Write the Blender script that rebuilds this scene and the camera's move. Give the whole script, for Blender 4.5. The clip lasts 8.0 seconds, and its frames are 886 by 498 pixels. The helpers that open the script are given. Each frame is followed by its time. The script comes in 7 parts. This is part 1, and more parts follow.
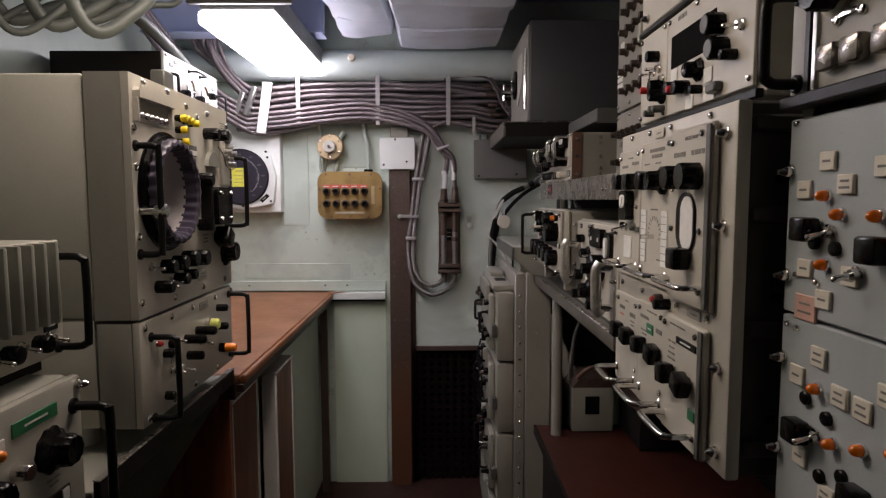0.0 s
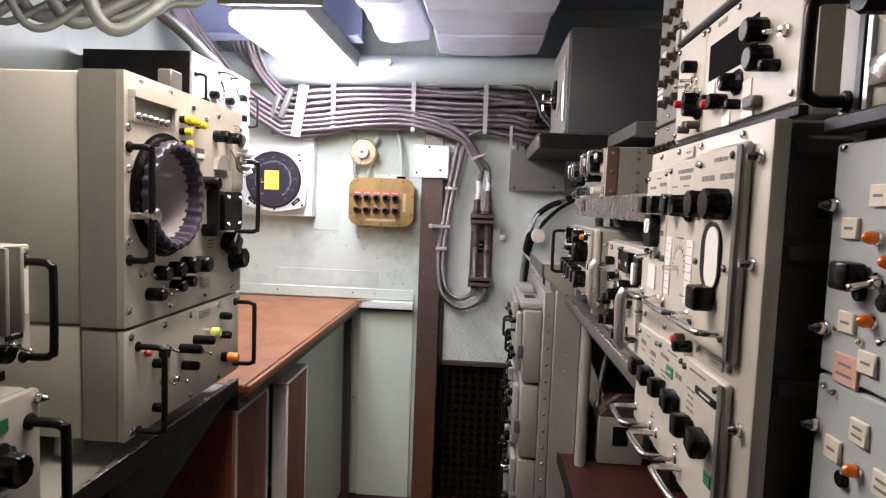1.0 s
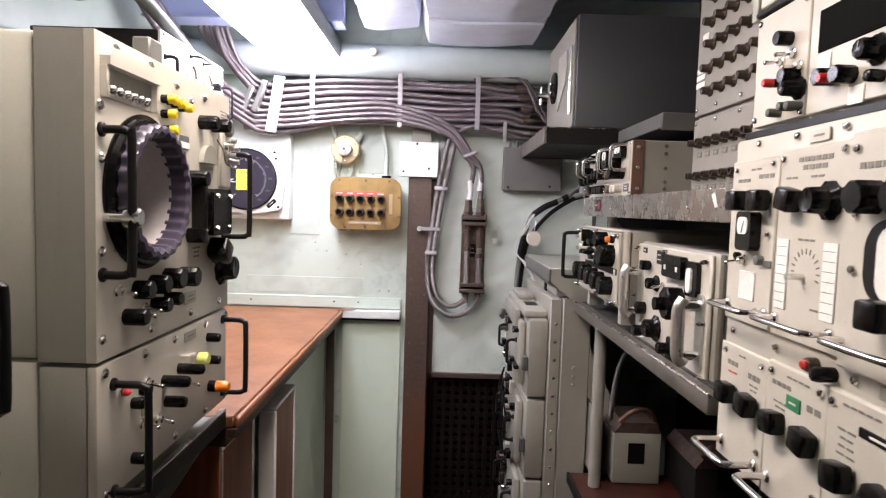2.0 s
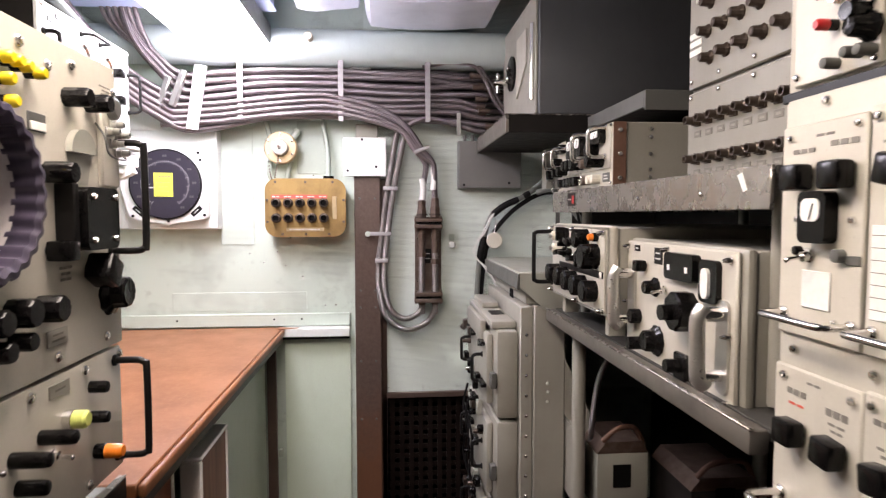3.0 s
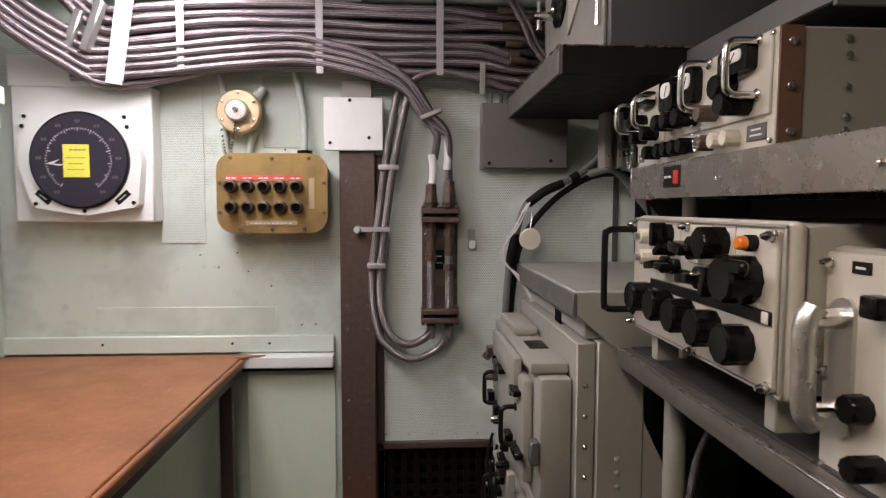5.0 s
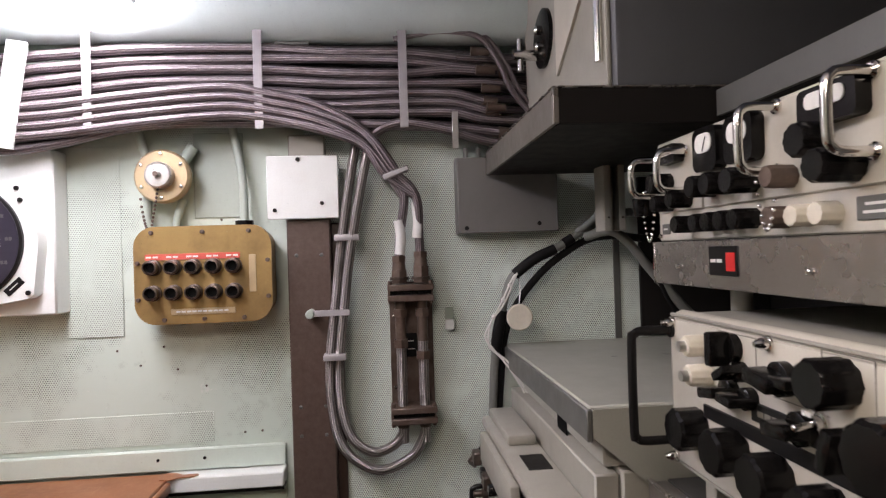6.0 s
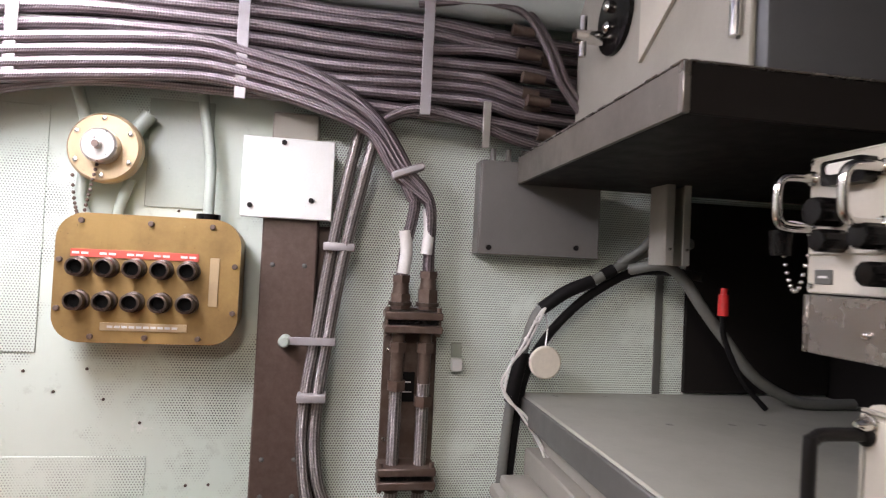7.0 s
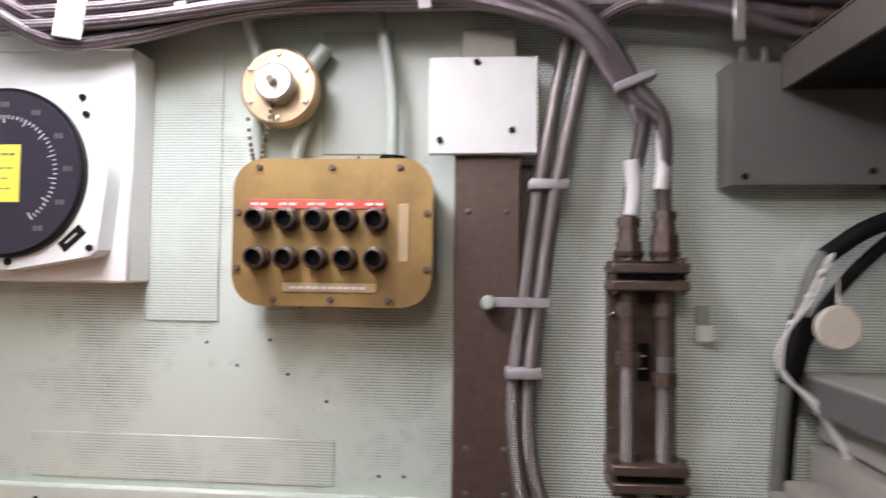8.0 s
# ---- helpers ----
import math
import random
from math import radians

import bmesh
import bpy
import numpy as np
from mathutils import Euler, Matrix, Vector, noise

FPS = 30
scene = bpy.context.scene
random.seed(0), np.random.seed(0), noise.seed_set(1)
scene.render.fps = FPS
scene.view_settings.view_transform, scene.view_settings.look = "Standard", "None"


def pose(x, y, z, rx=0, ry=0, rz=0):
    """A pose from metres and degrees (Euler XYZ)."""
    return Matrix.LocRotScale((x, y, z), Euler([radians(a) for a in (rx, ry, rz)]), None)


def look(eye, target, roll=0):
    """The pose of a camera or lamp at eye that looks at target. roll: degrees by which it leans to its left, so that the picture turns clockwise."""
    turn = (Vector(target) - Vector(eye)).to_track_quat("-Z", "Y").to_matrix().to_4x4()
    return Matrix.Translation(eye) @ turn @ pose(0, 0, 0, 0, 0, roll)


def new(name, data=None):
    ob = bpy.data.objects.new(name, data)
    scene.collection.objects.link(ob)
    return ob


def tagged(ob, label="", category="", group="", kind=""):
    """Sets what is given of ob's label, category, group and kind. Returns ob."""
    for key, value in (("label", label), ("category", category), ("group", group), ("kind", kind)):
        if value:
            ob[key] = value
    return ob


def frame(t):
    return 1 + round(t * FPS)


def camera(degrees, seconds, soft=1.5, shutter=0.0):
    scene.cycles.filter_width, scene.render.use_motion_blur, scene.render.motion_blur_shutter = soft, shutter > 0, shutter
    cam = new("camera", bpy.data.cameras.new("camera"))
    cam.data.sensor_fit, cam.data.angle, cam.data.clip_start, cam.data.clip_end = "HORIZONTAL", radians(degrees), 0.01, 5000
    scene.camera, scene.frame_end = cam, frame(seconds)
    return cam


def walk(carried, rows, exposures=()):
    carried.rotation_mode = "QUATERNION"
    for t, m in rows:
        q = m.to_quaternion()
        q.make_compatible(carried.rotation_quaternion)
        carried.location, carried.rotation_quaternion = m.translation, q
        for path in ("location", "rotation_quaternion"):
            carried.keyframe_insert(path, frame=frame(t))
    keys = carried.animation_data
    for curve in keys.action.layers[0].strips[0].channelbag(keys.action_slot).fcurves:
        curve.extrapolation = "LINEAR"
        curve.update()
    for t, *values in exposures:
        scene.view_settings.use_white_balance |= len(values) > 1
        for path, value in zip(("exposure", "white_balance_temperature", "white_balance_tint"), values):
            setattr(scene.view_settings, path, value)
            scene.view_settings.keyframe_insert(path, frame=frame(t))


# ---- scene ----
cam = camera(72.4, 8.0, 1.2, 0.3)
PATH = [
    (0, (-0.06, 0.016, 1.468), (-0.038, 2.009, 1.3), -0.2),
    (0.2, (-0.043, 0.035, 1.476), (-0.070, 2.026, 1.293), -1.1),
    (0.5, (-0.012, 0.07, 1.486), (-0.09, 2.06, 1.308), -1.0),
    (1, (0.015, 0.107, 1.485), (-0.117, 2.097, 1.337), 2.1),
    (1.2, (0.001, 0.129, 1.491), (-0.133, 2.117, 1.323), 2.9),
    (2.3, (-0.170, 0.366, 1.463), (-0.092, 2.360, 1.337), 1.7),
    (2.5, (-0.173, 0.407, 1.46), (-0.053, 2.399, 1.333), 2.1),
    (2.7, (-0.176, 0.458, 1.463), (-0.020, 2.447, 1.327), 1.9),
    (3, (-0.156, 0.559, 1.457), (0.023, 2.548, 1.342), -0.1),
    (3.5, (-0.135, 0.721, 1.466), (-0.114, 2.719, 1.367), -0.0),
    (3.7, (-0.123, 0.764, 1.468), (-0.111, 2.761, 1.360), 0.3),
    (4, (-0.11, 0.87, 1.441), (-0.091, 2.862, 1.26), -1.1),
    (4.2, (-0.104, 0.946, 1.43), (-0.074, 2.937, 1.242), -0.0),
    (5.3, (-0.081, 1.308, 1.473), (0.106, 3.295, 1.343), -1.8),
    (5.5, (-0.068, 1.38, 1.496), (0.159, 3.363, 1.372), -3.6),
    (5.8, (-0.072, 1.464, 1.510), (0.140, 3.452, 1.507), -2.1),
    (6, (-0.058, 1.507, 1.519), (0.137, 3.498, 1.527), -1.8),
    (6.3, (-0.055, 1.580, 1.526), (0.141, 3.570, 1.563), -0.1),
    (6.5, (-0.064, 1.623, 1.53), (0.159, 3.61, 1.57), 2.4),
    (6.7, (-0.078, 1.704, 1.526), (0.207, 3.683, 1.592), 3.0),
    (7, (-0.137, 1.816, 1.535), (0.186, 3.789, 1.588), 2.8),
    (7.2, (-0.143, 1.862, 1.536), (0.098, 3.847, 1.561), 2.3),
    (7.5, (-0.155, 1.912, 1.555), (-0.003, 3.906, 1.526), 3.3),
    (7.7, (-0.175, 1.958, 1.517), (-0.108, 3.957, 1.507), 3.0),
    (8, (-0.237, 2.057, 1.427), (-0.388, 4.05, 1.497), 0.7),
]
EXPOSURES = [(0, -1.42, 7050, 13), (0.5, -0.23, 6700, 13), (1, -0.16, 6700, 13), (2.5, 0.02, 6750, 13), (3.0, 0.02, 6950, 13), (3.5, -0.20, 7100, 13), (4, -0.88, 7350, 13), (5.5, -0.74, 7200, 13), (6, -0.68, 7050, 13), (6.5, -0.58, 7000, 13), (7, -0.28, 6950, 13), (7.5, -0.31, 6950, 13), (8, -0.54, 6850, 13)]
walk(cam, [(t, look(eye, target, roll)) for t, eye, target, roll in PATH], EXPOSURES)

# world: a closed room, next to no light from outside
world = bpy.data.worlds.new("world")
scene.world = world
world.use_nodes = True
world.node_tree.nodes["Background"].inputs[0].default_value = (0.5, 0.6, 0.7, 1)
world.node_tree.nodes["Background"].inputs[1].default_value = 0.004
TUBE_POWER, AISLE_POWER = 36.0, 31.0

# ---- materials ----
def node(nt, kind, props=(), **links):
    n = nt.nodes.new(kind)
    for k, v in props:
        if k == "operation":
            n.operation = v
        elif k == "blend":
            n.data_type, n.blend_type = "RGBA", v
    for k, v in links.items():
        i = int(k[1:])
        if isinstance(v, bpy.types.NodeSocket):
            nt.links.new(v, n.inputs[i])
        else:
            n.inputs[i].default_value = v
    return n


def calc(nt, op, a, b=0.0, c=0.0):
    return node(nt, "ShaderNodeMath", [("operation", op)], i0=a, i1=b, i2=c).outputs[0]


def mixed(nt, fac, a, b, blend="MIX"):
    n = node(nt, "ShaderNodeMix", [("blend", blend)])
    for i, v in ((0, fac), (6, a), (7, b)):
        if isinstance(v, bpy.types.NodeSocket):
            nt.links.new(v, n.inputs[i])
        else:
            n.inputs[i].default_value = v
    return n.outputs[2]


def ramp(nt, fac, lo, hi):
    return node(nt, "ShaderNodeMapRange", i0=fac, i1=lo, i2=hi, i3=0.0, i4=1.0).outputs[0]


def c4(c):
    return (c[0], c[1], c[2], 1.0)


def noisy(nt, co, scale, detail=3.0, rough=0.55):
    return node(nt, "ShaderNodeTexNoise", i0=co, i2=scale, i3=detail, i4=rough).outputs[0]


def shell(name):
    m = bpy.data.materials.new(name)
    m.use_nodes = True
    nt = m.node_tree
    return m, nt, nt.nodes["Principled BSDF"], nt.nodes.new("ShaderNodeTexCoord").outputs["Object"]


def finish(nt, p, colour, rough, metal, height=None, strength=0.1, dist=0.002):
    for i, v in (("Base Color", colour), ("Roughness", rough), ("Metallic", metal)):
        if isinstance(v, bpy.types.NodeSocket):
            nt.links.new(v, p.inputs[i])
        else:
            p.inputs[i].default_value = v
    if height is not None:
        b = nt.nodes.new("ShaderNodeBump")
        b.inputs["Strength"].default_value, b.inputs["Distance"].default_value = strength, dist
        nt.links.new(height, b.inputs["Height"])
        nt.links.new(b.outputs[0], p.inputs["Normal"])


def paint(name, base, dirt, rough=0.45, metal=0.0, amount=0.5, grime=5.0, grain=260.0, bump=0.12, chips=0.0, chip=(0.2, 0.19, 0.18)):
    """Paint or plain metal with grime at a hand's width, fine grain and a few chips."""
    m, nt, p, co = shell(name)
    big = noisy(nt, co, grime, 5.0, 0.62)
    fine = noisy(nt, co, grain, 2.0)
    col = mixed(nt, calc(nt, "MULTIPLY", ramp(nt, big, 0.42, 0.72), amount), c4(base), c4(dirt))
    col = mixed(nt, calc(nt, "MULTIPLY", ramp(nt, fine, 0.35, 0.75), 0.10), col, c4([v * 0.6 for v in base]))
    if chips:
        spots = noisy(nt, co, 38.0, 4.0, 0.7)
        col = mixed(nt, ramp(nt, spots, 0.80 - chips, 0.83 - chips), col, c4(chip))
    specks = noisy(nt, co, 150.0, 2.0, 0.7)
    col = mixed(nt, calc(nt, "MULTIPLY", ramp(nt, specks, 0.70, 0.74), 0.45 * amount), col, c4([v * 0.35 for v in dirt]))
    mp = nt.nodes.new("ShaderNodeMapping")
    mp.inputs["Scale"].default_value = (19.0, 19.0, 2.2)
    nt.links.new(co, mp.inputs[0])
    runs = noisy(nt, mp.outputs[0], 1.0, 4.0, 0.65)
    col = mixed(nt, calc(nt, "MULTIPLY", ramp(nt, runs, 0.56, 0.76), 0.22 * amount), col, c4([v * 0.6 for v in dirt]))
    ro = calc(nt, "ADD", calc(nt, "MULTIPLY", noisy(nt, co, grime * 6, 3.0), 0.22), rough - 0.11)
    finish(nt, p, col, ro, metal, fine, bump, 0.0006)
    return m


def perforated(name, base, dirt, pitch=0.0056, cover=0.45, depth=0.97):
    """Painted sheet metal with staggered punched holes, some of them painted shut."""
    m, nt, p, co = shell(name)
    xyz = node(nt, "ShaderNodeSeparateXYZ", i0=co)
    px, pz = calc(nt, "DIVIDE", xyz.outputs[0], pitch), calc(nt, "DIVIDE", xyz.outputs[2], pitch * 0.866)
    shift = calc(nt, "MULTIPLY", calc(nt, "FLOORED_MODULO", calc(nt, "FLOOR", pz), 2.0), 0.5)
    fx = calc(nt, "SUBTRACT", calc(nt, "FRACT", calc(nt, "ADD", px, shift)), 0.5)
    fz = calc(nt, "MULTIPLY", calc(nt, "SUBTRACT", calc(nt, "FRACT", pz), 0.5), 0.866)
    d = calc(nt, "SQRT", calc(nt, "ADD", calc(nt, "MULTIPLY", fx, fx), calc(nt, "MULTIPLY", fz, fz)))
    hole = calc(nt, "SUBTRACT", 1.0, ramp(nt, d, 0.21, 0.29))
    hole = calc(nt, "MULTIPLY", hole, ramp(nt, noisy(nt, co, 4.0, 5.0, 0.65), cover, cover + 0.12))
    big = noisy(nt, co, 3.0, 5.0, 0.6)
    col = mixed(nt, calc(nt, "MULTIPLY", ramp(nt, big, 0.45, 0.75), 0.35), c4(base), c4(dirt))
    stain = noisy(nt, co, 22.0, 4.0, 0.7)
    col = mixed(nt, calc(nt, "MULTIPLY", ramp(nt, stain, 0.62, 0.72), 0.35), col, c4([v * 0.72 for v in dirt]))
    flake = calc(nt, "MULTIPLY", ramp(nt, noisy(nt, co, 17.0, 5.0, 0.72), 0.66, 0.70), 0.45)
    col = mixed(nt, flake, col, (0.74, 0.76, 0.72, 1))
    col = mixed(nt, calc(nt, "MULTIPLY", hole, depth), col, (0.018, 0.02, 0.018, 1))
    finish(nt, p, col, 0.42, 0.0, calc(nt, "SUBTRACT", calc(nt, "MULTIPLY", big, 0.25), hole), 0.35, 0.0012)
    return m


def braid(name, base, metal, dirt):
    """Woven wire sheath, laid along the tube's own length."""
    m, nt, p, co = shell(name)
    uv = node(nt, "ShaderNodeSeparateXYZ", i0=nt.nodes["Texture Coordinate"].outputs["UV"])
    u, v = calc(nt, "MULTIPLY", uv.outputs[0], 1250.0), calc(nt, "MULTIPLY", uv.outputs[1], 6.2832 * 6)
    weave = calc(nt, "MULTIPLY", calc(nt, "SINE", calc(nt, "ADD", u, v)), calc(nt, "SINE", calc(nt, "SUBTRACT", u, v)))
    w = ramp(nt, weave, -0.4, 0.5)
    big = noisy(nt, co, 9.0, 4.0)
    col = mixed(nt, w, c4([k * 0.24 for k in base]), c4(base))
    col = mixed(nt, calc(nt, "MULTIPLY", ramp(nt, big, 0.45, 0.75), 0.6), col, c4(dirt))
    finish(nt, p, col, calc(nt, "ADD", calc(nt, "MULTIPLY", big, 0.25), 0.22), metal, w, 0.6, 0.0015)
    return m


def timber(name, base, dark, scale=2.5):
    m, nt, p, co = shell(name)
    mp = nt.nodes.new("ShaderNodeMapping")
    mp.inputs["Scale"].default_value = (34.0, 34.0, scale)
    nt.links.new(co, mp.inputs[0])
    g = noisy(nt, mp.outputs[0], 1.0, 6.0, 0.6)
    col = mixed(nt, ramp(nt, g, 0.35, 0.7), c4(base), c4(dark))
    finish(nt, p, col, calc(nt, "ADD", calc(nt, "MULTIPLY", g, 0.2), 0.3), 0.0, g, 0.1, 0.001)
    return m


def lino(name, base, pale, dark):
    """Worn linoleum: mottled, with pale scuffs."""
    m, nt, p, co = shell(name)
    a, b = noisy(nt, co, 6.0, 6.0, 0.65), noisy(nt, co, 70.0, 4.0, 0.7)
    mp = nt.nodes.new("ShaderNodeMapping")
    mp.inputs["Scale"].default_value, mp.inputs["Rotation"].default_value = (40.0, 6.0, 6.0), (0, 0, 0.7)
    nt.links.new(co, mp.inputs[0])
    s = noisy(nt, mp.outputs[0], 1.4, 5.0, 0.7)
    col = mixed(nt, ramp(nt, a, 0.35, 0.7), c4(base), c4(dark))
    col = mixed(nt, calc(nt, "MULTIPLY", ramp(nt, b, 0.5, 0.8), 0.35), col, c4(pale))
    col = mixed(nt, calc(nt, "MULTIPLY", ramp(nt, s, 0.64, 0.72), 0.45), col, c4(pale))
    finish(nt, p, col, calc(nt, "ADD", calc(nt, "MULTIPLY", a, 0.25), 0.3), 0.0, b, 0.15, 0.001)
    return m


def plain(name, base, rough=0.4, metal=0.0, glow=0.0, clear=0.0):
    m, nt, p, co = shell(name)
    f = noisy(nt, co, 120.0, 3.0)
    col = mixed(nt, calc(nt, "MULTIPLY", ramp(nt, f, 0.4, 0.75), 0.25), c4(base), c4([v * 0.6 for v in base]))
    finish(nt, p, col, calc(nt, "ADD", calc(nt, "MULTIPLY", f, 0.16), rough - 0.08), metal, f, 0.06, 0.0005)
    p.inputs["Coat Weight"].default_value = clear
    if glow:
        p.inputs["Emission Color"].default_value, p.inputs["Emission Strength"].default_value = c4(base), glow
    return m


GREEN = paint("green_paint", (0.42, 0.48, 0.42), (0.32, 0.37, 0.31), 0.4, 0, 0.6, 3.0, chips=0.03)
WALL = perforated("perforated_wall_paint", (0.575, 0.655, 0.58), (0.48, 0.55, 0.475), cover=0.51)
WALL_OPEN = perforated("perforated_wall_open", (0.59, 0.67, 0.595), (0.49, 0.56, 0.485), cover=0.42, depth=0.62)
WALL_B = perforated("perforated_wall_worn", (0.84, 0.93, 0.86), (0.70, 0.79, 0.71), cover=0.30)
CREAM = paint("cream_panel_paint", (0.55, 0.52, 0.45), (0.42, 0.385, 0.315), 0.38, 0, 0.45, 6.0, chips=0.03)
CREAM_B = paint("grey_cream_case_paint", (0.35, 0.335, 0.29), (0.26, 0.24, 0.20), 0.42, 0, 0.5, 5.0, chips=0.02)
PATCH = paint("patch_rack_paint", (0.27, 0.255, 0.22), (0.20, 0.185, 0.155), 0.42, 0, 0.5, 5.0, chips=0.02)
CASE = paint("grey_green_case_paint", (0.36, 0.36, 0.31), (0.26, 0.25, 0.21), 0.5, 0, 0.5, 4.0, chips=0.02)
BRACKETGREY = paint("bracket_grey_paint", (0.175, 0.17, 0.16), (0.12, 0.115, 0.108), 0.45, 0, 0.5, 5.0, chips=0.03)
GREYBLUE = paint("grey_blue_panel_paint", (0.43, 0.465, 0.465), (0.38, 0.41, 0.40), 0.42, 0, 0.5, 6.0, chips=0.03)
GREY = paint("mid_grey_paint", (0.115, 0.115, 0.107), (0.07, 0.068, 0.062), 0.45, 0, 0.5, 5.0, chips=0.03)
RADARCASE = paint("radar_case_paint", (0.60, 0.585, 0.50), (0.46, 0.44, 0.37), 0.5, 0, 0.5, 4.0, chips=0.02)
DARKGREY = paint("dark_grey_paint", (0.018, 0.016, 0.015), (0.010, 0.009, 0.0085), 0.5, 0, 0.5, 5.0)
# Deckhead and lagging paints, tinted paler and bluer to carry veiling haze.
BLUEGREY = paint("overhead_grey_haze_paint", (0.40, 0.45, 0.64), (0.29, 0.33, 0.48), 0.6, 0, 0.5, 3.0)
LAGGING = paint("lagging_cloth_haze_paint", (0.72, 0.76, 0.86), (0.56, 0.60, 0.70), 0.8, 0, 0.6, 5.0, 400.0, 0.5)
DUCT = paint("duct_paint", (0.60, 0.68, 0.66), (0.46, 0.53, 0.52), 0.6, 0, 0.5, 4.0)
STEEL = paint("brushed_steel", (0.34, 0.315, 0.285), (0.19, 0.17, 0.15), 0.27, 0.75, 0.3, 5.0, 300.0, 0.04)
CHROME = plain("chrome", (0.75, 0.73, 0.70), 0.16, 1.0)
ALU = paint("aluminium", (0.62, 0.61, 0.58), (0.42, 0.40, 0.37), 0.34, 0.9, 0.4, 9.0)
SILVER = plain("silver_casting_paint", (0.62, 0.60, 0.56), 0.3, 0.75)
BLACK = plain("black_bakelite", (0.006, 0.0055, 0.0055), 0.22)
RUBBER = plain("black_rubber", (0.009, 0.0085, 0.009), 0.6)
BLACKPAINT = plain("black_enamel", (0.010, 0.0095, 0.0095), 0.35)
PLUM = plain("dark_plum_rubber", (0.050, 0.041, 0.066), 0.35)
BROWN = paint("brown_column_paint", (0.085, 0.055, 0.045), (0.13, 0.09, 0.07), 0.4, 0.15, 0.6, 8.0, chips=0.05, chip=(0.3, 0.26, 0.24))
RUST = paint("brown_clamp_metal", (0.105, 0.070, 0.054), (0.20, 0.155, 0.13), 0.45, 0.4, 0.7, 25.0, chips=0.05, chip=(0.45, 0.4, 0.36))
DARKMETAL = paint("dull_bronze_metal", (0.075, 0.055, 0.045), (0.14, 0.11, 0.09), 0.35, 0.6, 0.6, 40.0)
CABGREY = paint("cabinet_grey_paint", (0.09, 0.093, 0.10), (0.058, 0.06, 0.064), 0.45, 0, 0.5, 4.0)
BRASS = paint("brass_casting", (0.38, 0.25, 0.095), (0.22, 0.14, 0.06), 0.4, 0.45, 0.85, 11.0, chips=0.04, chip=(0.6, 0.5, 0.3))
BRASS_B = paint("dull_brass_lid", (0.52, 0.40, 0.24), (0.38, 0.29, 0.19), 0.42, 0.4, 0.6, 18.0)
BRAID = braid("braided_cable_sheath", (0.38, 0.325, 0.335), 0.85, (0.13, 0.103, 0.108))
BRAID_SHADE = braid("shaded_braided_cable_sheath", (0.16, 0.13, 0.135), 0.5, (0.07, 0.055, 0.058))
BRAID_B = braid("bright_braided_hose", (0.48, 0.44, 0.42), 0.85, (0.19, 0.165, 0.155))
CABLE = plain("grey_green_cable_sheath", (0.085, 0.096, 0.085), 0.5)
WOOD = timber("red_brown_veneer", (0.27, 0.088, 0.040), (0.15, 0.046, 0.022))
LINO = lino("red_brown_linoleum", (0.31, 0.122, 0.052), (0.46, 0.25, 0.145), (0.20, 0.075, 0.031))
LINO_EDGE = plain("dark_bench_edge", (0.042, 0.022, 0.015), 0.45)
WHITE = paint("white_plate", (0.78, 0.80, 0.77), (0.66, 0.67, 0.62), 0.4, 0, 0.4, 10.0)
IVORY = plain("ivory_tag", (0.72, 0.67, 0.56), 0.45)
PAPER = plain("white_card", (0.80, 0.79, 0.75), 0.7)
YELLOW = plain("yellow_cap", (0.85, 0.62, 0.02), 0.35)
LIME = plain("yellow_green_cap", (0.72, 0.78, 0.22), 0.35)
ORANGE = plain("orange_cap", (0.85, 0.22, 0.02), 0.3)
RED = plain("red_cap", (0.60, 0.03, 0.03), 0.35)
REDSTRIP = plain("red_label_strip", (0.62, 0.10, 0.07), 0.5)
GREENLABEL = plain("green_label", (0.03, 0.20, 0.09), 0.45)
STICKER = plain("yellow_sticker", (0.78, 0.74, 0.10), 0.6)
INK = plain("faded_ink", (0.20, 0.185, 0.16), 0.6)
INK_W = plain("white_ink", (0.70, 0.69, 0.66), 0.6)
AMBER = plain("amber_jewel", (0.62, 0.12, 0.004), 0.05, 0, 0.14, 1.0)
DIAL = plain("dial_face", (0.030, 0.026, 0.040), 0.35)
SCREEN = plain("tube_glass", (0.28, 0.265, 0.275), 0.12, 0, 0, 1.0)
SLEEVE = plain("pale_sleeve", (0.50, 0.465, 0.46), 0.45)
MESH_DARK = paint("dark_grille_paint", (0.010, 0.0065, 0.0055), (0.018, 0.011, 0.009), 0.55, 0, 0.6, 9.0)
# Near-black that puts the unlit depth of holes and recesses into colour.
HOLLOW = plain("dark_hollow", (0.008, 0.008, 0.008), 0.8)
LEATHER = plain("tan_strap", (0.13, 0.065, 0.042), 0.55)
# Low bench linoleum, with the shade under the table put into its colour.
LINO_SHADE = lino("shaded_red_linoleum", (0.060, 0.015, 0.009), (0.09, 0.03, 0.019), (0.036, 0.010, 0.007))
FLOOR = lino("dark_floor_linoleum", (0.05, 0.024, 0.02), (0.08, 0.05, 0.04), (0.03, 0.015, 0.013))
FOIL = plain("white_sleeve", (0.80, 0.79, 0.76), 0.3)
BAND = paint("dull_band_metal", (0.42, 0.40, 0.41), (0.28, 0.26, 0.26), 0.4, 0.3, 0.6, 12.0)
WALLPAINT = paint("pale_wall_paint", (0.60, 0.685, 0.605), (0.50, 0.575, 0.495), 0.4, 0, 0.5, 4.0, chips=0.03)
PALE = paint("pale_green_sheet_paint", (0.72, 0.82, 0.68), (0.60, 0.69, 0.53), 0.4, 0, 0.5, 4.0, chips=0.02)
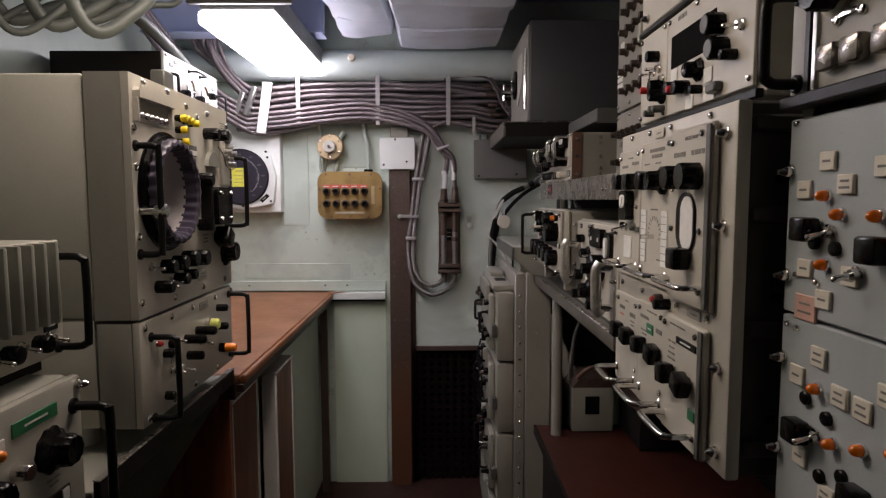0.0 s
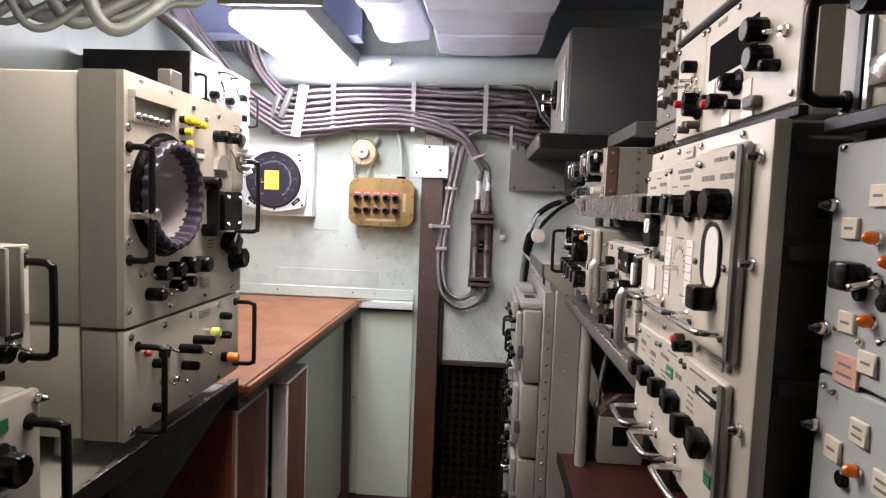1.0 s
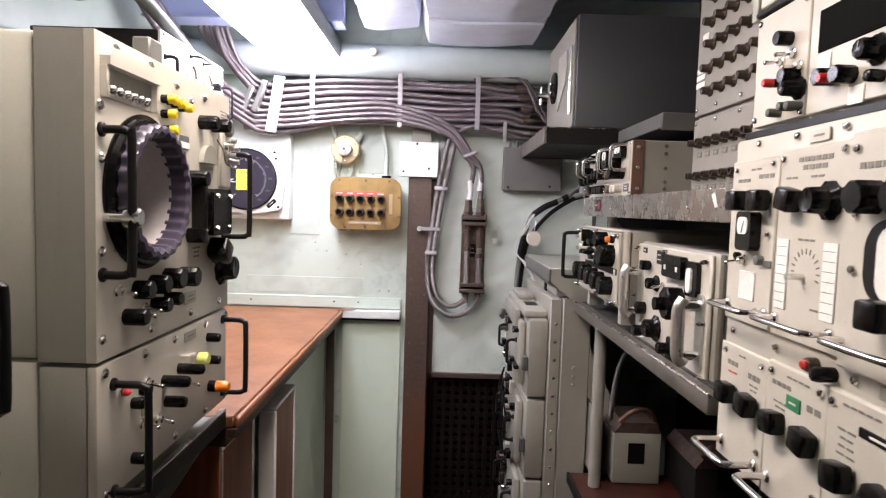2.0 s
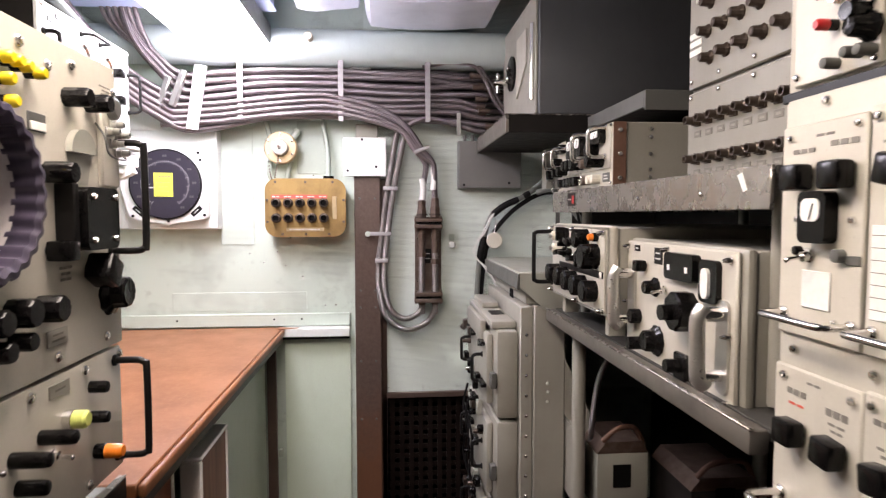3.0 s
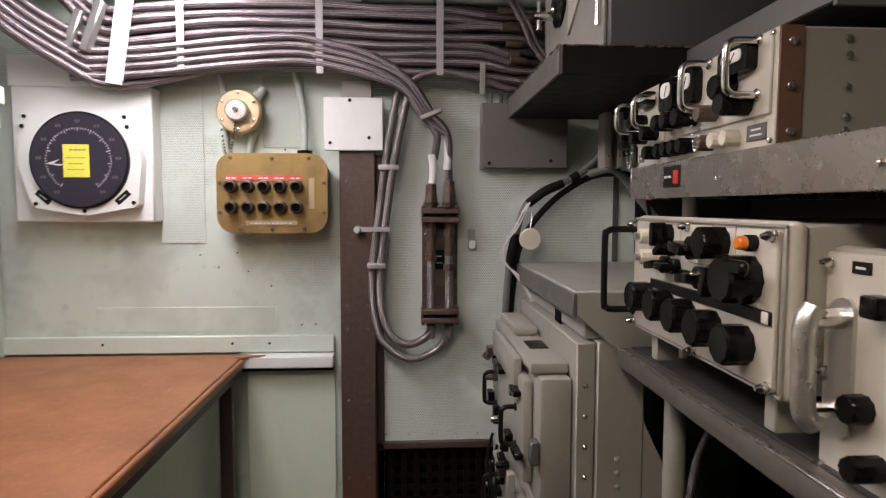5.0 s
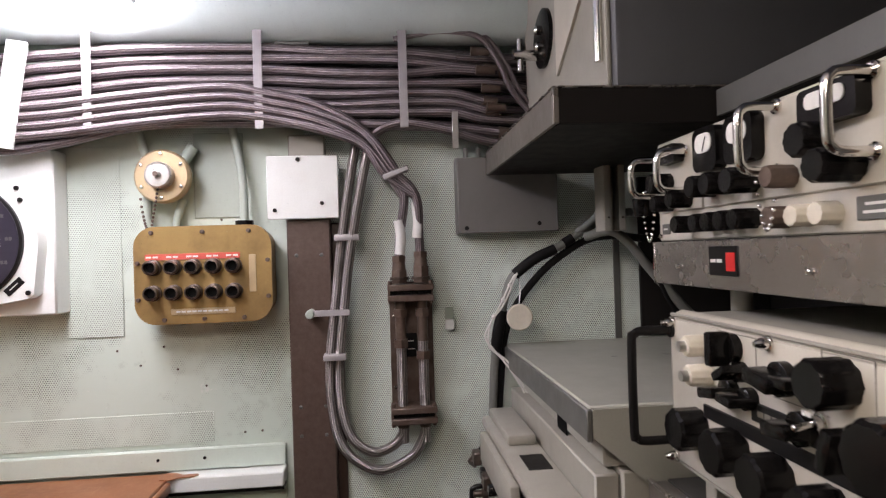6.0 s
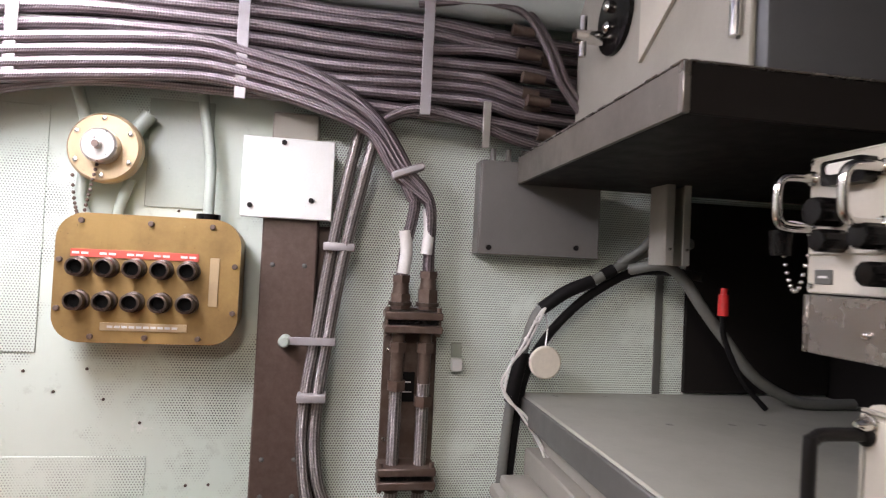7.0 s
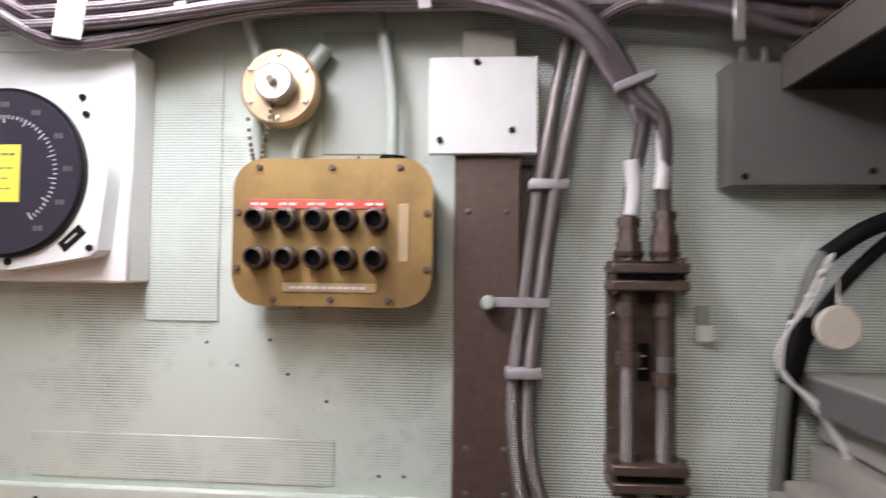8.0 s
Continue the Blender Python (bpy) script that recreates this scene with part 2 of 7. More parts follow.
OLIVE = paint("old_olive_paint", (0.12, 0.15, 0.09), (0.07, 0.085, 0.05), 0.6, 0, 0.6, 9.0, chips=0.05, chip=(0.5, 0.5, 0.45))
OLIVEGREY = paint("grey_green_bracket_paint", (0.30, 0.32, 0.25), (0.20, 0.21, 0.16), 0.5, 0, 0.6, 6.0, chips=0.04)
ANOD = paint("anodised_edge", (0.80, 0.78, 0.74), (0.66, 0.63, 0.58), 0.42, 0.2, 0.4, 9.0, 260.0, 0.03)
TABLE_EDGE = paint("worn_table_edge", (0.17, 0.155, 0.135), (0.10, 0.09, 0.078), 0.4, 0.35, 0.7, 9.0, chips=0.06, chip=(0.34, 0.32, 0.29))


def rusting(name, base, dirt, rust):
    """Dark paint that gives way to rust in uneven tongues from the foot upwards."""
    m, nt, p, co = shell(name)
    z = node(nt, "ShaderNodeSeparateXYZ", i0=co).outputs[2]
    big, fine = noisy(nt, co, 7.0, 5.0, 0.65), noisy(nt, co, 60.0, 4.0, 0.7)
    col = mixed(nt, ramp(nt, fine, 0.35, 0.75), c4(base), c4(dirt))
    edge = calc(nt, "ADD", z, calc(nt, "MULTIPLY", big, 0.55))
    far = calc(nt, "SUBTRACT", 1.0, ramp(nt, edge, 0.70, 1.05))
    col = mixed(nt, calc(nt, "MULTIPLY", far, calc(nt, "ADD", 0.55, calc(nt, "MULTIPLY", fine, 0.45))), col, c4(rust))
    finish(nt, p, col, calc(nt, "ADD", calc(nt, "MULTIPLY", fine, 0.25), 0.28), 0.15, fine, 0.2, 0.0008)
    return m


COLUMN = rusting("rusting_brown_column", (0.085, 0.055, 0.045), (0.125, 0.088, 0.07), (0.17, 0.068, 0.033))
TAPE = plain("grey_taped_cable", (0.16, 0.165, 0.15), 0.5)
RACKSIDE = paint("rack_side_paint", (0.060, 0.058, 0.053), (0.034, 0.032, 0.029), 0.5, 0, 0.5, 6.0)


for m, v in ((BLACK, 0.2), (BLACKPAINT, 0.2), (RUBBER, 0.15), (DARKGREY, 0.12), (HOLLOW, 0.02), (MESH_DARK, 0.1), (RACKSIDE, 0.25), (FLOOR, 0.2)):
    m.node_tree.nodes["Principled BSDF"].inputs["Specular IOR Level"].default_value = v


def lit(name, colour, strength):
    m = bpy.data.materials.new(name)
    m.use_nodes = True
    p = m.node_tree.nodes["Principled BSDF"]
    p.inputs["Base Color"].default_value = (0.9, 0.9, 0.9, 1)
    p.inputs["Emission Color"].default_value, p.inputs["Emission Strength"].default_value = c4(colour), strength
    return m


TUBE_LIGHT = lit("lit_diffuser", (0.95, 0.94, 1.10), TUBE_POWER)
AISLE_LIGHT = lit("lit_aisle_diffuser", (1.0, 0.90, 0.84), AISLE_POWER)


# ---- shapes ----
def bx(bm, x0, x1, y0, y1, z0, z1, bev=0.0, seg=1):
    vs = [bm.verts.new((x, y, z)) for x in (x0, x1) for y in (y0, y1) for z in (z0, z1)]
    fs = [bm.faces.new([vs[i] for i in q]) for q in ((0, 1, 3, 2), (4, 6, 7, 5), (0, 4, 5, 1), (2, 3, 7, 6), (0, 2, 6, 4), (1, 5, 7, 3))]
    if bev:
        es = list({e for f in fs for e in f.edges})
        bmesh.ops.bevel(bm, geom=es, offset=bev, segments=seg, affect="EDGES", profile=0.5)
    return bm


def cy(bm, a, b, r0, r1=None, n=16):
    a, b = Vector(a), Vector(b)
    d = b - a
    m = Matrix.Translation((a + b) / 2) @ d.to_track_quat("Z", "Y").to_matrix().to_4x4()
    bmesh.ops.create_cone(bm, cap_ends=True, segments=n, radius1=r0, radius2=r0 if r1 is None else r1, depth=d.length, matrix=m)
    return bm


def ball(bm, c, r, sx=1, sy=1, sz=1, n=12):
    bmesh.ops.create_uvsphere(bm, u_segments=n, v_segments=max(6, n // 2), radius=r, matrix=Matrix.Translation(c) @ Matrix.Diagonal((sx, sy, sz, 1)))
    return bm


def lathe(bm, prof, x=0.0, z=0.0, n=24, wave=0.0, teeth=0, caps=True):
    """Turned shape whose axis runs along y; prof is (radius, y) from back to front."""
    rings = []
    for r, y in prof:
        ring = []
        for i in range(n):
            a = 2 * math.pi * i / n
            rr = r * (1 + (wave * math.cos(teeth * a) if r > 0.001 else 0))
            ring.append(bm.verts.new((x + rr * math.cos(a), y, z + rr * math.sin(a))))
        rings.append(ring)
    for p, q in zip(rings, rings[1:]):
        for i in range(n):
            j = (i + 1) % n
            bm.faces.new((p[i], p[j], q[j], q[i]))
    if caps:
        bm.faces.new(rings[0][::-1])
        bm.faces.new(rings[-1])
    return bm


def prism(bm, poly, y0, y1):
    """Outline in x and z, drawn out from y0 to y1."""
    a = [bm.verts.new((x, y0, z)) for x, z in poly]
    b = [bm.verts.new((x, y1, z)) for x, z in poly]
    n = len(poly)
    bm.faces.new(a)
    bm.faces.new(b[::-1])
    for i in range(n):
        j = (i + 1) % n
        bm.faces.new((a[i], b[i], b[j], a[j]))
    bmesh.ops.recalc_face_normals(bm, faces=bm.faces[:])
    return bm


def rounded(x0, x1, z0, z1, r, k=5):
    out = []
    for cx, cz, a0 in ((x1 - r, z1 - r, 0), (x0 + r, z1 - r, 90), (x0 + r, z0 + r, 180), (x1 - r, z0 + r, 270)):
        for i in range(k + 1):
            a = radians(a0 + 90 * i / k)
            out.append((cx + r * math.cos(a), cz + r * math.sin(a)))
    return out


def curve(pts, per=8):
    """A smooth line through the points."""
    ps = [Vector(p) for p in pts]
    ps = [2 * ps[0] - ps[1]] + ps + [2 * ps[-1] - ps[-2]]
    out = []
    for i in range(1, len(ps) - 2):
        a, b, c, d = ps[i - 1:i + 3]
        for k in range(per):
            t = k / per
            out.append(0.5 * (2 * b + (c - a) * t + (2 * a - 5 * b + 4 * c - d) * t * t + (3 * b - a - 3 * c + d) * t ** 3))
    out.append(ps[-2])
    return out


def tube(bm, pts, r, n=8, per=8, smooth=True):
    line = curve(pts, per) if smooth else [Vector(p) for p in pts]
    uv = bm.loops.layers.uv.verify()
    rings, run, side = [], [0.0], None
    for i, p in enumerate(line):
        t = (line[min(i + 1, len(line) - 1)] - line[max(i - 1, 0)]).normalized()
        if side is None:
            side = t.cross(Vector((0.3, 0.5, 0.81))).normalized()
        side = (side - t * side.dot(t)).normalized()
        up = t.cross(side)
        rings.append([bm.verts.new(p + r * (math.cos(2 * math.pi * k / n) * side + math.sin(2 * math.pi * k / n) * up)) for k in range(n)])
        if i:
            run.append(run[-1] + (p - line[i - 1]).length)
    for i in range(len(rings) - 1):
        for k in range(n):
            j = (k + 1) % n
            f = bm.faces.new((rings[i][k], rings[i][j], rings[i + 1][j], rings[i + 1][k]))
            for lp, (u, v) in zip(f.loops, ((run[i], k / n), (run[i], (k + 1) / n), (run[i + 1], (k + 1) / n), (run[i + 1], k / n))):
                lp[uv].uv = (u, v)
    bm.faces.new(rings[0][::-1])
    bm.faces.new(rings[-1])
    return bm


def mesh(name, bm, material, sharp=38):
    bmesh.ops.recalc_face_normals(bm, faces=bm.faces[:])
    me = bpy.data.meshes.new(name)
    bm.to_mesh(me)
    bm.free()
    me.materials.append(material)
    me.polygons.foreach_set("use_smooth", [True] * len(me.polygons))
    me.set_sharp_from_angle(angle=radians(sharp))
    return me


def part(name, bm, material, parent, label=""):
    ob = new(name, mesh(name, bm, material))
    ob.parent = parent
    return tagged(ob, label)


def solid(name, bm, material, label, category, group="", kind="", at=None):
    ob = new(name, mesh(name, bm, material))
    if at is not None:
        ob.matrix_basis = at
    return tagged(ob, label, category, group, kind)


def thing(name, at, label, category, group="", kind=""):
    ob = new(name)
    ob.empty_display_size = 0.05
    ob.matrix_basis = at
    return tagged(ob, label, category, group, kind)


B = bmesh.new
KEPT = {}


def piece(name, key, build, material, parent, at, label=""):
    """One of many alike parts: shares its mesh with the others of its key."""
    if key not in KEPT and build:
        KEPT[key] = mesh(name, build(B()), material)
    ob = new(name, KEPT[key])
    ob.parent = parent
    ob.matrix_basis = at if isinstance(at, Matrix) else Matrix.Translation(at)
    return tagged(ob, label)


def wall_east(x, y, z):
    """Pose of a front that faces west (the aisle) from the east side: its own x runs south, y into the wall."""
    return pose(x, y, z, 0, 0, -90)


def wall_west(x, y, z):
    return pose(x, y, z, 0, 0, 90)


# ---- fittings on fronts: x to the right, y into the front, z up ----
def screw(parent, x, z, r=0.006, y=0.0):
    def build(bm):
        lathe(bm, [(r, 0), (r, -0.002), (r * 0.75, -0.0042), (r * 0.3, -0.0050)], n=10)
        return bx(bm, -r * 0.75, r * 0.75, -0.0054, -0.0048, -r * 0.12, r * 0.12)
    return piece("screw", ("screw", r), build, CHROME, parent, pose(x, y, z, 0, random.choice((20, 55, 80, 130)), 0), "bright slotted screw")


def bolt(parent, x, z, r=0.009, y=0.0):
    def build(bm):
        lathe(bm, [(r * 1.3, 0), (r * 1.3, -0.0025), (r, -0.003), (r, -0.009), (r * 0.7, -0.012), (r * 0.45, -0.016)], n=14)
        return bm
    return piece("bolt", ("bolt", r), build, CHROME, parent, (x, y, z), "chrome captive bolt")


def knob(parent, x, z, r=0.016, d=0.026, y=0.0, material=None, turn=0, style="round", label=""):
    material = material or BLACK

    def build(bm):
        if style == "bar":
            lathe(bm, [(r, 0), (r, -d * 0.3), (r * 0.85, -d * 0.34)], n=20)
            bx(bm, -r * 0.42, r * 0.42, -d, -d * 0.25, -r * 1.15, r * 1.15, r * 0.16, 2)
        elif style == "block":
            bm2 = bx(bm, -r, r, -d, -0.002, -r * 0.95, r * 0.95, r * 0.28, 2)
            lathe(bm2, [(r * 0.7, 0), (r * 0.7, -0.006)], n=16)
        elif style == "skirt":
            lathe(bm, [(r * 1.35, 0), (r * 1.35, -d * 0.14), (r * 0.95, -d * 0.34), (r * 0.9, -d * 0.90), (r * 0.78, -d), (r * 0.72, -d * 0.985)], n=40, wave=0.045, teeth=10)
            bx(bm, -r * 0.07, r * 0.07, -d * 1.01, -d * 0.96, r * 0.1, r * 0.74)
        elif style == "cap":
            lathe(bm, [(r * 0.9, 0), (r * 0.9, -d * 0.8), (r * 0.8, -d * 0.95), (r * 0.5, -d)], n=14)
        else:
            lathe(bm, [(r, 0), (r, -d * 0.9), (r * 0.88, -d), (r * 0.4, -d * 1.005)], n=40, wave=0.04, teeth=10)
        return bm
    return piece("knob", ("knob", style, r, d, material.name), build, material, parent, pose(x, y, z, 0, turn, 0), label)


def toggle(parent, x, z, tip=12, y=0.0):
    def build(bm):
        lathe(bm, [(0.0085, 0), (0.0085, -0.003), (0.006, -0.004), (0.006, -0.010)], n=10)
        cy(bm, (0, -0.008, 0), (0, -0.027, 0), 0.0022, 0.0036, 10)
        return ball(bm, (0, -0.027, 0), 0.0036, n=8)
    return piece("toggle_switch", ("toggle",), build, CHROME, parent, pose(x, y, z, tip, 0, 0), "chrome toggle switch")


def jewel(parent, x, z, r=0.010, y=0.0, material=None, label="amber jewel lamp"):
    material = material or AMBER
    ring = piece("bezel", ("bezel", r), lambda bm: lathe(bm, [(r * 1.2, 0), (r * 1.2, -0.002), (r * 1.08, -0.004), (r, -0.004)], n=18), CHROME, parent, (x, y, z))
    piece("lens", ("lens", r, material.name), lambda bm: lathe(bm, [(r, -0.004), (r, -0.009), (r * 0.8, -0.012), (r * 0.4, -0.014), (0.0008, -0.015)], n=9), material, ring, (0, 0, 0), label)
    return ring


def tag(parent, x, z, w, h, material=None, rows=0, ink=None, y=0.0, thick=0.002, label="", name="label_plate"):
    """A small plate with bars of writing that cannot be read."""
    material, ink = material or IVORY, ink or INK
    pl = piece(name, ("tag", w, h, thick, material.name), lambda bm: bx(bm, -w / 2, w / 2, -thick, 0.0005, -h / 2, h / 2, min(0.0012, thick * 0.4)), material, parent, (x, y, z), label)
    for i in range(rows):
        zz = h * (0.5 - (i + 1) / (rows + 1))
        ww = w * (0.62 + 0.22 * ((i * 7) % 3 - 1) * 0.5)
        piece("lettering", ("ink", round(ww, 4), ink.name), lambda bm: bx(bm, -ww / 2, ww / 2, -0.0005, 0.0, -0.0013, 0.0013), ink, pl, (0, -thick, zz))
    return pl


def bars(parent, x, z, w, rows=1, step=0.006, h=0.0028, ink=None, y=0.0):
    ink = ink or INK
    for i in range(rows):
        ww = round(w * (1.0, 0.72, 0.86)[i % 3], 4)
        n = max(2, int(ww / 0.011))
        def build(bm):
            x0 = -ww / 2
            for k in range(n):
                bx(bm, x0 + ww * k / n, x0 + ww * (k + 0.78) / n, -0.0006, 0.0002, -h / 2, h / 2)
            return bm
        piece("lettering", ("bars", ww, h, ink.name), build, ink, parent, (x, y, z - i * step))


def grip(parent, x, z, span, out=0.045, r=0.0055, material=None, across=False, y=0.0, label="", name="handle"):
    """A bent bar handle, upright or across."""
    material = material or BLACKPAINT

    def build(bm):
        c = min(0.014, out * 0.4)
        pts = [(0, 0, 0), (0, -out + c, 0), (0, -out + c * 0.3, c * 0.3), (0, -out, c), (0, -out, span - c), (0, -out + c * 0.3, span - c * 0.3), (0, -out + c, span), (0, 0, span)]
        if across:
            pts = [(p[2], p[1], 0) for p in pts]
        tube(bm, pts, r, 10, 3, True)
        for p in (pts[0], pts[-1]):
            lathe(bm, [(r * 1.7, 0.0), (r * 1.7, -0.003), (r * 1.3, -0.005)], p[0], p[2], 12)
        return bm
    return piece(name, (name, span, out, r, material.name, across), build, material, parent, (x, y, z), label)


def meter(parent, x, z, w, h, y=0.0, face=None):
    body = part("meter", prism(B(), rounded(x - w / 2, x + w / 2, z - h / 2, z + h / 2, min(w, h) * 0.2, 4), y - 0.016, y + 0.001), BLACK, parent, "black panel meter")
    part("dial_face", prism(B(), rounded(x - w * 0.34, x + w * 0.34, z - h * 0.08, z + h * 0.36, min(w, h) * 0.2, 5), y - 0.0175, y - 0.0155), face or PAPER, body, "white meter scale")
    bm = cy(B(), (x, y - 0.018, z - h * 0.05), (x + w * 0.14, y - 0.018, z + h * 0.26), 0.0007, n=6)
    part("pointer", bm, BLACK, body)
    return body


def socket(parent, x, z, r=0.011, d=0.022, material=None, y=0.0):
    material = material or RUST

    def build(bm):
        bx(bm, -r * 1.15, r * 1.15, -0.003, 0.0005, -r * 1.15, r * 1.15, 0.001)
        return lathe(bm, [(r, -0.002), (r, -d * 0.45), (r * 0.82, -d * 0.5), (r * 0.82, -d), (r * 0.6, -d), (r * 0.6, -d * 0.6)], n=14)
    return piece("connector", ("socket", r, d, material.name), build, material, parent, (x, y, z))

# ---- the room ----
WALL_Y, WEST, EAST, SOUTH, TOP = 3.06, -1.33, 0.98, -1.6, 2.42
solid("floor", bx(B(), WEST, EAST, SOUTH, WALL_Y + 0.5, -0.06, 0), FLOOR, "dark red-brown linoleum deck", "floor", kind="structure")
solid("ceiling", bx(B(), WEST, EAST, SOUTH, WALL_Y + 0.06, TOP, TOP + 0.06), BLUEGREY, "blue-grey painted deckhead with veiling haze tinted into its colour", "ceiling", kind="structure")
solid("wall_west", bx(B(), WEST - 0.06, WEST, SOUTH, WALL_Y + 0.06, 0, TOP), GREEN, "pale green painted side wall", "wall", kind="structure")
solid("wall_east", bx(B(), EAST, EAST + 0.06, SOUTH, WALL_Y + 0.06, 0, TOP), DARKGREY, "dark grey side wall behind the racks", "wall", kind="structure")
# Unseen south wall, kept dark so that less light bounces back.
solid("wall_south", bx(B(), WEST, EAST, SOUTH - 0.06, SOUTH, 0, TOP), RACKSIDE, "unseen end wall, dark to cut bounced light", "wall", kind="structure")
bm = bx(B(), WEST, -0.25, WALL_Y, WALL_Y + 0.06, 0, TOP)
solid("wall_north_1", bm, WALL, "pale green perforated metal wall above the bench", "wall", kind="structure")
bm = bx(B(), -0.25, EAST, WALL_Y, WALL_Y + 0.06, 0.715, TOP)
bx(bm, 0.42, EAST, WALL_Y, WALL_Y + 0.06, 0, 0.714)
bx(bm, -0.25, -0.185, WALL_Y, WALL_Y + 0.06, 0, 0.714)
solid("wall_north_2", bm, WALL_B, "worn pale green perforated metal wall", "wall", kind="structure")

# proud joint strips and patches of the far wall
bm = bx(B(), -1.33, -0.315, WALL_Y - 0.016, WALL_Y - 0.001, 1.003, 1.055, 0.003)
ob = solid("trim_1", bm, WALLPAINT, "painted flat bar along the back of the bench", "trim", kind="structure")
for x in (-0.62, -0.51, -1.0):
    part("bolt_hole", lathe(B(), [(0.004, WALL_Y - 0.015), (0.004, WALL_Y - 0.0175)], x, 1.032, 10), HOLLOW, ob)
solid("trim_2", bx(B(), -0.60, -0.315, WALL_Y - 0.06, WALL_Y - 0.001, 0.965, 1.0, 0.003), WHITE, "pale painted ledge between the bench and the column", "trim", kind="structure")
solid("trim_3", bx(B(), 0.545, 0.562, WALL_Y - 0.006, WALL_Y - 0.001, 1.27, 1.75, 0.001), GREY, "narrow upright joint strip on the wall", "trim", kind="structure")
solid("trim_4", bx(B(), -0.52, -0.40, WALL_Y - 0.004, WALL_Y - 0.0005, 1.62, 1.83, 0.001), GREEN, "thin painted patch plate", "trim", kind="structure")
solid("trim_7", bx(B(), -0.825, -0.695, WALL_Y - 0.003, WALL_Y - 0.0005, 1.335, 1.80, 0.001), WALL_OPEN, "strip of open perforated sheet", "trim", kind="structure")
solid("trim_8", bx(B(), -1.02, -0.49, WALL_Y - 0.003, WALL_Y - 0.0005, 1.066, 1.142, 0.001), WALL_OPEN, "low strip of open perforated sheet", "trim", kind="structure")
# Black bar that paints the shadow gap beneath the ledge.
solid("trim_9", bx(B(), -0.598, -0.316, WALL_Y - 0.05, WALL_Y - 0.013, 0.955, 0.9645), BLACKPAINT, "black strip painted in for the shadow gap under the ledge", "trim", kind="structure")
solid("trim_6", bx(B(), -0.58, -0.315, WALL_Y - 0.012, WALL_Y - 0.001, 0.0, 0.963, 0.002), PALE, "pale green sheet panel below the bench level", "wall panel", kind="structure")

# small bolts and dark screw holes left in the far wall
wall = bpy.data.objects["wall_north_1"]
for x, z in ((-0.714, 1.300), (-0.604, 1.306), (-0.415, 1.085), (-0.373, 1.086), (-0.44, 1.70), (-0.457, 1.615), (-0.425, 1.765), (-0.572, 1.249), (-0.66, 1.262), (-0.505, 1.205)):
    piece("wall_bolt", ("wallbolt",), lambda bm: lathe(bm, [(0.0030, 0), (0.0030, -0.001), (0.002, -0.0025), (0.0008, -0.003)], n=10), DARKMETAL, wall, (x, WALL_Y, z))
for i in range(9):
    piece("wall_bolt", ("wallbolt",), None, DARKMETAL, bpy.data.objects["wall_north_2"], (-0.16 + 0.072 * i, WALL_Y, 0.735))

# brown upright with its stub
col = thing("wall_column", pose(-0.240, WALL_Y, 0), "dark brown metal upright on the wall", "column")
part("web", bx(B(), -0.052, 0.052, -0.05, -0.001, 0, 1.66, 0.003), COLUMN, col)
part("flange", bx(B(), -0.030, 0.075, -0.012, -0.001, 0, 1.60, 0.002), BROWN, col)
part("stub", bx(B(), -0.044, 0.044, -0.046, -0.001, 1.66, 1.815, 0.003), CREAM_B, col, "pale painted upper end")
for z in (1.52, 1.15, 1.08, 0.86, 0.62):
    for x in (-0.03, 0.03):
        piece("rivet", ("rivet", 0.005), lambda bm: lathe(bm, [(0.005, 0), (0.0045, -0.0015), (0.002, -0.003)], n=8), GREY, col, (x, -0.05, z))

# dark grille low in the wall
rec = thing("wall_grille", pose(-0.185, WALL_Y, 0.0), "dark brown metal grille over a low opening", "grille", kind="structure")
# Recess behind the bars; its shade is painted in as near-black.
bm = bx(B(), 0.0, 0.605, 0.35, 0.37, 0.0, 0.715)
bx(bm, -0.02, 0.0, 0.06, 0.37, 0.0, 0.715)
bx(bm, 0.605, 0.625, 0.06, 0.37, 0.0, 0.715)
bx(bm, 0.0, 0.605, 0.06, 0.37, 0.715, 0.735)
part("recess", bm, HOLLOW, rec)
bm = bx(B(), 0.0, 0.605, -0.012, 0.006, 0.692, 0.714, 0.002)
bx(bm, 0.0, 0.02, -0.012, 0.006, 0.0, 0.692, 0.002)
part("frame", bm, BROWN, rec)
for i in range(15):
    piece("bar", ("gbar_v",), lambda bm: bx(bm, -0.010, 0.010, 0.02, 0.026, 0, 0.692, 0.001), MESH_DARK, rec, (0.04 + i * 0.04, 0, 0))
for i in range(17):
    piece("bar", ("gbar_h",), lambda bm: bx(bm, 0.02, 0.605, 0.027, 0.033, -0.010, 0.010, 0.001), MESH_DARK, rec, (0, 0, 0.03 + i * 0.04))

# west wall: proud lining with a torn edge above the bench
edge = [(2.935, 1.0), (2.925, 1.012), (2.93, 1.03), (2.905, 1.045), (2.912, 1.075), (2.89, 1.09), (2.897, 1.12), (2.872, 1.15), (2.885, 1.185), (2.862, 1.20), (2.868, 1.235), (2.85, 1.26), (2.853, 1.30), (2.838, 1.33), (2.832, 1.40), (2.815, 1.47), (2.80, 1.55), (2.80, 2.2)]
poly = edge + [(3.055, 2.2), (3.055, 1.0)]
ob = solid("wall_lining", prism(B(), poly, 0, 0.045), GREEN, "pale green lining panel with a torn, chipped edge", "wall panel", kind="structure", at=Matrix(((0, -1, 0, WEST + 0.046), (1, 0, 0, 0), (0, 0, 1, 0), (0, 0, 0, 1))))

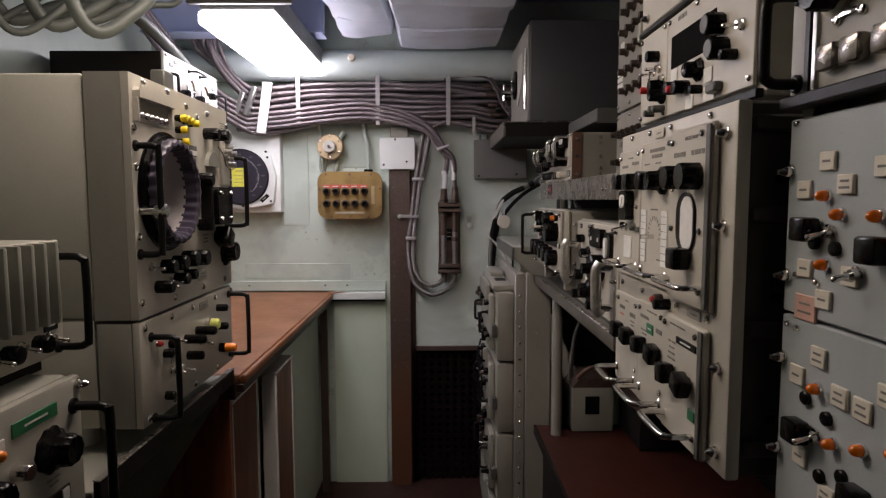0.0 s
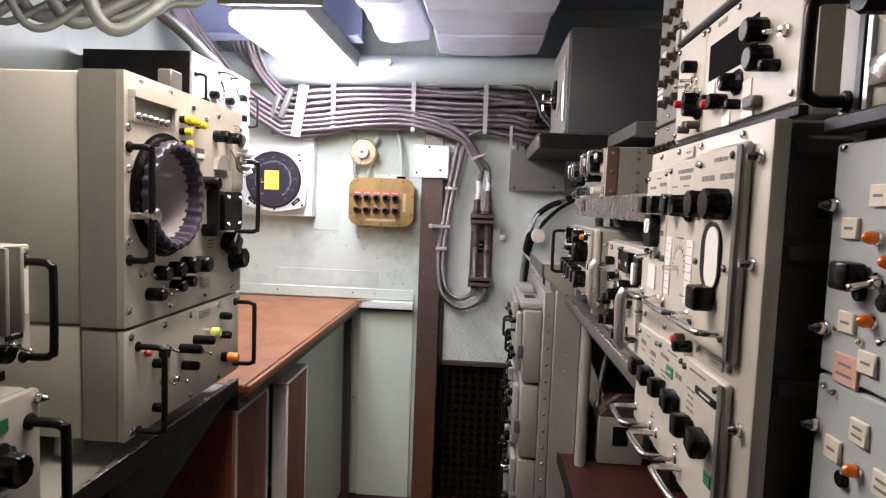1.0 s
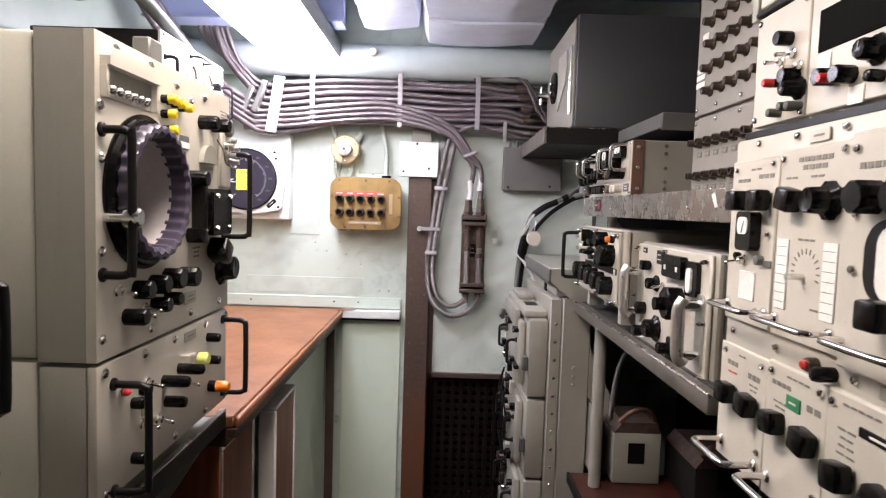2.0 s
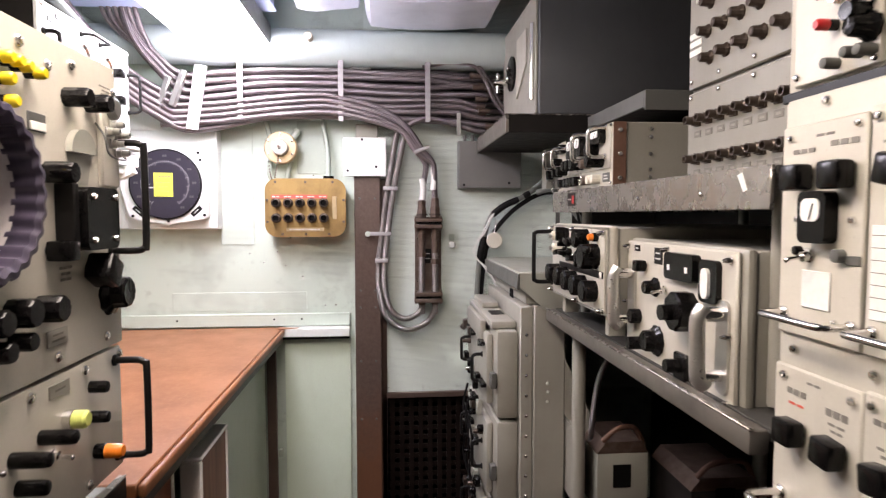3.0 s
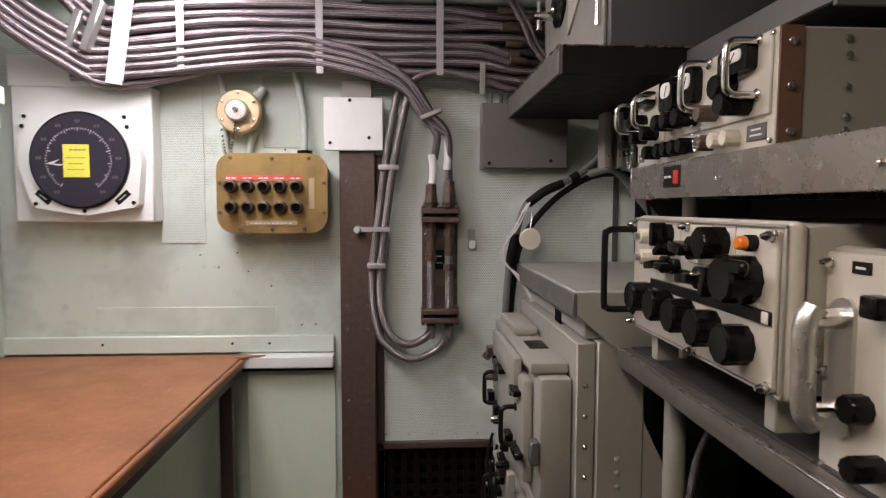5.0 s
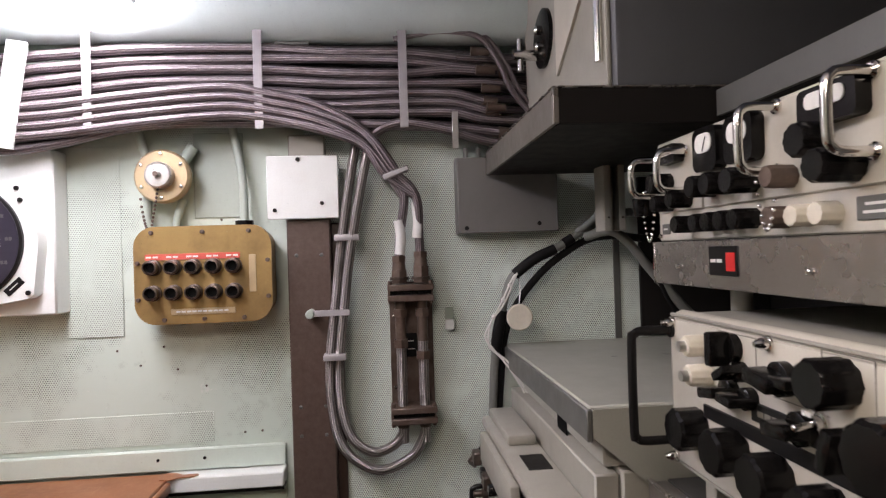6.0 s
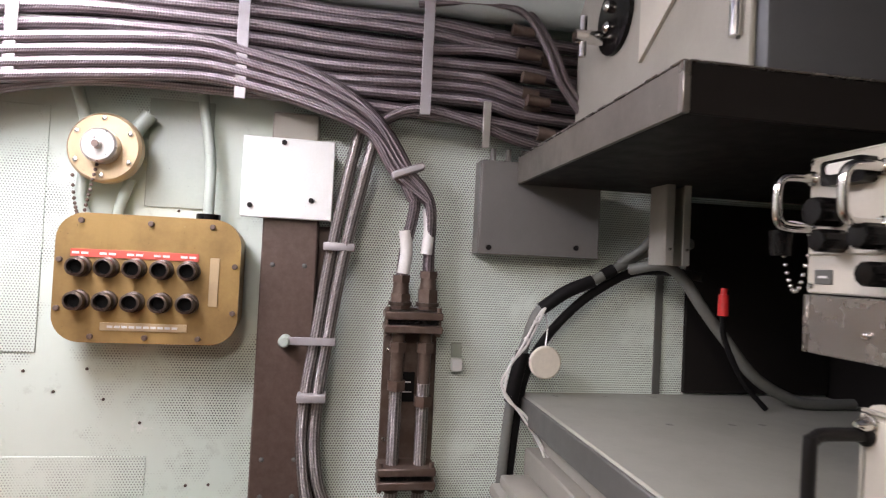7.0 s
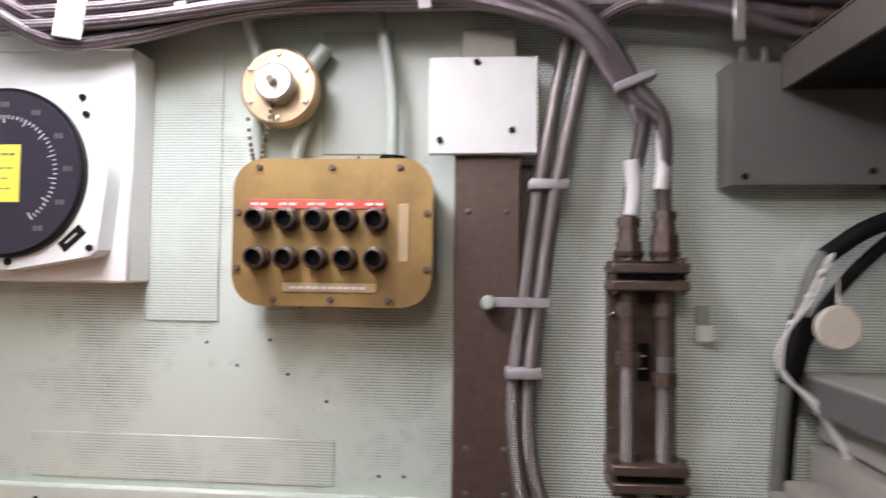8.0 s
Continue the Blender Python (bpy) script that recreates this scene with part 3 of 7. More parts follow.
solid("wall_patch", bx(B(), WEST + 0.001, WEST + 0.006, 2.50, 2.96, 1.004, 1.36, 0.001), OLIVE, "bare patch of old olive paint where the lining is torn away", "wall panel", kind="structure")
random.seed(21)
for k, (y, z) in enumerate(edge[1:14]):
    w = random.uniform(0.006, 0.013)
    flake = part("torn_flake", prism(B(), [(-w, -w * 0.6), (w * 0.7, -w), (w, w * 0.5), (-w * 0.3, w)], -0.003, 0.003), (WHITE, HOLLOW, GREEN)[k % 3], ob, "torn flake of lining")
    flake.matrix_basis = ob.matrix_basis.inverted() @ pose(WEST + 0.050, y + 0.004, z, random.uniform(-30, 30), random.uniform(-25, 25), 90)

# overhead: cross duct, lagged trunking, beams
duct = thing("cross_duct", pose(0, 2.985, 2.10), "grey-green round duct along the top of the wall", "duct")
part("shell", cy(B(), (-1.30, 0, 0), (0.96, 0, 0), 0.072, n=40), DUCT, duct)
part("saddle", bx(B(), -0.30, -0.22, -0.02, 0.07, -0.080, -0.071, 0.002), GREY, duct)
part("stub_cap", lathe(B(), [(0.017, -0.05), (0.017, -0.098), (0.014, -0.102)], -0.45, 0.02, 20), IVORY, duct, "small cream end cap")


def lagged(name, x0, x1, y0, y1, z0, z1, label):
    """A cloth-wrapped trunk: soft corners, sagging seams, uneven skin."""
    bm = bx(B(), x0, x1, y0, y1, z0, z1)
    bmesh.ops.subdivide_edges(bm, edges=bm.edges[:], cuts=14, use_grid_fill=True)
    c = Vector(((x0 + x1) / 2, 0, (z0 + z1) / 2))
    hx, hz = (x1 - x0) / 2, (z1 - z0) / 2
    for v in bm.verts:
        u, w = (v.co.x - c.x) / hx, (v.co.z - c.z) / hz
        k = 1 - 0.10 * (u * w) ** 2
        v.co.x, v.co.z = c.x + (v.co.x - c.x) * k, c.z + (v.co.z - c.z) * k
        f = noise.noise(v.co * 7.0) * 0.014 + noise.noise(v.co * 19.0) * 0.005
        seam = 0.012 if abs((v.co.y * 2.1) % 1.0 - 0.5) < 0.07 else 0
        v.co.z += f + seam
        v.co.x += noise.noise(v.co * 6.0 + Vector((9, 2, 1))) * 0.010
    t = thing(name, pose(0, 0, 0), label, "duct", group="lagged ducts")
    part("skin", bm, LAGGING, t)
    n = max(1, int((y1 - y0) / 0.45))
    for i in range(n):
        y = y0 + (y1 - y0) * (i + 0.5) / n
        part("seam", tube(B(), [(x0 + 0.03, y, z0 + 0.010), (x0 + (x1 - x0) * 0.33, y + 0.012, z0 + 0.004), (x0 + (x1 - x0) * 0.66, y - 0.008, z0 + 0.004), (x1 - 0.03, y + 0.004, z0 + 0.010)], 0.007, 8), LAGGING, t, "sewn cloth seam")
    return t


lagged("lagged_duct", -0.24, 0.25, 2.30, 2.93, 2.165, 2.40, "pale cloth-lagged trunking under the deckhead")
lagged("lagged_duct", -0.49, -0.245, 2.30, 2.82, 2.195, 2.40, "narrow cloth-lagged trunking beside the strip light")
lagged("lagged_duct", -0.40, 0.18, 0.4, 2.27, 2.215, 2.41, "pale cloth-lagged trunking, sagging between seams")
beams = [(-1.33, 0.98, 2.02, 2.06, 2.24, 2.42), (-1.33, -0.55, 2.74, 2.78, 2.19, 2.42)]
for x0, x1, y0, y1, z0, z1 in beams:
    bm = bx(B(), x0, x1, y0, y1, z0, z1, 0.003)
    bx(bm, x0, x1, y0 - 0.04, y1 + 0.04, z0 - 0.008, z0, 0.002)
    solid("deck_beam", bm, BLUEGREY, "blue-grey T-section deck beam", "beam", group="deck beams", kind="structure")

# strip lights
def strip_light(at, length, width, glow, label):
    t = thing("ceiling_light", at, label, "lamp", group="strip lights")
    h = length / 2
    part("housing", bx(B(), -width / 2 + 0.004, width / 2 - 0.004, -h + 0.004, h - 0.004, 0.0205, 0.105, 0.012, 2), GREY, t, "grey enamelled housing")
    bm = bx(B(), -width / 2, width / 2, -h, h, -0.026, 0.020, 0.012, 3)
    part("diffuser", bm, glow, t, "glowing white diffuser")
    for s in (-1, 1):
        b = part("bracket", bx(B(), -0.03, 0.03, s * h * 0.7 - 0.012, s * h * 0.7 + 0.012, 0.10, TOP - at.translation.z, 0.002), GREY, t)
    part("end_bracket", bx(B(), -width / 2 - 0.02, width / 2 + 0.06, -h - 0.04, -h - 0.016, 0.03, 0.10, 0.003), GREY, t)
    part("latch", lathe(B(), [(0.018, -h - 0.04), (0.018, -h - 0.055), (0.012, -h - 0.06)], width * 0.28, 0.07, 14), BLACK, t, "black latch knob")
    return t


strip_light(pose(-0.717, 2.51, 2.069), 0.86, 0.26, TUBE_LIGHT, "bright fluorescent strip light below the deckhead")
strip_light(pose(-0.42, 1.25, 2.11), 0.82, 0.27, AISLE_LIGHT, "fluorescent strip light over the aisle")

# ---- the bench on the west side ----
bench = thing("workbench", pose(0, 0, 0), "long bench with a worn red-brown linoleum top", "bench")
part("top", bx(B(), -1.284, -0.585, 1.604, 3.042, 0.975, 1.0, 0.003), LINO, bench, "worn red-brown linoleum top")
part("edging", bx(B(), -0.5845, -0.570, 1.604, 2.985, 0.974, 0.999, 0.006, 3), LINO, bench, "rounded linoleum front edge")
part("under_edge", bx(B(), -0.5985, -0.576, 1.604, 2.985, 0.952, 0.9735, 0.002), LINO_EDGE, bench, "dark brown strip under the edge")
part("frame", bx(B(), -1.28, -0.60, 1.604, 2.99, 0.93, 0.974, 0.002), LINO_EDGE, bench)
part("back_panel", bx(B(), -0.675, -0.66, 2.14, 3.04, 0.0, 0.928, 0.002), PALE, bench, "pale green panel under the bench")
part("side_panel", bx(B(), -1.28, -0.615, 1.606, 1.621, 0.0, 0.94, 0.002), WOOD, bench, "red-brown veneered end panel")
part("upright", bx(B(), -0.634, -0.598, 2.945, 2.965, 0.0, 0.925, 0.002), BROWN, bench, "brown flat upright")
tongue = prism(B(), [(-0.60, 2.992), (-0.575, 2.985), (-0.56, 2.998), (-0.53, 3.0), (-0.515, 3.012), (-0.52, 3.02), (-0.555, 3.018), (-0.57, 3.03), (-0.60, 3.036)], 1.0008, 1.003)
tongue.transform(Matrix(((1, 0, 0, 0), (0, 0, 1, 0), (0, 1, 0, 0), (0, 0, 0, 1))))
part("torn_lino", tongue, LINO, bench, "torn end of the linoleum")
part("catch", bx(B(), -0.592, -0.575, 2.943, 2.967, 0.50, 0.53, 0.003), GREEN, bench)


def bench_door(y0, y1, z1, x, turn, label):
    t = thing("cupboard_door", pose(x, y0, 0.06, 0, 0, turn), label, "cupboard door", group="doors under the bench")
    w = y1 - y0
    part("panel", bx(B(), -0.032, 0.010, 0.012, w - 0.012, 0, z1 - 0.06, 0.002), WOOD, t)
    part("edge_strip", bx(B(), -0.036, 0.014, -0.001, 0.0125, 0, z1 - 0.06, 0.004), ANOD, t, "aluminium edge strip")
    part("edge_strip", bx(B(), -0.036, 0.014, w - 0.0125, w + 0.001, 0, z1 - 0.06, 0.004), ANOD, t, "aluminium edge strip")
    part("top_strip", bx(B(), -0.037, 0.015, 0, w, z1 - 0.06, z1 - 0.05, 0.004), ANOD, t, "pale aluminium top strip")


bench_door(1.955, 2.185, 0.892, -0.599, 0, "red-brown veneered door with aluminium edges")
bench_door(1.68, 1.93, 0.885, -0.650, 0, "red-brown veneered door with aluminium edges")

# ---- equipment shelf on the west side ----
shelf = thing("equipment_shelf", pose(0, 0, 0), "dark steel shelf with a worn front lip under the radar set", "shelf")
part("plate", bx(B(), -1.25, -0.612, 0.955, 1.60, 0.984, 1.0, 0.002), CASE, shelf, "grey shelf plate")
part("lip", bx(B(), -0.6115, -0.599, 0.955, 1.60, 0.978, 1.0165, 0.002), DARKGREY, shelf, "dark front lip")
part("worn_edge", bx(B(), -0.612, -0.5985, 0.955, 1.60, 1.017, 1.0195, 0.001), STEEL, shelf, "edge worn to bare metal")
part("near_lip", bx(B(), -1.25, -0.612, 0.943, 0.9545, 0.95, 1.0, 0.002), DARKGREY, shelf, "dark near lip")
part("gusset", prism(B(), [(-1.2, 0.983), (-0.615, 0.983), (-1.2, 0.06)], 1.59, 1.60), OLIVEGREY, shelf, "grey-green triangular bracket")
part("support", bx(B(), -1.25, -1.20, 0.98, 1.588, 0.0, 0.983, 0.002), DARKGREY, shelf)
part("support", bx(B(), -0.98, -0.94, 0.98, 1.588, 0.0, 0.983, 0.002), DARKGREY, shelf)

# ---- radar set ----
def radar_upper():
    t = thing("radar_display", wall_west(-0.60, 1.098, 1.25), "cream metal radar display with a round hooded tube", "radar set")
    W, H = 0.495, 0.44
    cx, cz, q = 0.132, 0.232, 0.086

    def holed(y0, y1):
        bm = bx(B(), 0, cx - q, y0, y1, 0, H)
        bx(bm, cx + q, W, y0, y1, 0, H)
        bx(bm, cx - q, cx + q, y0, y1, 0, cz - q)
        return bx(bm, cx - q, cx + q, y0, y1, cz + q, H)
    part("front_panel", holed(-0.004, 0.01), CREAM, t)
    part("front_case", holed(0.0105, 0.075), CREAM_B, t)
    part("case", bx(B(), 0.003, W - 0.003, 0.078, 0.56, 0.002, H - 0.002, 0.006, 2), RADARCASE, t, "grey-green metal case")
    part("top_fin", bx(B(), 0.20, 0.245, 0.02, 0.05, H, H + 0.045, 0.003), GREY, t)
    # recessed slot with small lamps under a ledge
    part("slot", bx(B(), 0.018, 0.152, -0.005, -0.003, 0.356, 0.398, 0.001), CREAM_B, t, "recessed slot with small lamps")
    for i in range(6):
        piece("slot_lamp", ("slotlamp",), lambda bm: lathe(bm, [(0.007, 0), (0.007, -0.005), (0.005, -0.009), (0.002, -0.011)], n=10), CHROME, t, (0.031 + i * 0.0195, -0.005, 0.368))
    part("visor", prism(B(), [(0.012, 0.398), (0.158, 0.398), (0.158, 0.410), (0.150, 0.420), (0.020, 0.420), (0.012, 0.410)], -0.018, -0.003), CREAM, t)
    part("slot_cheek", bx(B(), 0.012, 0.018, -0.014, -0.003, 0.356, 0.398, 0.001), CREAM, t)
    part("slot_cheek", bx(B(), 0.152, 0.158, -0.014, -0.003, 0.356, 0.398, 0.001), CREAM, t)
    for x, z in ((0.010, 0.345), (0.05, 0.430), (0.15, 0.430), (0.24, 0.415), (0.36, 0.415), (0.485, 0.40), (0.012, 0.275), (0.012, 0.15), (0.012, 0.03), (0.15, 0.018), (0.30, 0.018), (0.44, 0.018), (0.482, 0.14), (0.482, 0.28), (0.30, 0.40)):
        screw(t, x, z, 0.0075, -0.004)
    for x, z in ((0.190, 0.384), (0.208, 0.384), (0.226, 0.382), (0.254, 0.380), (0.190, 0.360), (0.196, 0.336)):
        k = knob(t, x, z, 0.0078, 0.014, -0.004, BLACK, style="cap")
        piece("cap", ("ycap",), lambda bm: lathe(bm, [(0.0078, -0.012), (0.0078, -0.021), (0.0055, -0.024)], n=12), YELLOW, k, (0, 0, 0), "yellow cap")
    # round tube with scalloped hood ring
    part("flange", lathe(B(), [(0.086, -0.0045), (0.117, -0.0045), (0.117, -0.007), (0.111, -0.008), (0.109, -0.016), (0.100, -0.017)], cx, cz, 96, caps=False), BLACK, t, "black flange")
    bm = lathe(B(), [(0.094, -0.014), (0.101, -0.016), (0.102, -0.030), (0.099, -0.035), (0.092, -0.036), (0.086, -0.031), (0.084, -0.004)], cx, cz, 208, 0.024, 26, caps=False)
    ring = part("hood_ring", bm, PLUM, t, "dark scalloped rubber hood ring")
    part("inner_sleeve", lathe(B(), [(0.0835, -0.008), (0.0830, 0.02), (0.082, 0.062)], cx, cz, 64, caps=False), SLEEVE, ring, "pale grey inner sleeve")
    part("tube_face", lathe(B(), [(0.083, 0.064), (0.070, 0.058), (0.045, 0.053), (0.002, 0.050)], cx, cz, 48), SCREEN, ring, "grey glass tube face")
    part("scale_wire", lathe(B(), [(0.0855, 0.030), (0.0835, 0.031), (0.0855, 0.033)], cx, cz, 64, caps=False), BLACKPAINT, ring)
    part("cross_wire", cy(B(), (cx - 0.08, 0.034, cz - 0.045), (cx + 0.06, 0.034, cz - 0.050), 0.0012, n=6), BLACKPAINT, ring)
    grip(t, 0.014, 0.118, 0.195, 0.041, 0.0060, y=-0.004, label="black bar handle")
    grip(t, 0.465, 0.15, 0.17, 0.055, 0.0055, y=-0.004, label="black bar handle")
    k = part("spindle", cy(B(), (0.022, -0.004, 0.196), (0.022, -0.036, 0.196), 0.007, n=14), CHROME, t)
    part("spindle_cap", lathe(B(), [(0.014, -0.034), (0.015, -0.038), (0.014, -0.050), (0.010, -0.054)], 0.022, 0.196, 16), CHROME, k)
    # square viewing hood and the knobs above it
    part("hood", prism(B(), rounded(0.320, 0.415, 0.158, 0.245, 0.012, 3), -0.040, -0.003), BLACK, t, "black square hood")
    part("hood_plate", bx(B(), 0.306, 0.319, -0.03, -0.003, 0.15, 0.25, 0.002), BLACKPAINT, t)
    for x, z in ((0.335, 0.172), (0.400, 0.172), (0.335, 0.232), (0.400, 0.232)):
        screw(t, x, z, 0.005, -0.040)
    knob(t, 0.292, 0.262, 0.014, 0.036, -0.004, style="round")
    knob(t, 0.290, 0.160, 0.014, 0.034, -0.004, style="block")
    knob(t, 0.345, 0.368, 0.013, 0.034, -0.004)
    knob(t, 0.405, 0.370, 0.013, 0.034, -0.004)
    # Scoop is raised; plate tone and grey half-disc paint the recess's shade.
    arc = [(0.373 + 0.036 * math.cos(radians(a)), 0.294 + 0.034 * math.sin(radians(a))) for a in range(0, 181, 15)]
    part("scoop", prism(B(), [(0.350, 0.250), (0.396, 0.250)] + arc, -0.0055, -0.003), CREAM_B, t)
    part("scoop_shade", prism(B(), arc, -0.014, -0.0055), CASE, t, "grey half-disc painted for the scoop's shaded top")
    part("window", bx(B(), 0.252, 0.292, -0.0055, -0.003, 0.311, 0.335, 0.001), GREY, t, "small dark window with a white card")
    tag(t, 0.272, 0.318, 0.034, 0.011, PAPER, 0, y=-0.0055, name="card")
    for x, z in ((0.462, 0.347), (0.482, 0.333), (0.463, 0.318), (0.478, 0.305), (0.448, 0.335)):
        socket(t, x, z, 0.0065, 0.020, ALU, -0.012)
    part("wire_loop", tube(B(), [(0.424, -0.006, 0.345), (0.420, -0.020, 0.325), (0.424, -0.024, 0.300), (0.450, -0.026, 0.293), (0.490, -0.022, 0.296), (0.486, -0.014, 0.305)], 0.0016, 6), GREY, t, "thin wire guard")
    part("cover_plate", bx(B(), 0.43, 0.488, -0.012, -0.003, 0.25, 0.385, 0.003), CREAM, t)
    part("round_cover", lathe(B(), [(0.017, -0.011), (0.017, -0.020), (0.012, -0.024)], 0.462, 0.372, 20), GREY, t)
    for x, z, r, d in ((0.105, 0.086, 0.014, 0.026), (0.155, 0.088, 0.015, 0.028), (0.205, 0.092, 0.017, 0.030), (0.265, 0.088, 0.017, 0.030), (0.075, 0.05, 0.012, 0.032), (0.160, 0.055, 0.012, 0.028), (0.205, 0.058, 0.011, 0.026)):
        knob(t, x, z, r, d, -0.004, style="round")
    knob(t, 0.395, 0.125, 0.022, 0.04, -0.004, style="block", turn=30)
    knob(t, 0.455, 0.085, 0.026, 0.032, -0.004, style="skirt")
    for x, z in ((0.05, 0.092), (0.108, 0.05), (0.128, 0.055)):
        toggle(t, x, z, 10, -0.004)
    tag(t, 0.30, 0.045, 0.05, 0.022, CREAM_B, 2, y=-0.004)
    bars(t, 0.33, 0.135, 0.035, 3, 0.008, 0.004, y=-0.004)
    bars(t, 0.47, 0.405, 0.05, 3, 0.006, 0.0025, y=-0.004)
    return t


def radar_lower():
    t = thing("radar_control_unit", wall_west(-0.60, 1.098, 1.047), "cream metal control unit under the radar display", "radar set")
    W, H = 0.488, 0.197
    part("front_panel", bx(B(), 0.0, W, -0.004, 0.01, 0, H, 0.003, 2), CREAM, t)
    part("front_case", bx(B(), 0.0, W, 0.0105, 0.075, 0, H, 0.004, 2), CREAM_B, t)
    part("case", bx(B(), 0.003, W - 0.003, 0.078, 0.56, 0.0, H + 0.005, 0.006, 2), RADARCASE, t, "grey-green metal case")
    for x, z in ((0.06, 0.14), (0.48, 0.14), (0.06, 0.48), (0.48, 0.48)):
        part("foot", cy(B(), (x, z, -0.0468), (x, z, 0.001), 0.026, 0.020, 18), ALU, t)
    for x in (0.018, 0.13, 0.235, 0.37, 0.48):
        screw(t, x, H - 0.012, 0.0075, -0.004)
        screw(t, x, 0.014, 0.0075, -0.004)
    grip(t, 0.040, 0.008, 0.155, 0.05, 0.0055, y=-0.004, label="black bar handle")
    grip(t, 0.464, 0.022, 0.155, 0.05, 0.0055, y=-0.004, label="black bar handle")
    knob(t, 0.195, 0.123, 0.011, 0.045, -0.004, style="cap")
    knob(t, 0.255, 0.128, 0.011, 0.045, -0.004, style="cap")
    knob(t, 0.205, 0.085, 0.011, 0.035, -0.004, style="cap")
    k = knob(t, 0.315, 0.131, 0.013, 0.012, -0.004, CHROME)
    piece("cap", ("limecap",), lambda bm: lathe(bm, [(0.0125, -0.010), (0.0125, -0.026), (0.009, -0.030)], n=16), LIME, k, (0, 0, 0), "yellow-green cap")
    knob(t, 0.385, 0.156, 0.010, 0.026, -0.004, style="cap")
    knob(t, 0.385, 0.111, 0.010, 0.026, -0.004, style="cap")
    k = knob(t, 0.395, 0.055, 0.011, 0.016, -0.004)
    piece("cap", ("orangecap",), lambda bm: lathe(bm, [(0.011, -0.015), (0.011, -0.034), (0.008, -0.040)], n=14), ORANGE, k, (0, 0, 0), "orange cap")
    for x, z in ((0.135, 0.138), (0.275, 0.099), (0.12, 0.078), (0.17, 0.068)):
        toggle(t, x, z, 12, -0.004)
    knob(t, 0.12, 0.131, 0.010, 0.016, -0.004, style="cap")
    for z in (0.118, 0.033):
        knob(t, 0.095, z, 0.010, 0.018, -0.004, style="cap")
    jewel(t, 0.062, 0.145, 0.006, -0.004, RED, "small red lamp")
    tag(t, 0.30, 0.178, 0.05, 0.018, CREAM_B, 1, y=-0.004)
    tag(t, 0.135, 0.113, 0.03, 0.05, CREAM_B, 0, y=-0.004)
    return t


radar_upper()
radar_lower()

# ---- near sets on the west side ----
def finned_set():
    t = thing("finned_amplifier", wall_west(-0.61, 0.395, 1.245), "grey-green amplifier with upright cooling fins", "radio set")
    W, H = 0.50, 0.165
    part("case", bx(B(), 0, W, 0.004, 0.50, 0, H, 0.008, 2), CASE, t)
    part("front_panel", bx(B(), 0, W, -0.004, 0.0035, 0, H, 0.002), CREAM, t)
    for i in range(18):
        piece("fin", ("fin",), lambda bm: bx(bm, -0.004, 0.004, -0.030, -0.0045, 0.052, H, 0.003, 2), CASE, t, (0.03 + i * 0.025, 0, 0))
    grip(t, 0.485, 0.012, 0.13, 0.045, 0.0055, y=-0.004, label="black bar handle")
    tag(t, 0.486, 0.10, 0.018, 0.06, PAPER, 0, y=-0.004)
    tag(t, 0.470, 0.046, 0.03, 0.016, BLACKPAINT, 1, INK_W, y=-0.004)
    for x, z in ((0.44, 0.026), (0.38, 0.026), (0.33, 0.022)):
        knob(t, x, z, 0.012, 0.02, -0.004)
        toggle(t, x + 0.025, z + 0.004, 10, -0.004)
    for x in (0.06, 0.13, 0.20, 0.27):
        knob(t, x, 0.025, 0.014, 0.022, -0.004)
    for z in (0.155, 0.008):
        screw(t, 0.49, z, 0.005, -0.004)


def receiver_low():
    t = thing("radio_receiver", wall_west(-0.565, 0.355, 0.990), "grey-cream receiver with black knobs and bar handles", "radio set")
    W, H = 0.50, 0.235
    part("case", bx(B(), 0, W, 0.012, 0.52, 0, H, 0.008, 2), CASE, t)
    part("front_panel", bx(B(), 0.0, W, -0.004, 0.0115, 0, H, 0.006, 2), CREAM_B, t)
    grip(t, 0.478, 0.03, 0.165, 0.05, 0.0065, y=-0.004, label="black bar handle")
    grip(t, 0.022, 0.03, 0.165, 0.05, 0.0065, y=-0.004, label="black bar handle")
    tag(t, 0.40, 0.205, 0.085, 0.018, GREENLABEL, 1, INK_W, y=-0.004, label="green label strip")
    tag(t, 0.33, 0.19, 0.03, 0.026, PAPER, 1, y=-0.004)
    jewel(t, 0.325, 0.19, 0.007, -0.006, ORANGE, "orange lamp")
    knob(t, 0.425, 0.155, 0.022, 0.034, -0.004, style="skirt")
    knob(t, 0.36, 0.155, 0.010, 0.02, -0.004, CHROME)
    knob(t, 0.30, 0.15, 0.022, 0.034, -0.004, style="skirt")
    part("strip", bx(B(), 0.10, 0.46, -0.0065, -0.003, 0.075, 0.095, 0.001), BLACKPAINT, t, "black scale strip")
    tag(t, 0.448, 0.085, 0.014, 0.016, PAPER, 0, y=-0.0065)
    knob(t, 0.42, 0.036, 0.024, 0.036, -0.004, style="skirt")
    knob(t, 0.34, 0.036, 0.022, 0.036, -0.004, style="skirt")
    knob(t, 0.26, 0.036, 0.022, 0.036, -0.004, style="skirt")
    for x, z in ((0.492, 0.222), (0.492, 0.012), (0.25, 0.222)):
        bolt(t, x, z, 0.006, -0.004)
    bars(t, 0.43, 0.115, 0.03, 2, 0.007, 0.003, y=-0.004)


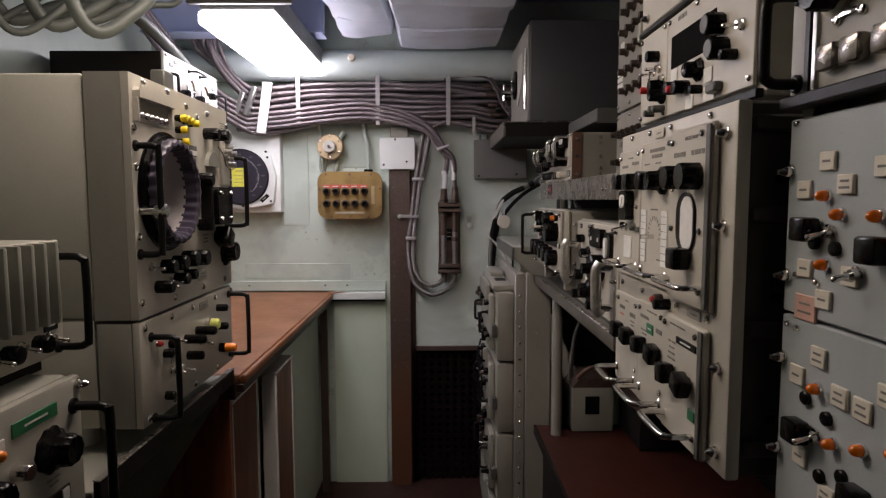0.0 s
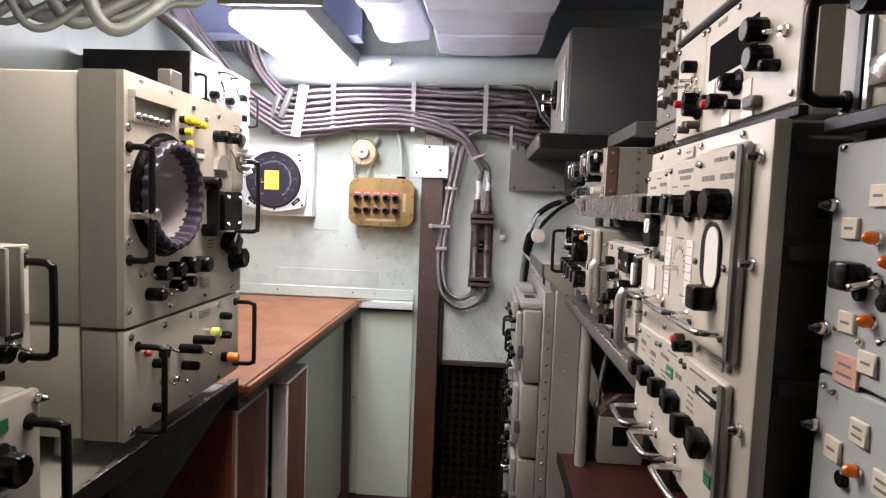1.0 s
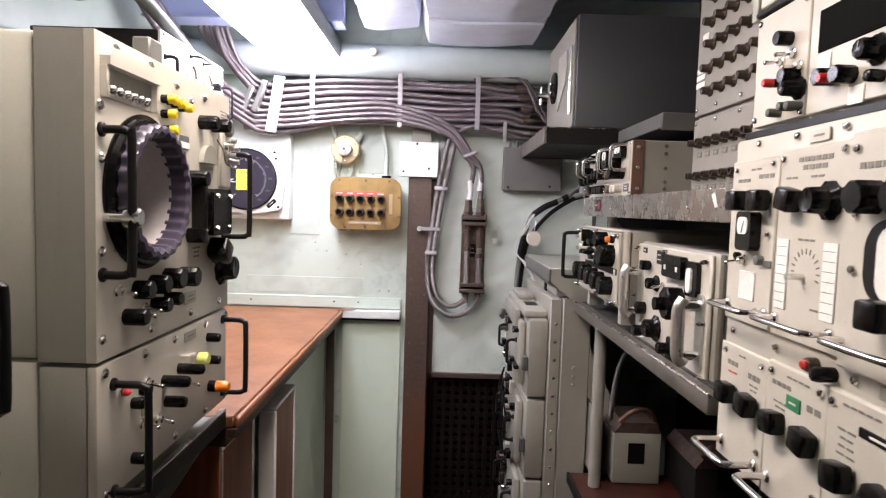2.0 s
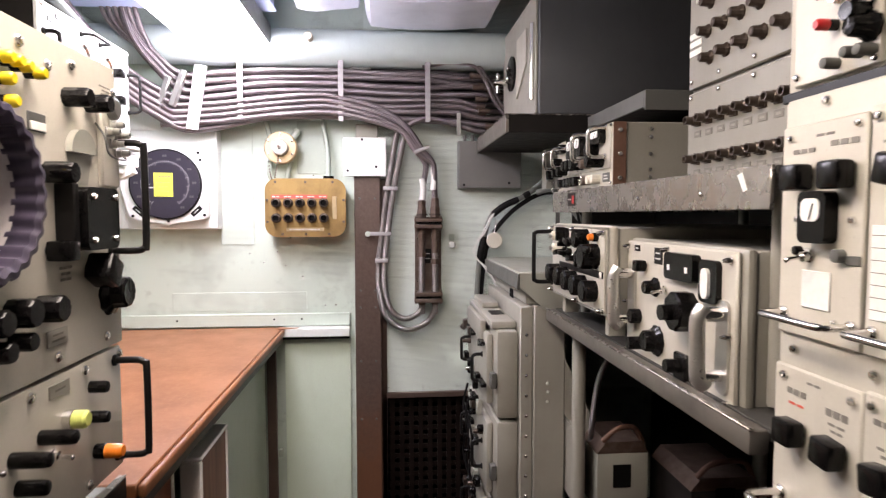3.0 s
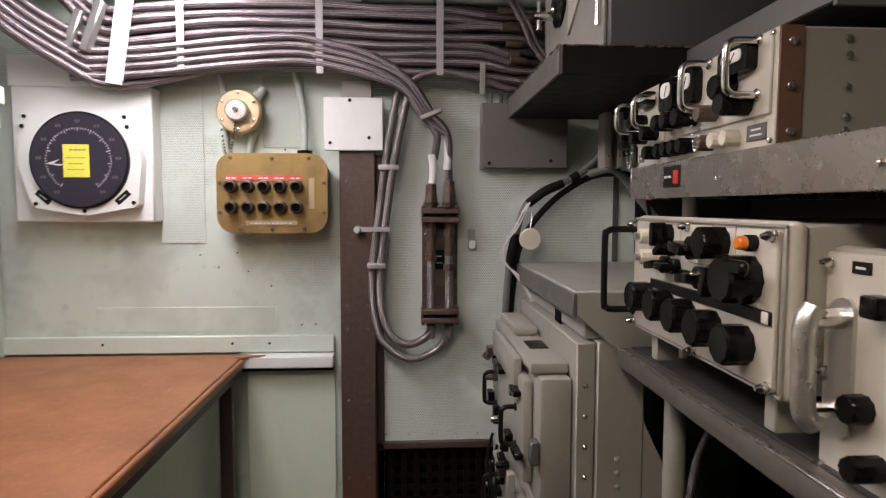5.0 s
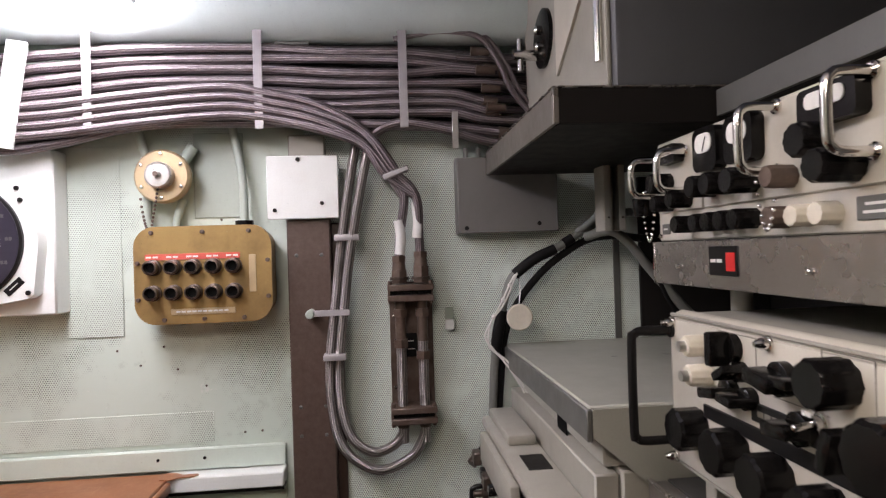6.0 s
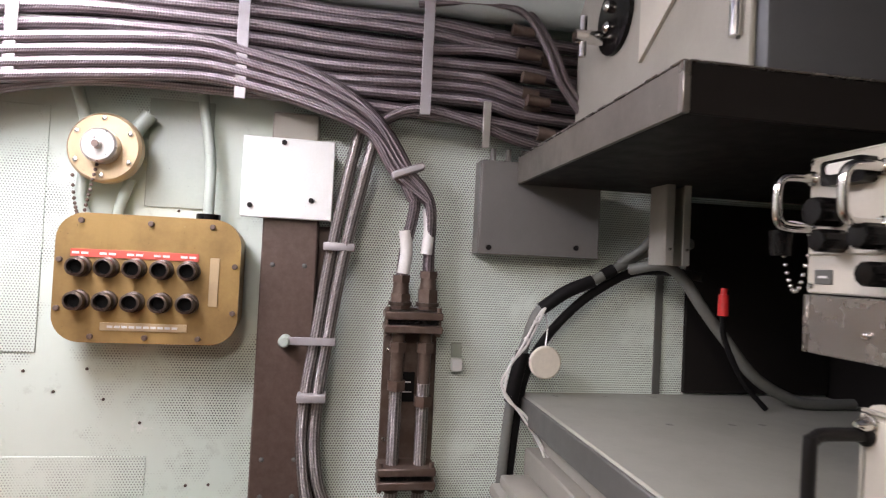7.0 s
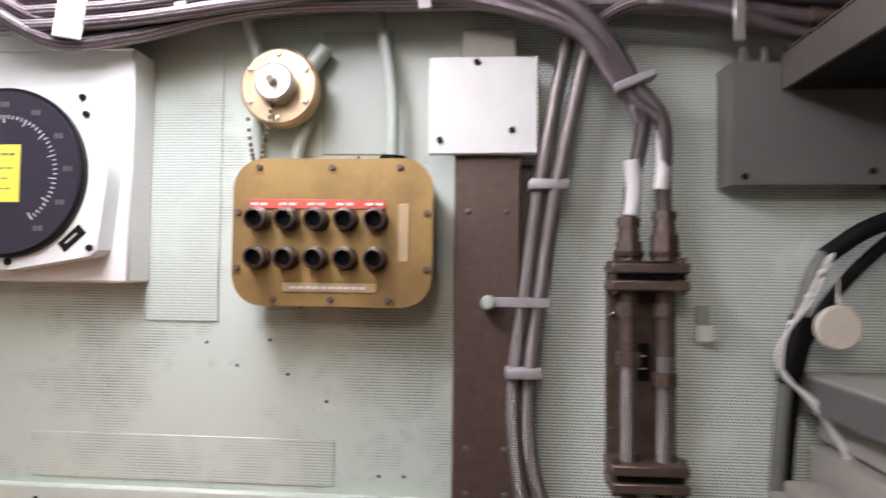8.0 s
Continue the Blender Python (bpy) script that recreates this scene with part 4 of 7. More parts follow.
finned_set()
receiver_low()
t = thing("small_case", pose(-0.97, 0.55, 1.452), "small grey case with a pale seam", "case")
part("body", bx(B(), -0.33, 0.33, -0.22, 0.22, 0, 0.036, 0.008, 2), CASE, t)
part("lid", bx(B(), -0.332, 0.332, -0.222, 0.222, 0.037, 0.095, 0.014, 3), CREAM_B, t)
t = thing("set_rack", pose(-0.87, 0.57, 0), "dark steel frame that carries the near sets", "rack")
part("shelf_plate", bx(B(), -0.40, 0.28, -0.25, 0.26, 0.965, 0.984, 0.002), DARKGREY, t)
part("shelf_plate", bx(B(), -0.40, 0.24, -0.20, 0.31, 1.222, 1.238, 0.002), DARKGREY, t)
part("shelf_plate", bx(B(), -0.40, 0.20, -0.25, 0.28, 1.430, 1.450, 0.002), DARKGREY, t)
for x, y in ((-0.38, -0.23), (-0.38, 0.27)):
    part("post", bx(B(), x - 0.02, x + 0.02, y - 0.02, y + 0.02, 0, 1.7, 0.002), DARKGREY, t)
part("side_sheet", bx(B(), -0.40, 0.27, -0.275, -0.255, 0, 1.7, 0.002), DARKGREY, t)

# ---- bright set on the high shelf ----
def bright_set():
    t = thing("test_receiver", wall_west(-0.93, 2.0, 1.69), "white instrument with two chrome-rimmed dials on a high shelf", "radio set")
    W, H = 0.47, 0.25
    part("case", bx(B(), 0, W, 0.008, 0.36, 0, H, 0.005, 2), DARKGREY, t, "dark grey case")
    part("front_panel", bx(B(), 0, W, -0.004, 0.007, 0, H, 0.003), WHITE, t)
    for x in (0.165, 0.29):
        d = part("dial", lathe(B(), [(0.038, -0.003), (0.038, -0.022), (0.033, -0.024), (0.030, -0.016)], x, 0.155, 32), CHROME, t, "chrome-rimmed dial")
        part("dial_face", lathe(B(), [(0.031, -0.010), (0.031, -0.0175)], x, 0.155, 32), PAPER, d)
        knob(t, x - 0.035, 0.135, 0.013, 0.028, -0.004)
    grip(t, 0.19, 0.222, 0.10, 0.03, 0.004, across=True, y=-0.004, label="thin black handle")
    grip(t, 0.462, 0.07, 0.11, 0.035, 0.004, y=-0.004, label="thin black handle")
    grip(t, 0.02, 0.07, 0.11, 0.035, 0.005, y=-0.004, label="black handle")
    for x, z in ((0.37, 0.165), (0.37, 0.09), (0.06, 0.10), (0.18, 0.07), (0.24, 0.065)):
        knob(t, x, z, 0.013, 0.028, -0.004, style="block")
    for x, z in ((0.10, 0.07), (0.13, 0.075), (0.30, 0.07), (0.33, 0.075), (0.28, 0.04)):
        socket(t, x, z, 0.006, 0.014, BLACK, -0.004)
    for x, z in ((0.05, 0.215), (0.085, 0.23), (0.42, 0.20)):
        tag(t, x, z, 0.026, 0.012, GREY, 1, INK_W, y=-0.004)
    for x in (0.012, 0.458):
        screw(t, x, 0.238, 0.005, -0.004)
        screw(t, x, 0.012, 0.005, -0.004)


bright_set()
t = thing("high_shelf", pose(0, 0, 0), "white painted shelf frame that carries the high instrument", "shelf")
part("rail", bx(B(), -0.935, -0.905, 1.98, 2.50, 1.648, 1.686, 0.003), WHITE, t)
part("rail", bx(B(), -0.940, -0.915, 1.98, 2.50, 1.600, 1.640, 0.003), WHITE, t)
part("plate", bx(B(), -1.328, -0.936, 1.98, 2.50, 1.664, 1.686, 0.002), GREY, t)
part("arm", prism(B(), [(-1.328, 1.50), (-1.328, 1.60), (-0.91, 1.60), (-0.90, 1.58), (-0.94, 1.56)], 2.42, 2.45), WHITE, t, "white bracket arm")
part("arm", prism(B(), [(-1.328, 1.50), (-1.328, 1.60), (-0.90, 1.60), (-0.90, 1.56)], 2.03, 2.06), WHITE, t, "white bracket arm")
part("crossbar", bx(B(), -0.955, -0.925, 2.02, 2.46, 1.575, 1.598, 0.003), WHITE, t)

# ---- fittings on the far wall ----
def gauge():
    t = thing("wall_gauge", pose(-1.003, 0.026, 0), "white wall box with a large black dial and a yellow sticker", "gauge")
    part("box", bx(B(), -0.198, 0.186, 2.968, 3.032, 1.40, 1.785, 0.004), WHITE, t)
    part("top_plate", prism(B(), [(-0.198, 1.78), (0.186, 1.78), (0.10, 1.80), (0.02, 1.865), (-0.198, 1.865)], 2.96, 2.966), WHITE, t)
    poly = [(-0.152, 1.692), (-0.142, 1.702), (0.130, 1.702), (0.140, 1.692), (0.170, 1.575), (0.168, 1.55), (0.157, 1.452), (0.146, 1.442), (0.012, 1.419), (-0.118, 1.440), (-0.130, 1.450), (-0.160, 1.55), (-0.162, 1.575)]
    body = part("bezel", prism(B(), poly, 2.93, 2.968), WHITE, t, "white cast bezel")
    part("rim", lathe(B(), [(0.134, 2.932), (0.134, 2.922), (0.128, 2.920)], 0.006, 1.572, 64), BLACKPAINT, body)
    part("dial_face", lathe(B(), [(0.128, 2.924), (0.128, 2.9185)], 0.006, 1.572, 64), DIAL, body, "black dial with white marks")
    for i in range(61):
        a = radians(235 - 290 * i / 60)
        l = 0.012 if i % 5 == 0 else 0.006
        m = Matrix.Translation((0.006, 2.9182, 1.572)) @ Matrix.Rotation(-a, 4, "Y") @ Matrix.Translation((0.090, 0, 0))
        piece("mark", ("mark", l), lambda bm: bx(bm, -l, 0, -0.0004, 0.0002, -0.0007, 0.0007), INK_W, body, m)
        if i % 6 == 0:
            m = Matrix.Translation((0.006 + 0.107 * math.cos(a), 2.9182, 1.572 + 0.107 * math.sin(a)))
            piece("numeral", ("numeral",), lambda bm: bx(bx(bm, -0.007, -0.001, -0.0004, 0.0002, -0.004, 0.004), 0.001, 0.007, -0.0004, 0.0002, -0.004, 0.004), GREY, body, m)
    part("sticker", bx(B(), -0.035, 0.035, 2.9172, 2.9184, 1.525, 1.615, 0), STICKER, body, "yellow paper sticker")
    bars(body, 0.006, 1.600, 0.046, 1, 0, 0.004, INK, 2.9172)
    bars(body, 0.0, 1.578, 0.054, 3, 0.016, 0.002, INK, 2.9172)
    part("pointer", prism(B(), [(-0.08, 1.562), (-0.045, 1.574), (-0.06, 1.562), (-0.03, 1.560), (-0.045, 1.556)], 2.9165, 2.918), INK_W, body, "white pointer")
    for x, turn in ((0.116, -42), (-0.098, 42)):
        tag(body, 0, 0, 0.046, 0.018, BLACKPAINT, 1, INK_W).matrix_basis = pose(x, 2.93, 1.470, 0, turn, 0)
    for x, z in ((-0.140, 1.692), (0.127, 1.692), (-0.118, 1.452), (0.146, 1.455), (0.012, 1.432), (0.134, 1.665), (-0.147, 1.665)):
        knob(body, x, z, 0.006, 0.005, 2.93, BLACKPAINT, style="cap")
    part("tab", bx(B(), 0.13, 0.155, 2.94, 2.95, 1.79, 1.81, 0.002), WHITE, t)


gauge()


def junction_box():
    t = thing("junction_box", pose(-0.478, 0, 1.483), "brass junction box with ten cable sockets and a red label strip", "junction box")
    W, H = 0.150, 0.108
    part("body", prism(B(), rounded(-W, W, -H, H, 0.045, 8), 2.985, 3.058), BRASS, t)
    lid = part("lid", prism(B(), rounded(-W - 0.006, W + 0.006, -H - 0.006, H + 0.006, 0.048, 8), 2.968, 2.984), BRASS, t, "brass lid")
    part("label_strip", bx(B(), -0.130, 0.084, 2.9655, 2.9685, 0.036, 0.050, 0.0005), REDSTRIP, lid, "red label strip")
    for i in range(5):
        bars(lid, -0.112 + i * 0.045, 0.043, 0.03, 1, 0, 0.004, INK_W, 2.9655)
    for r in range(2):
        for i in range(5):
            x, z = -0.112 + i * 0.0455, 0.019 - r * 0.059
            s = piece("socket", ("jbsocket",), lambda bm: lathe(bm, [(0.0185, 0), (0.0185, -0.008), (0.0150, -0.010), (0.0150, -0.016), (0.0162, -0.017), (0.0162, -0.028), (0.0125, -0.029), (0.0115, -0.014)], n=20), DARKMETAL, t, (x, 2.968, z), "dull bronze socket")
            piece("socket_bore", ("jbbore",), lambda bm: lathe(bm, [(0.0112, -0.010), (0.0112, -0.018)], n=16), HOLLOW, s, (0, 0, 0))
    tag(lid, 0.112, 0.0, 0.016, 0.088, BRASS_B, 0, y=2.968, name="name_plate")
    part("plate", bx(B(), -0.075, 0.070, 2.9655, 2.9685, -0.092, -0.078, 0.0005), BRASS_B, lid)
    bars(lid, -0.003, -0.085, 0.12, 1, 0, 0.004, INK_W, 2.9655)
    for x, z in ((-0.115, 0.10), (0.0, 0.10), (0.105, 0.10), (-0.147, 0.03), (0.147, 0.03), (-0.147, -0.055), (0.147, -0.055), (-0.09, -0.103), (0.0, -0.103), (0.09, -0.103)):
        knob(lid, x, z, 0.0055, 0.006, 2.968, RUST, style="cap")
    part("gland", cy(B(), (0.085, 3.02, H), (0.085, 3.02, H + 0.018), 0.022, n=16), BLACK, t, "black cable gland")
    part("conduit", tube(B(), [(0.085, 3.02, H + 0.015), (0.082, 3.025, H + 0.12), (0.065, 3.03, H + 0.22), (0.06, 3.03, H + 0.26)], 0.010, 10), GREEN, t, "painted conduit")
    part("drip_tab", bx(B(), -0.12, -0.07, 3.03, 3.058, -H - 0.016, -H - 0.006, 0.001), GREEN, t)


junction_box()


def round_socket():
    t = thing("round_outlet", pose(-0.575, 0, 1.718), "round brass outlet with a capped plug on a chain", "outlet")
    part("flange", lathe(B(), [(0.048, 3.058), (0.050, 3.02), (0.064, 3.015), (0.064, 2.998), (0.059, 2.992)], 0, 0, 40), BRASS_B, t)
    c = part("cap", lathe(B(), [(0.031, 2.994), (0.031, 2.970), (0.027, 2.966), (0.008, 2.966), (0.006, 2.955)], 0, 0.0, 32), SILVER, t, "turned metal cap")
    part("boss", lathe(B(), [(0.006, 2.958), (0.006, 2.952)], 0, 0, 12), RUST, c)
    for i in range(6):
        a = radians(30 + 60 * i)
        screw(t, 0.052 * math.cos(a), 0.052 * math.sin(a), 0.005, 2.992)
    for i in range(26):
        u = i / 25
        x = -0.045 + 0.042 * u
        z = -0.055 - 0.075 * math.sin(math.pi * (u ** 0.8)) if u < 0.5 else -0.13 + (u - 0.5) * 0.23
        piece("chain_link", ("link",), lambda bm: ball(bm, (0, 0, 0), 0.0034, n=8), RUST, t, (x, 2.984, z))
    part("pipe", tube(B(), [(-0.045, 3.035, -0.03), (-0.05, 3.035, -0.10), (-0.03, 3.035, -0.135)], 0.011, 10), GREEN, t, "painted lead pipe")
    part("pipe", tube(B(), [(0.035, 3.035, -0.05), (0.02, 3.035, -0.10), (0.015, 3.035, -0.14)], 0.010, 10), GREEN, t, "painted lead pipe")
    part("pipe", tube(B(), [(-0.045, 3.035, 0.04), (-0.06, 3.03, 0.10), (-0.075, 3.02, 0.15)], 0.011, 10), GREEN, t, "painted lead pipe")
    part("lug", cy(B(), (0.04, 3.03, 0.04), (0.065, 3.03, 0.075), 0.014, n=12), GREEN, t)


round_socket()
t = thing("cover_plate", pose(-0.253, 0, 1.69), "square white cover plate screwed to the upright", "plate")
part("plate", bx(B(), -0.080, 0.090, 2.992, 3.006, -0.082, 0.071, 0.002), WHITE, t)
for x, z in ((-0.005, 0.062), (0.05, -0.045), (-0.062, -0.06)):
    knob(t, x, z, 0.0055, 0.004, 2.992, BLACKPAINT, style="cap")

# hose clamp block with its two hoses
def clamp_block():
    t = thing("hose_clamp_block", pose(0.004, 0, 0), "brown metal clamp block with two hose couplings", "clamp")
    part("back_plate", bx(B(), -0.052, 0.056, 3.045, 3.058, 1.09, 1.445, 0.002), RUST, t)
    for z in (1.40, 1.10):
        c = part("clamp", bx(B(), -0.056, 0.057, 2.978, 3.045, z, z + 0.015, 0.002), RUST, t)
        part("clamp_bar", bx(B(), -0.056, 0.057, 2.978, 3.045, z + 0.026, z + 0.041, 0.002), RUST, c)
        part("packing", bx(B(), -0.050, 0.050, 2.985, 3.045, z + 0.0165, z + 0.0275), BLACK, c)
        for x in (-0.05, 0.05):
            cyb = cy(B(), (x, 2.99, z - 0.006), (x, 2.99, z + 0.05), 0.005, n=8)
            part("stud", cyb, RUST, c)
    for x, top in ((-0.026, 1.475), (0.028, 1.485)):
        s = part("coupling", cy(B(), (x, 3.01, 1.445), (x, 3.01, top), 0.021, n=6), RUST, t, "hexagonal coupling nut")
        part("collar", cy(B(), (x, 3.01, top), (x, 3.01, top + 0.022), 0.017, 0.015, 16), RUST, s)
        part("lock_ring", cy(B(), (x, 3.01, 1.452), (x, 3.01, 1.459), 0.0235, n=18), DARKMETAL, s)
        part("nut", cy(B(), (x, 3.01, top + 0.022), (x, 3.01, top + 0.036), 0.0185, n=6), RUST, s)
        lo = cy(B(), (x, 3.01, 1.30), (x, 3.01, 1.40), 0.013, n=12)
        cy(lo, (x, 3.01, 1.36), (x, 3.01, 1.38), 0.018, n=6)
        cy(lo, (x, 3.01, 1.285 - (x > 0) * 0.03), (x, 3.01, 1.305 - (x > 0) * 0.03), 0.019, n=6)
        part("coupling", lo, RUST, t)
        part("hose_end", tube(B(), [(x, 3.01, 1.30), (x, 3.01, 1.2), (x, 3.01, 1.05)], 0.0125, 12), BRAID_B, t, "bright braided hose")
    tag(t, 0.0, 1.285, 0.03, 0.06, BLACKPAINT, 2, INK_W, y=3.045)
    for z in (1.36, 1.18):
        screw(t, -0.042, z, 0.005, 3.045)


clamp_block()
hose_ends = [
    [(-0.022, 3.01, 1.10), (-0.022, 3.01, 1.075), (-0.05, 3.005, 1.045), (-0.10, 3.0, 1.035), (-0.15, 3.0, 1.075), (-0.172, 3.0, 1.16), (-0.172, 3.0, 1.27), (-0.158, 2.995, 1.39), (-0.135, 2.99, 1.55), (-0.105, 2.985, 1.70), (-0.085, 2.985, 1.79)],
    [(0.032, 3.01, 1.10), (0.030, 3.01, 1.07), (-0.005, 3.005, 1.015), (-0.09, 3.0, 0.99), (-0.17, 3.0, 1.05), (-0.195, 3.005, 1.16), (-0.195, 3.005, 1.27), (-0.180, 3.0, 1.39), (-0.160, 3.0, 1.55), (-0.135, 2.998, 1.70), (-0.115, 3.0, 1.80)],
]
for pts in hose_ends:
    t = thing("braided_hose", pose(0, 0, 0), "bright braided hose bent in a U on the wall", "hose", group="hoses on the wall")
    part("sheath", tube(B(), pts, 0.0118, 14, 10), BRAID_B, t)
    x, y, z = pts[0]
    part("ferrule", cy(B(), (x, y, z - 0.012), (x, y, z + 0.004), 0.0145, 0.0150, 16), DARKMETAL, t, "dull bronze ferrule")
for x, z, w in ((-0.146, 1.56, 0.030), (-0.183, 1.272, 0.027)):
    t = thing("hose_clip", pose(x, 0, z), "dull grey metal strap round two hoses", "clip", group="hose clips")
    part("band", bx(B(), -w, w, 2.978, 3.02, -0.008, 0.008, 0.003, 2), BAND, t)
    part("foot", bx(B(), -0.01, 0.01, 3.015, 3.058, -0.008, 0.008, 0.001), GREY, t)
t = thing("hose_strap", pose(-0.238, 0, 1.378), "pale strap screwed to the upright across the hoses", "strap")
part("strap", bx(B(), -0.006, 0.095, 2.978, 2.982, -0.006, 0.009, 0.001), BAND, t)
part("boss", lathe(B(), [(0.011, 3.01), (0.011, 2.976), (0.008, 2.972)], 0, 0, 14), GREEN, t)
t = thing("wall_clip", pose(0.104, 0, 1.345), "small white cable clip on the wall", "clip")
part("block", bx(B(), -0.011, 0.011, 3.035, 3.058, -0.026, 0.0, 0.002), WHITE, t)
part("plate", bx(B(), -0.011, 0.011, 3.052, 3.058, 0.0, 0.03, 0.001), GREEN, t)

# ---- main cable run ----
cables = thing("cable_run", pose(0, 0, 0), "thick run of braided cables strapped along the wall", "cables")
random.seed(4)
Z = [2.012, 1.987, 1.962, 1.936, 1.910, 1.884, 1.860, 1.837]
for i, z in enumerate(Z):
    j = lambda s=0.006: random.uniform(-s, s)
    left = [(-0.60, 2.965 + j(), z - 0.004), (-0.80, 2.962, z - 0.018 - 0.004 * i), (-0.92, 2.945, z - 0.03 - 0.004 * i)]
    if i < 3:
        left += [(-0.99, 2.90, z + 0.02), (-1.06, 2.84, z + 0.13), (-1.09, 2.80, z + 0.30), (-1.10, 2.78, z + 0.41)]
    else:
        left += [(-1.01, 2.90, z - 0.012), (-1.10, 2.80, z + 0.06), (-1.17, 2.66, z + 0.18), (-1.23, 2.48, z + 0.34), (-1.25, 2.40, z + 0.5)]
    right = [(-0.34, 2.968, z), (-0.17, 2.97, z - 0.003 + j()), (0.0, 2.972, z - 0.006 + j())]
    right += [(0.12, 2.975, z - 0.010 + j(0.012)), (0.20 + j(0.06), 2.98, z - 0.016 + j(0.014))]
    if i % 3 == 0:
        right += [(0.34, 3.0, z - 0.02)]
    part("cable", tube(B(), left[::-1] + right, 0.0124, 12, 8), BRAID, cables)
    if i % 3:
        e = right[-1]
        part("cable_end", cy(B(), (e[0] - 0.005, e[1], e[2]), (e[0] + 0.03, e[1], e[2] - 0.003), 0.016, 0.013, 12), RUST, cables, "brown cable gland")
# Rear cables, coloured dark to paint the shadowed gaps of the front row.
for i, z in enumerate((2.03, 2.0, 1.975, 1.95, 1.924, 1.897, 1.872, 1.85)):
    part("cable", tube(B(), [(-0.95, 3.0, z - 0.04), (-0.7, 3.005, z - 0.012), (-0.34, 3.008, z + 0.002), (0.0, 3.008, z - 0.004), (0.16, 3.01, z - 0.02), (0.40, 3.02, z - 0.03)], 0.0105, 8, 6), BRAID_SHADE, cables)
for i in range(4):
    o = 0.022 * i
    part("cable", tube(B(), [(-1.0, 2.93, 1.86 - o), (-0.80, 2.942, 1.875 - o), (-0.60, 2.945, 1.90 - o), (-0.42, 2.944, 1.915 - o), (-0.32, 2.945, 1.90 - o * 0.9), (-0.20, 2.95, 1.872 - o * 0.85), (-0.10, 2.96, 1.815 - o * 0.7 + 0.01 * (i % 2)), (-0.035 - o * 0.2, 2.972, 1.735 - o * 0.4), (-0.005 + 0.030 * (i % 2) - o * 0.1, 2.99, 1.66), (-0.018 + 0.048 * (i % 2), 3.008, 1.56), (-0.022 + 0.054 * (i % 2), 3.01, 1.49)][: 11 if i < 2 else 9], 0.0115, 10, 6), BRAID, cables)
for x, z0, z1 in ((-0.016, 1.515, 1.60), (0.028, 1.555, 1.645)):
    part("sleeve", tube(B(), [(x - 0.003, 3.006, z0), (x + 0.001, 3.004, (z0 + z1) / 2), (x - 0.004, 3.0, z1)], 0.0128, 12), FOIL, cables, "white sleeve")
part("cable", tube(B(), [(-0.10, 2.985, 1.78), (-0.06, 2.97, 1.815), (0.0, 2.965, 1.832), (0.10, 2.965, 1.815), (0.19, 2.975, 1.79), (0.30, 3.0, 1.775)], 0.0115, 10), BRAID, cables)
part("clip_band", bx(B(), -0.042, 0.024, 2.957, 2.985, -0.007, 0.007, 0.003), BAND, cables, "dull grey band round the branching cables").matrix_basis = pose(-0.015, 0.0, 1.715, 0, -22, 0)
for x in (-0.712, -0.335, 0.0):
    b = part("band", bx(B(), x - 0.010, x + 0.010, 2.936, 2.940, 1.815, 2.045, 0.001), BAND, cables, "metal cable band")
    part("band_tail", bx(B(), x - 0.012, x + 0.012, 2.940, 3.058, 2.040, 2.045, 0.001), BAND, b)
part("white_strap", bx(B(), -0.022, 0.022, -0.006, 0.002, -0.125, 0.115, 0.001), WHITE, cables, "white painted hanger strap").matrix_basis = pose(-0.868, 2.93, 1.90, 0, 9, 0)
for x, z in ((-0.985, 1.90), (-0.93, 1.925)):
    part("band", bx(B(), -0.011, 0.011, 2.90, 2.93, -0.07, 0.07, 0.003), ALU, cables).matrix_basis = pose(x, 0, z, 0, 20, 0)
part("rung", bx(B(), -1.16, -1.0, 2.78, 2.80, 2.195, 2.215, 0.002), ALU, cables)
tb = part("end_strap", bx(B(), 0.115, 0.13, 2.95, 2.955, 1.765, 1.855, 0.001), ALU, cables, "bright strap end")
part("thin_lead", tube(B(), [(-0.02, 2.955, 2.03), (0.08, 2.95, 2.045), (0.18, 2.945, 2.035), (0.23, 2.94, 1.97), (0.26, 2.935, 1.90), (0.32, 2.94, 1.83)], 0.007, 8), BRAID, cables)
part("thin_lead", tube(B(), [(-0.02, 2.97, 2.04), (0.09, 2.96, 2.06), (0.19, 2.955, 2.045), (0.245, 2.945, 1.975), (0.28, 2.94, 1.90), (0.33, 2.94, 1.84)], 0.006, 8), BRAID, cables)
for i in range(4):
    z = 2.0 - 0.045 * i
    part("gland", cy(B(), (0.165 + 0.012 * i, 2.95, z), (0.21 + 0.012 * i, 2.95, z - 0.003), 0.012, 0.009, 10), RUST, cables)
for i in range(6):
    x0 = -1.02 - 0.022 * i
    part("cable", tube(B(), [(-0.90, 2.97, 1.99 - 0.01 * i), (-0.97, 2.94, 2.0), (x0, 2.86, 2.09 + 0.008 * i), (x0 - 0.02, 2.80, 2.22), (x0 - 0.03, 2.77, 2.41)], 0.009, 8), BRAID, cables)

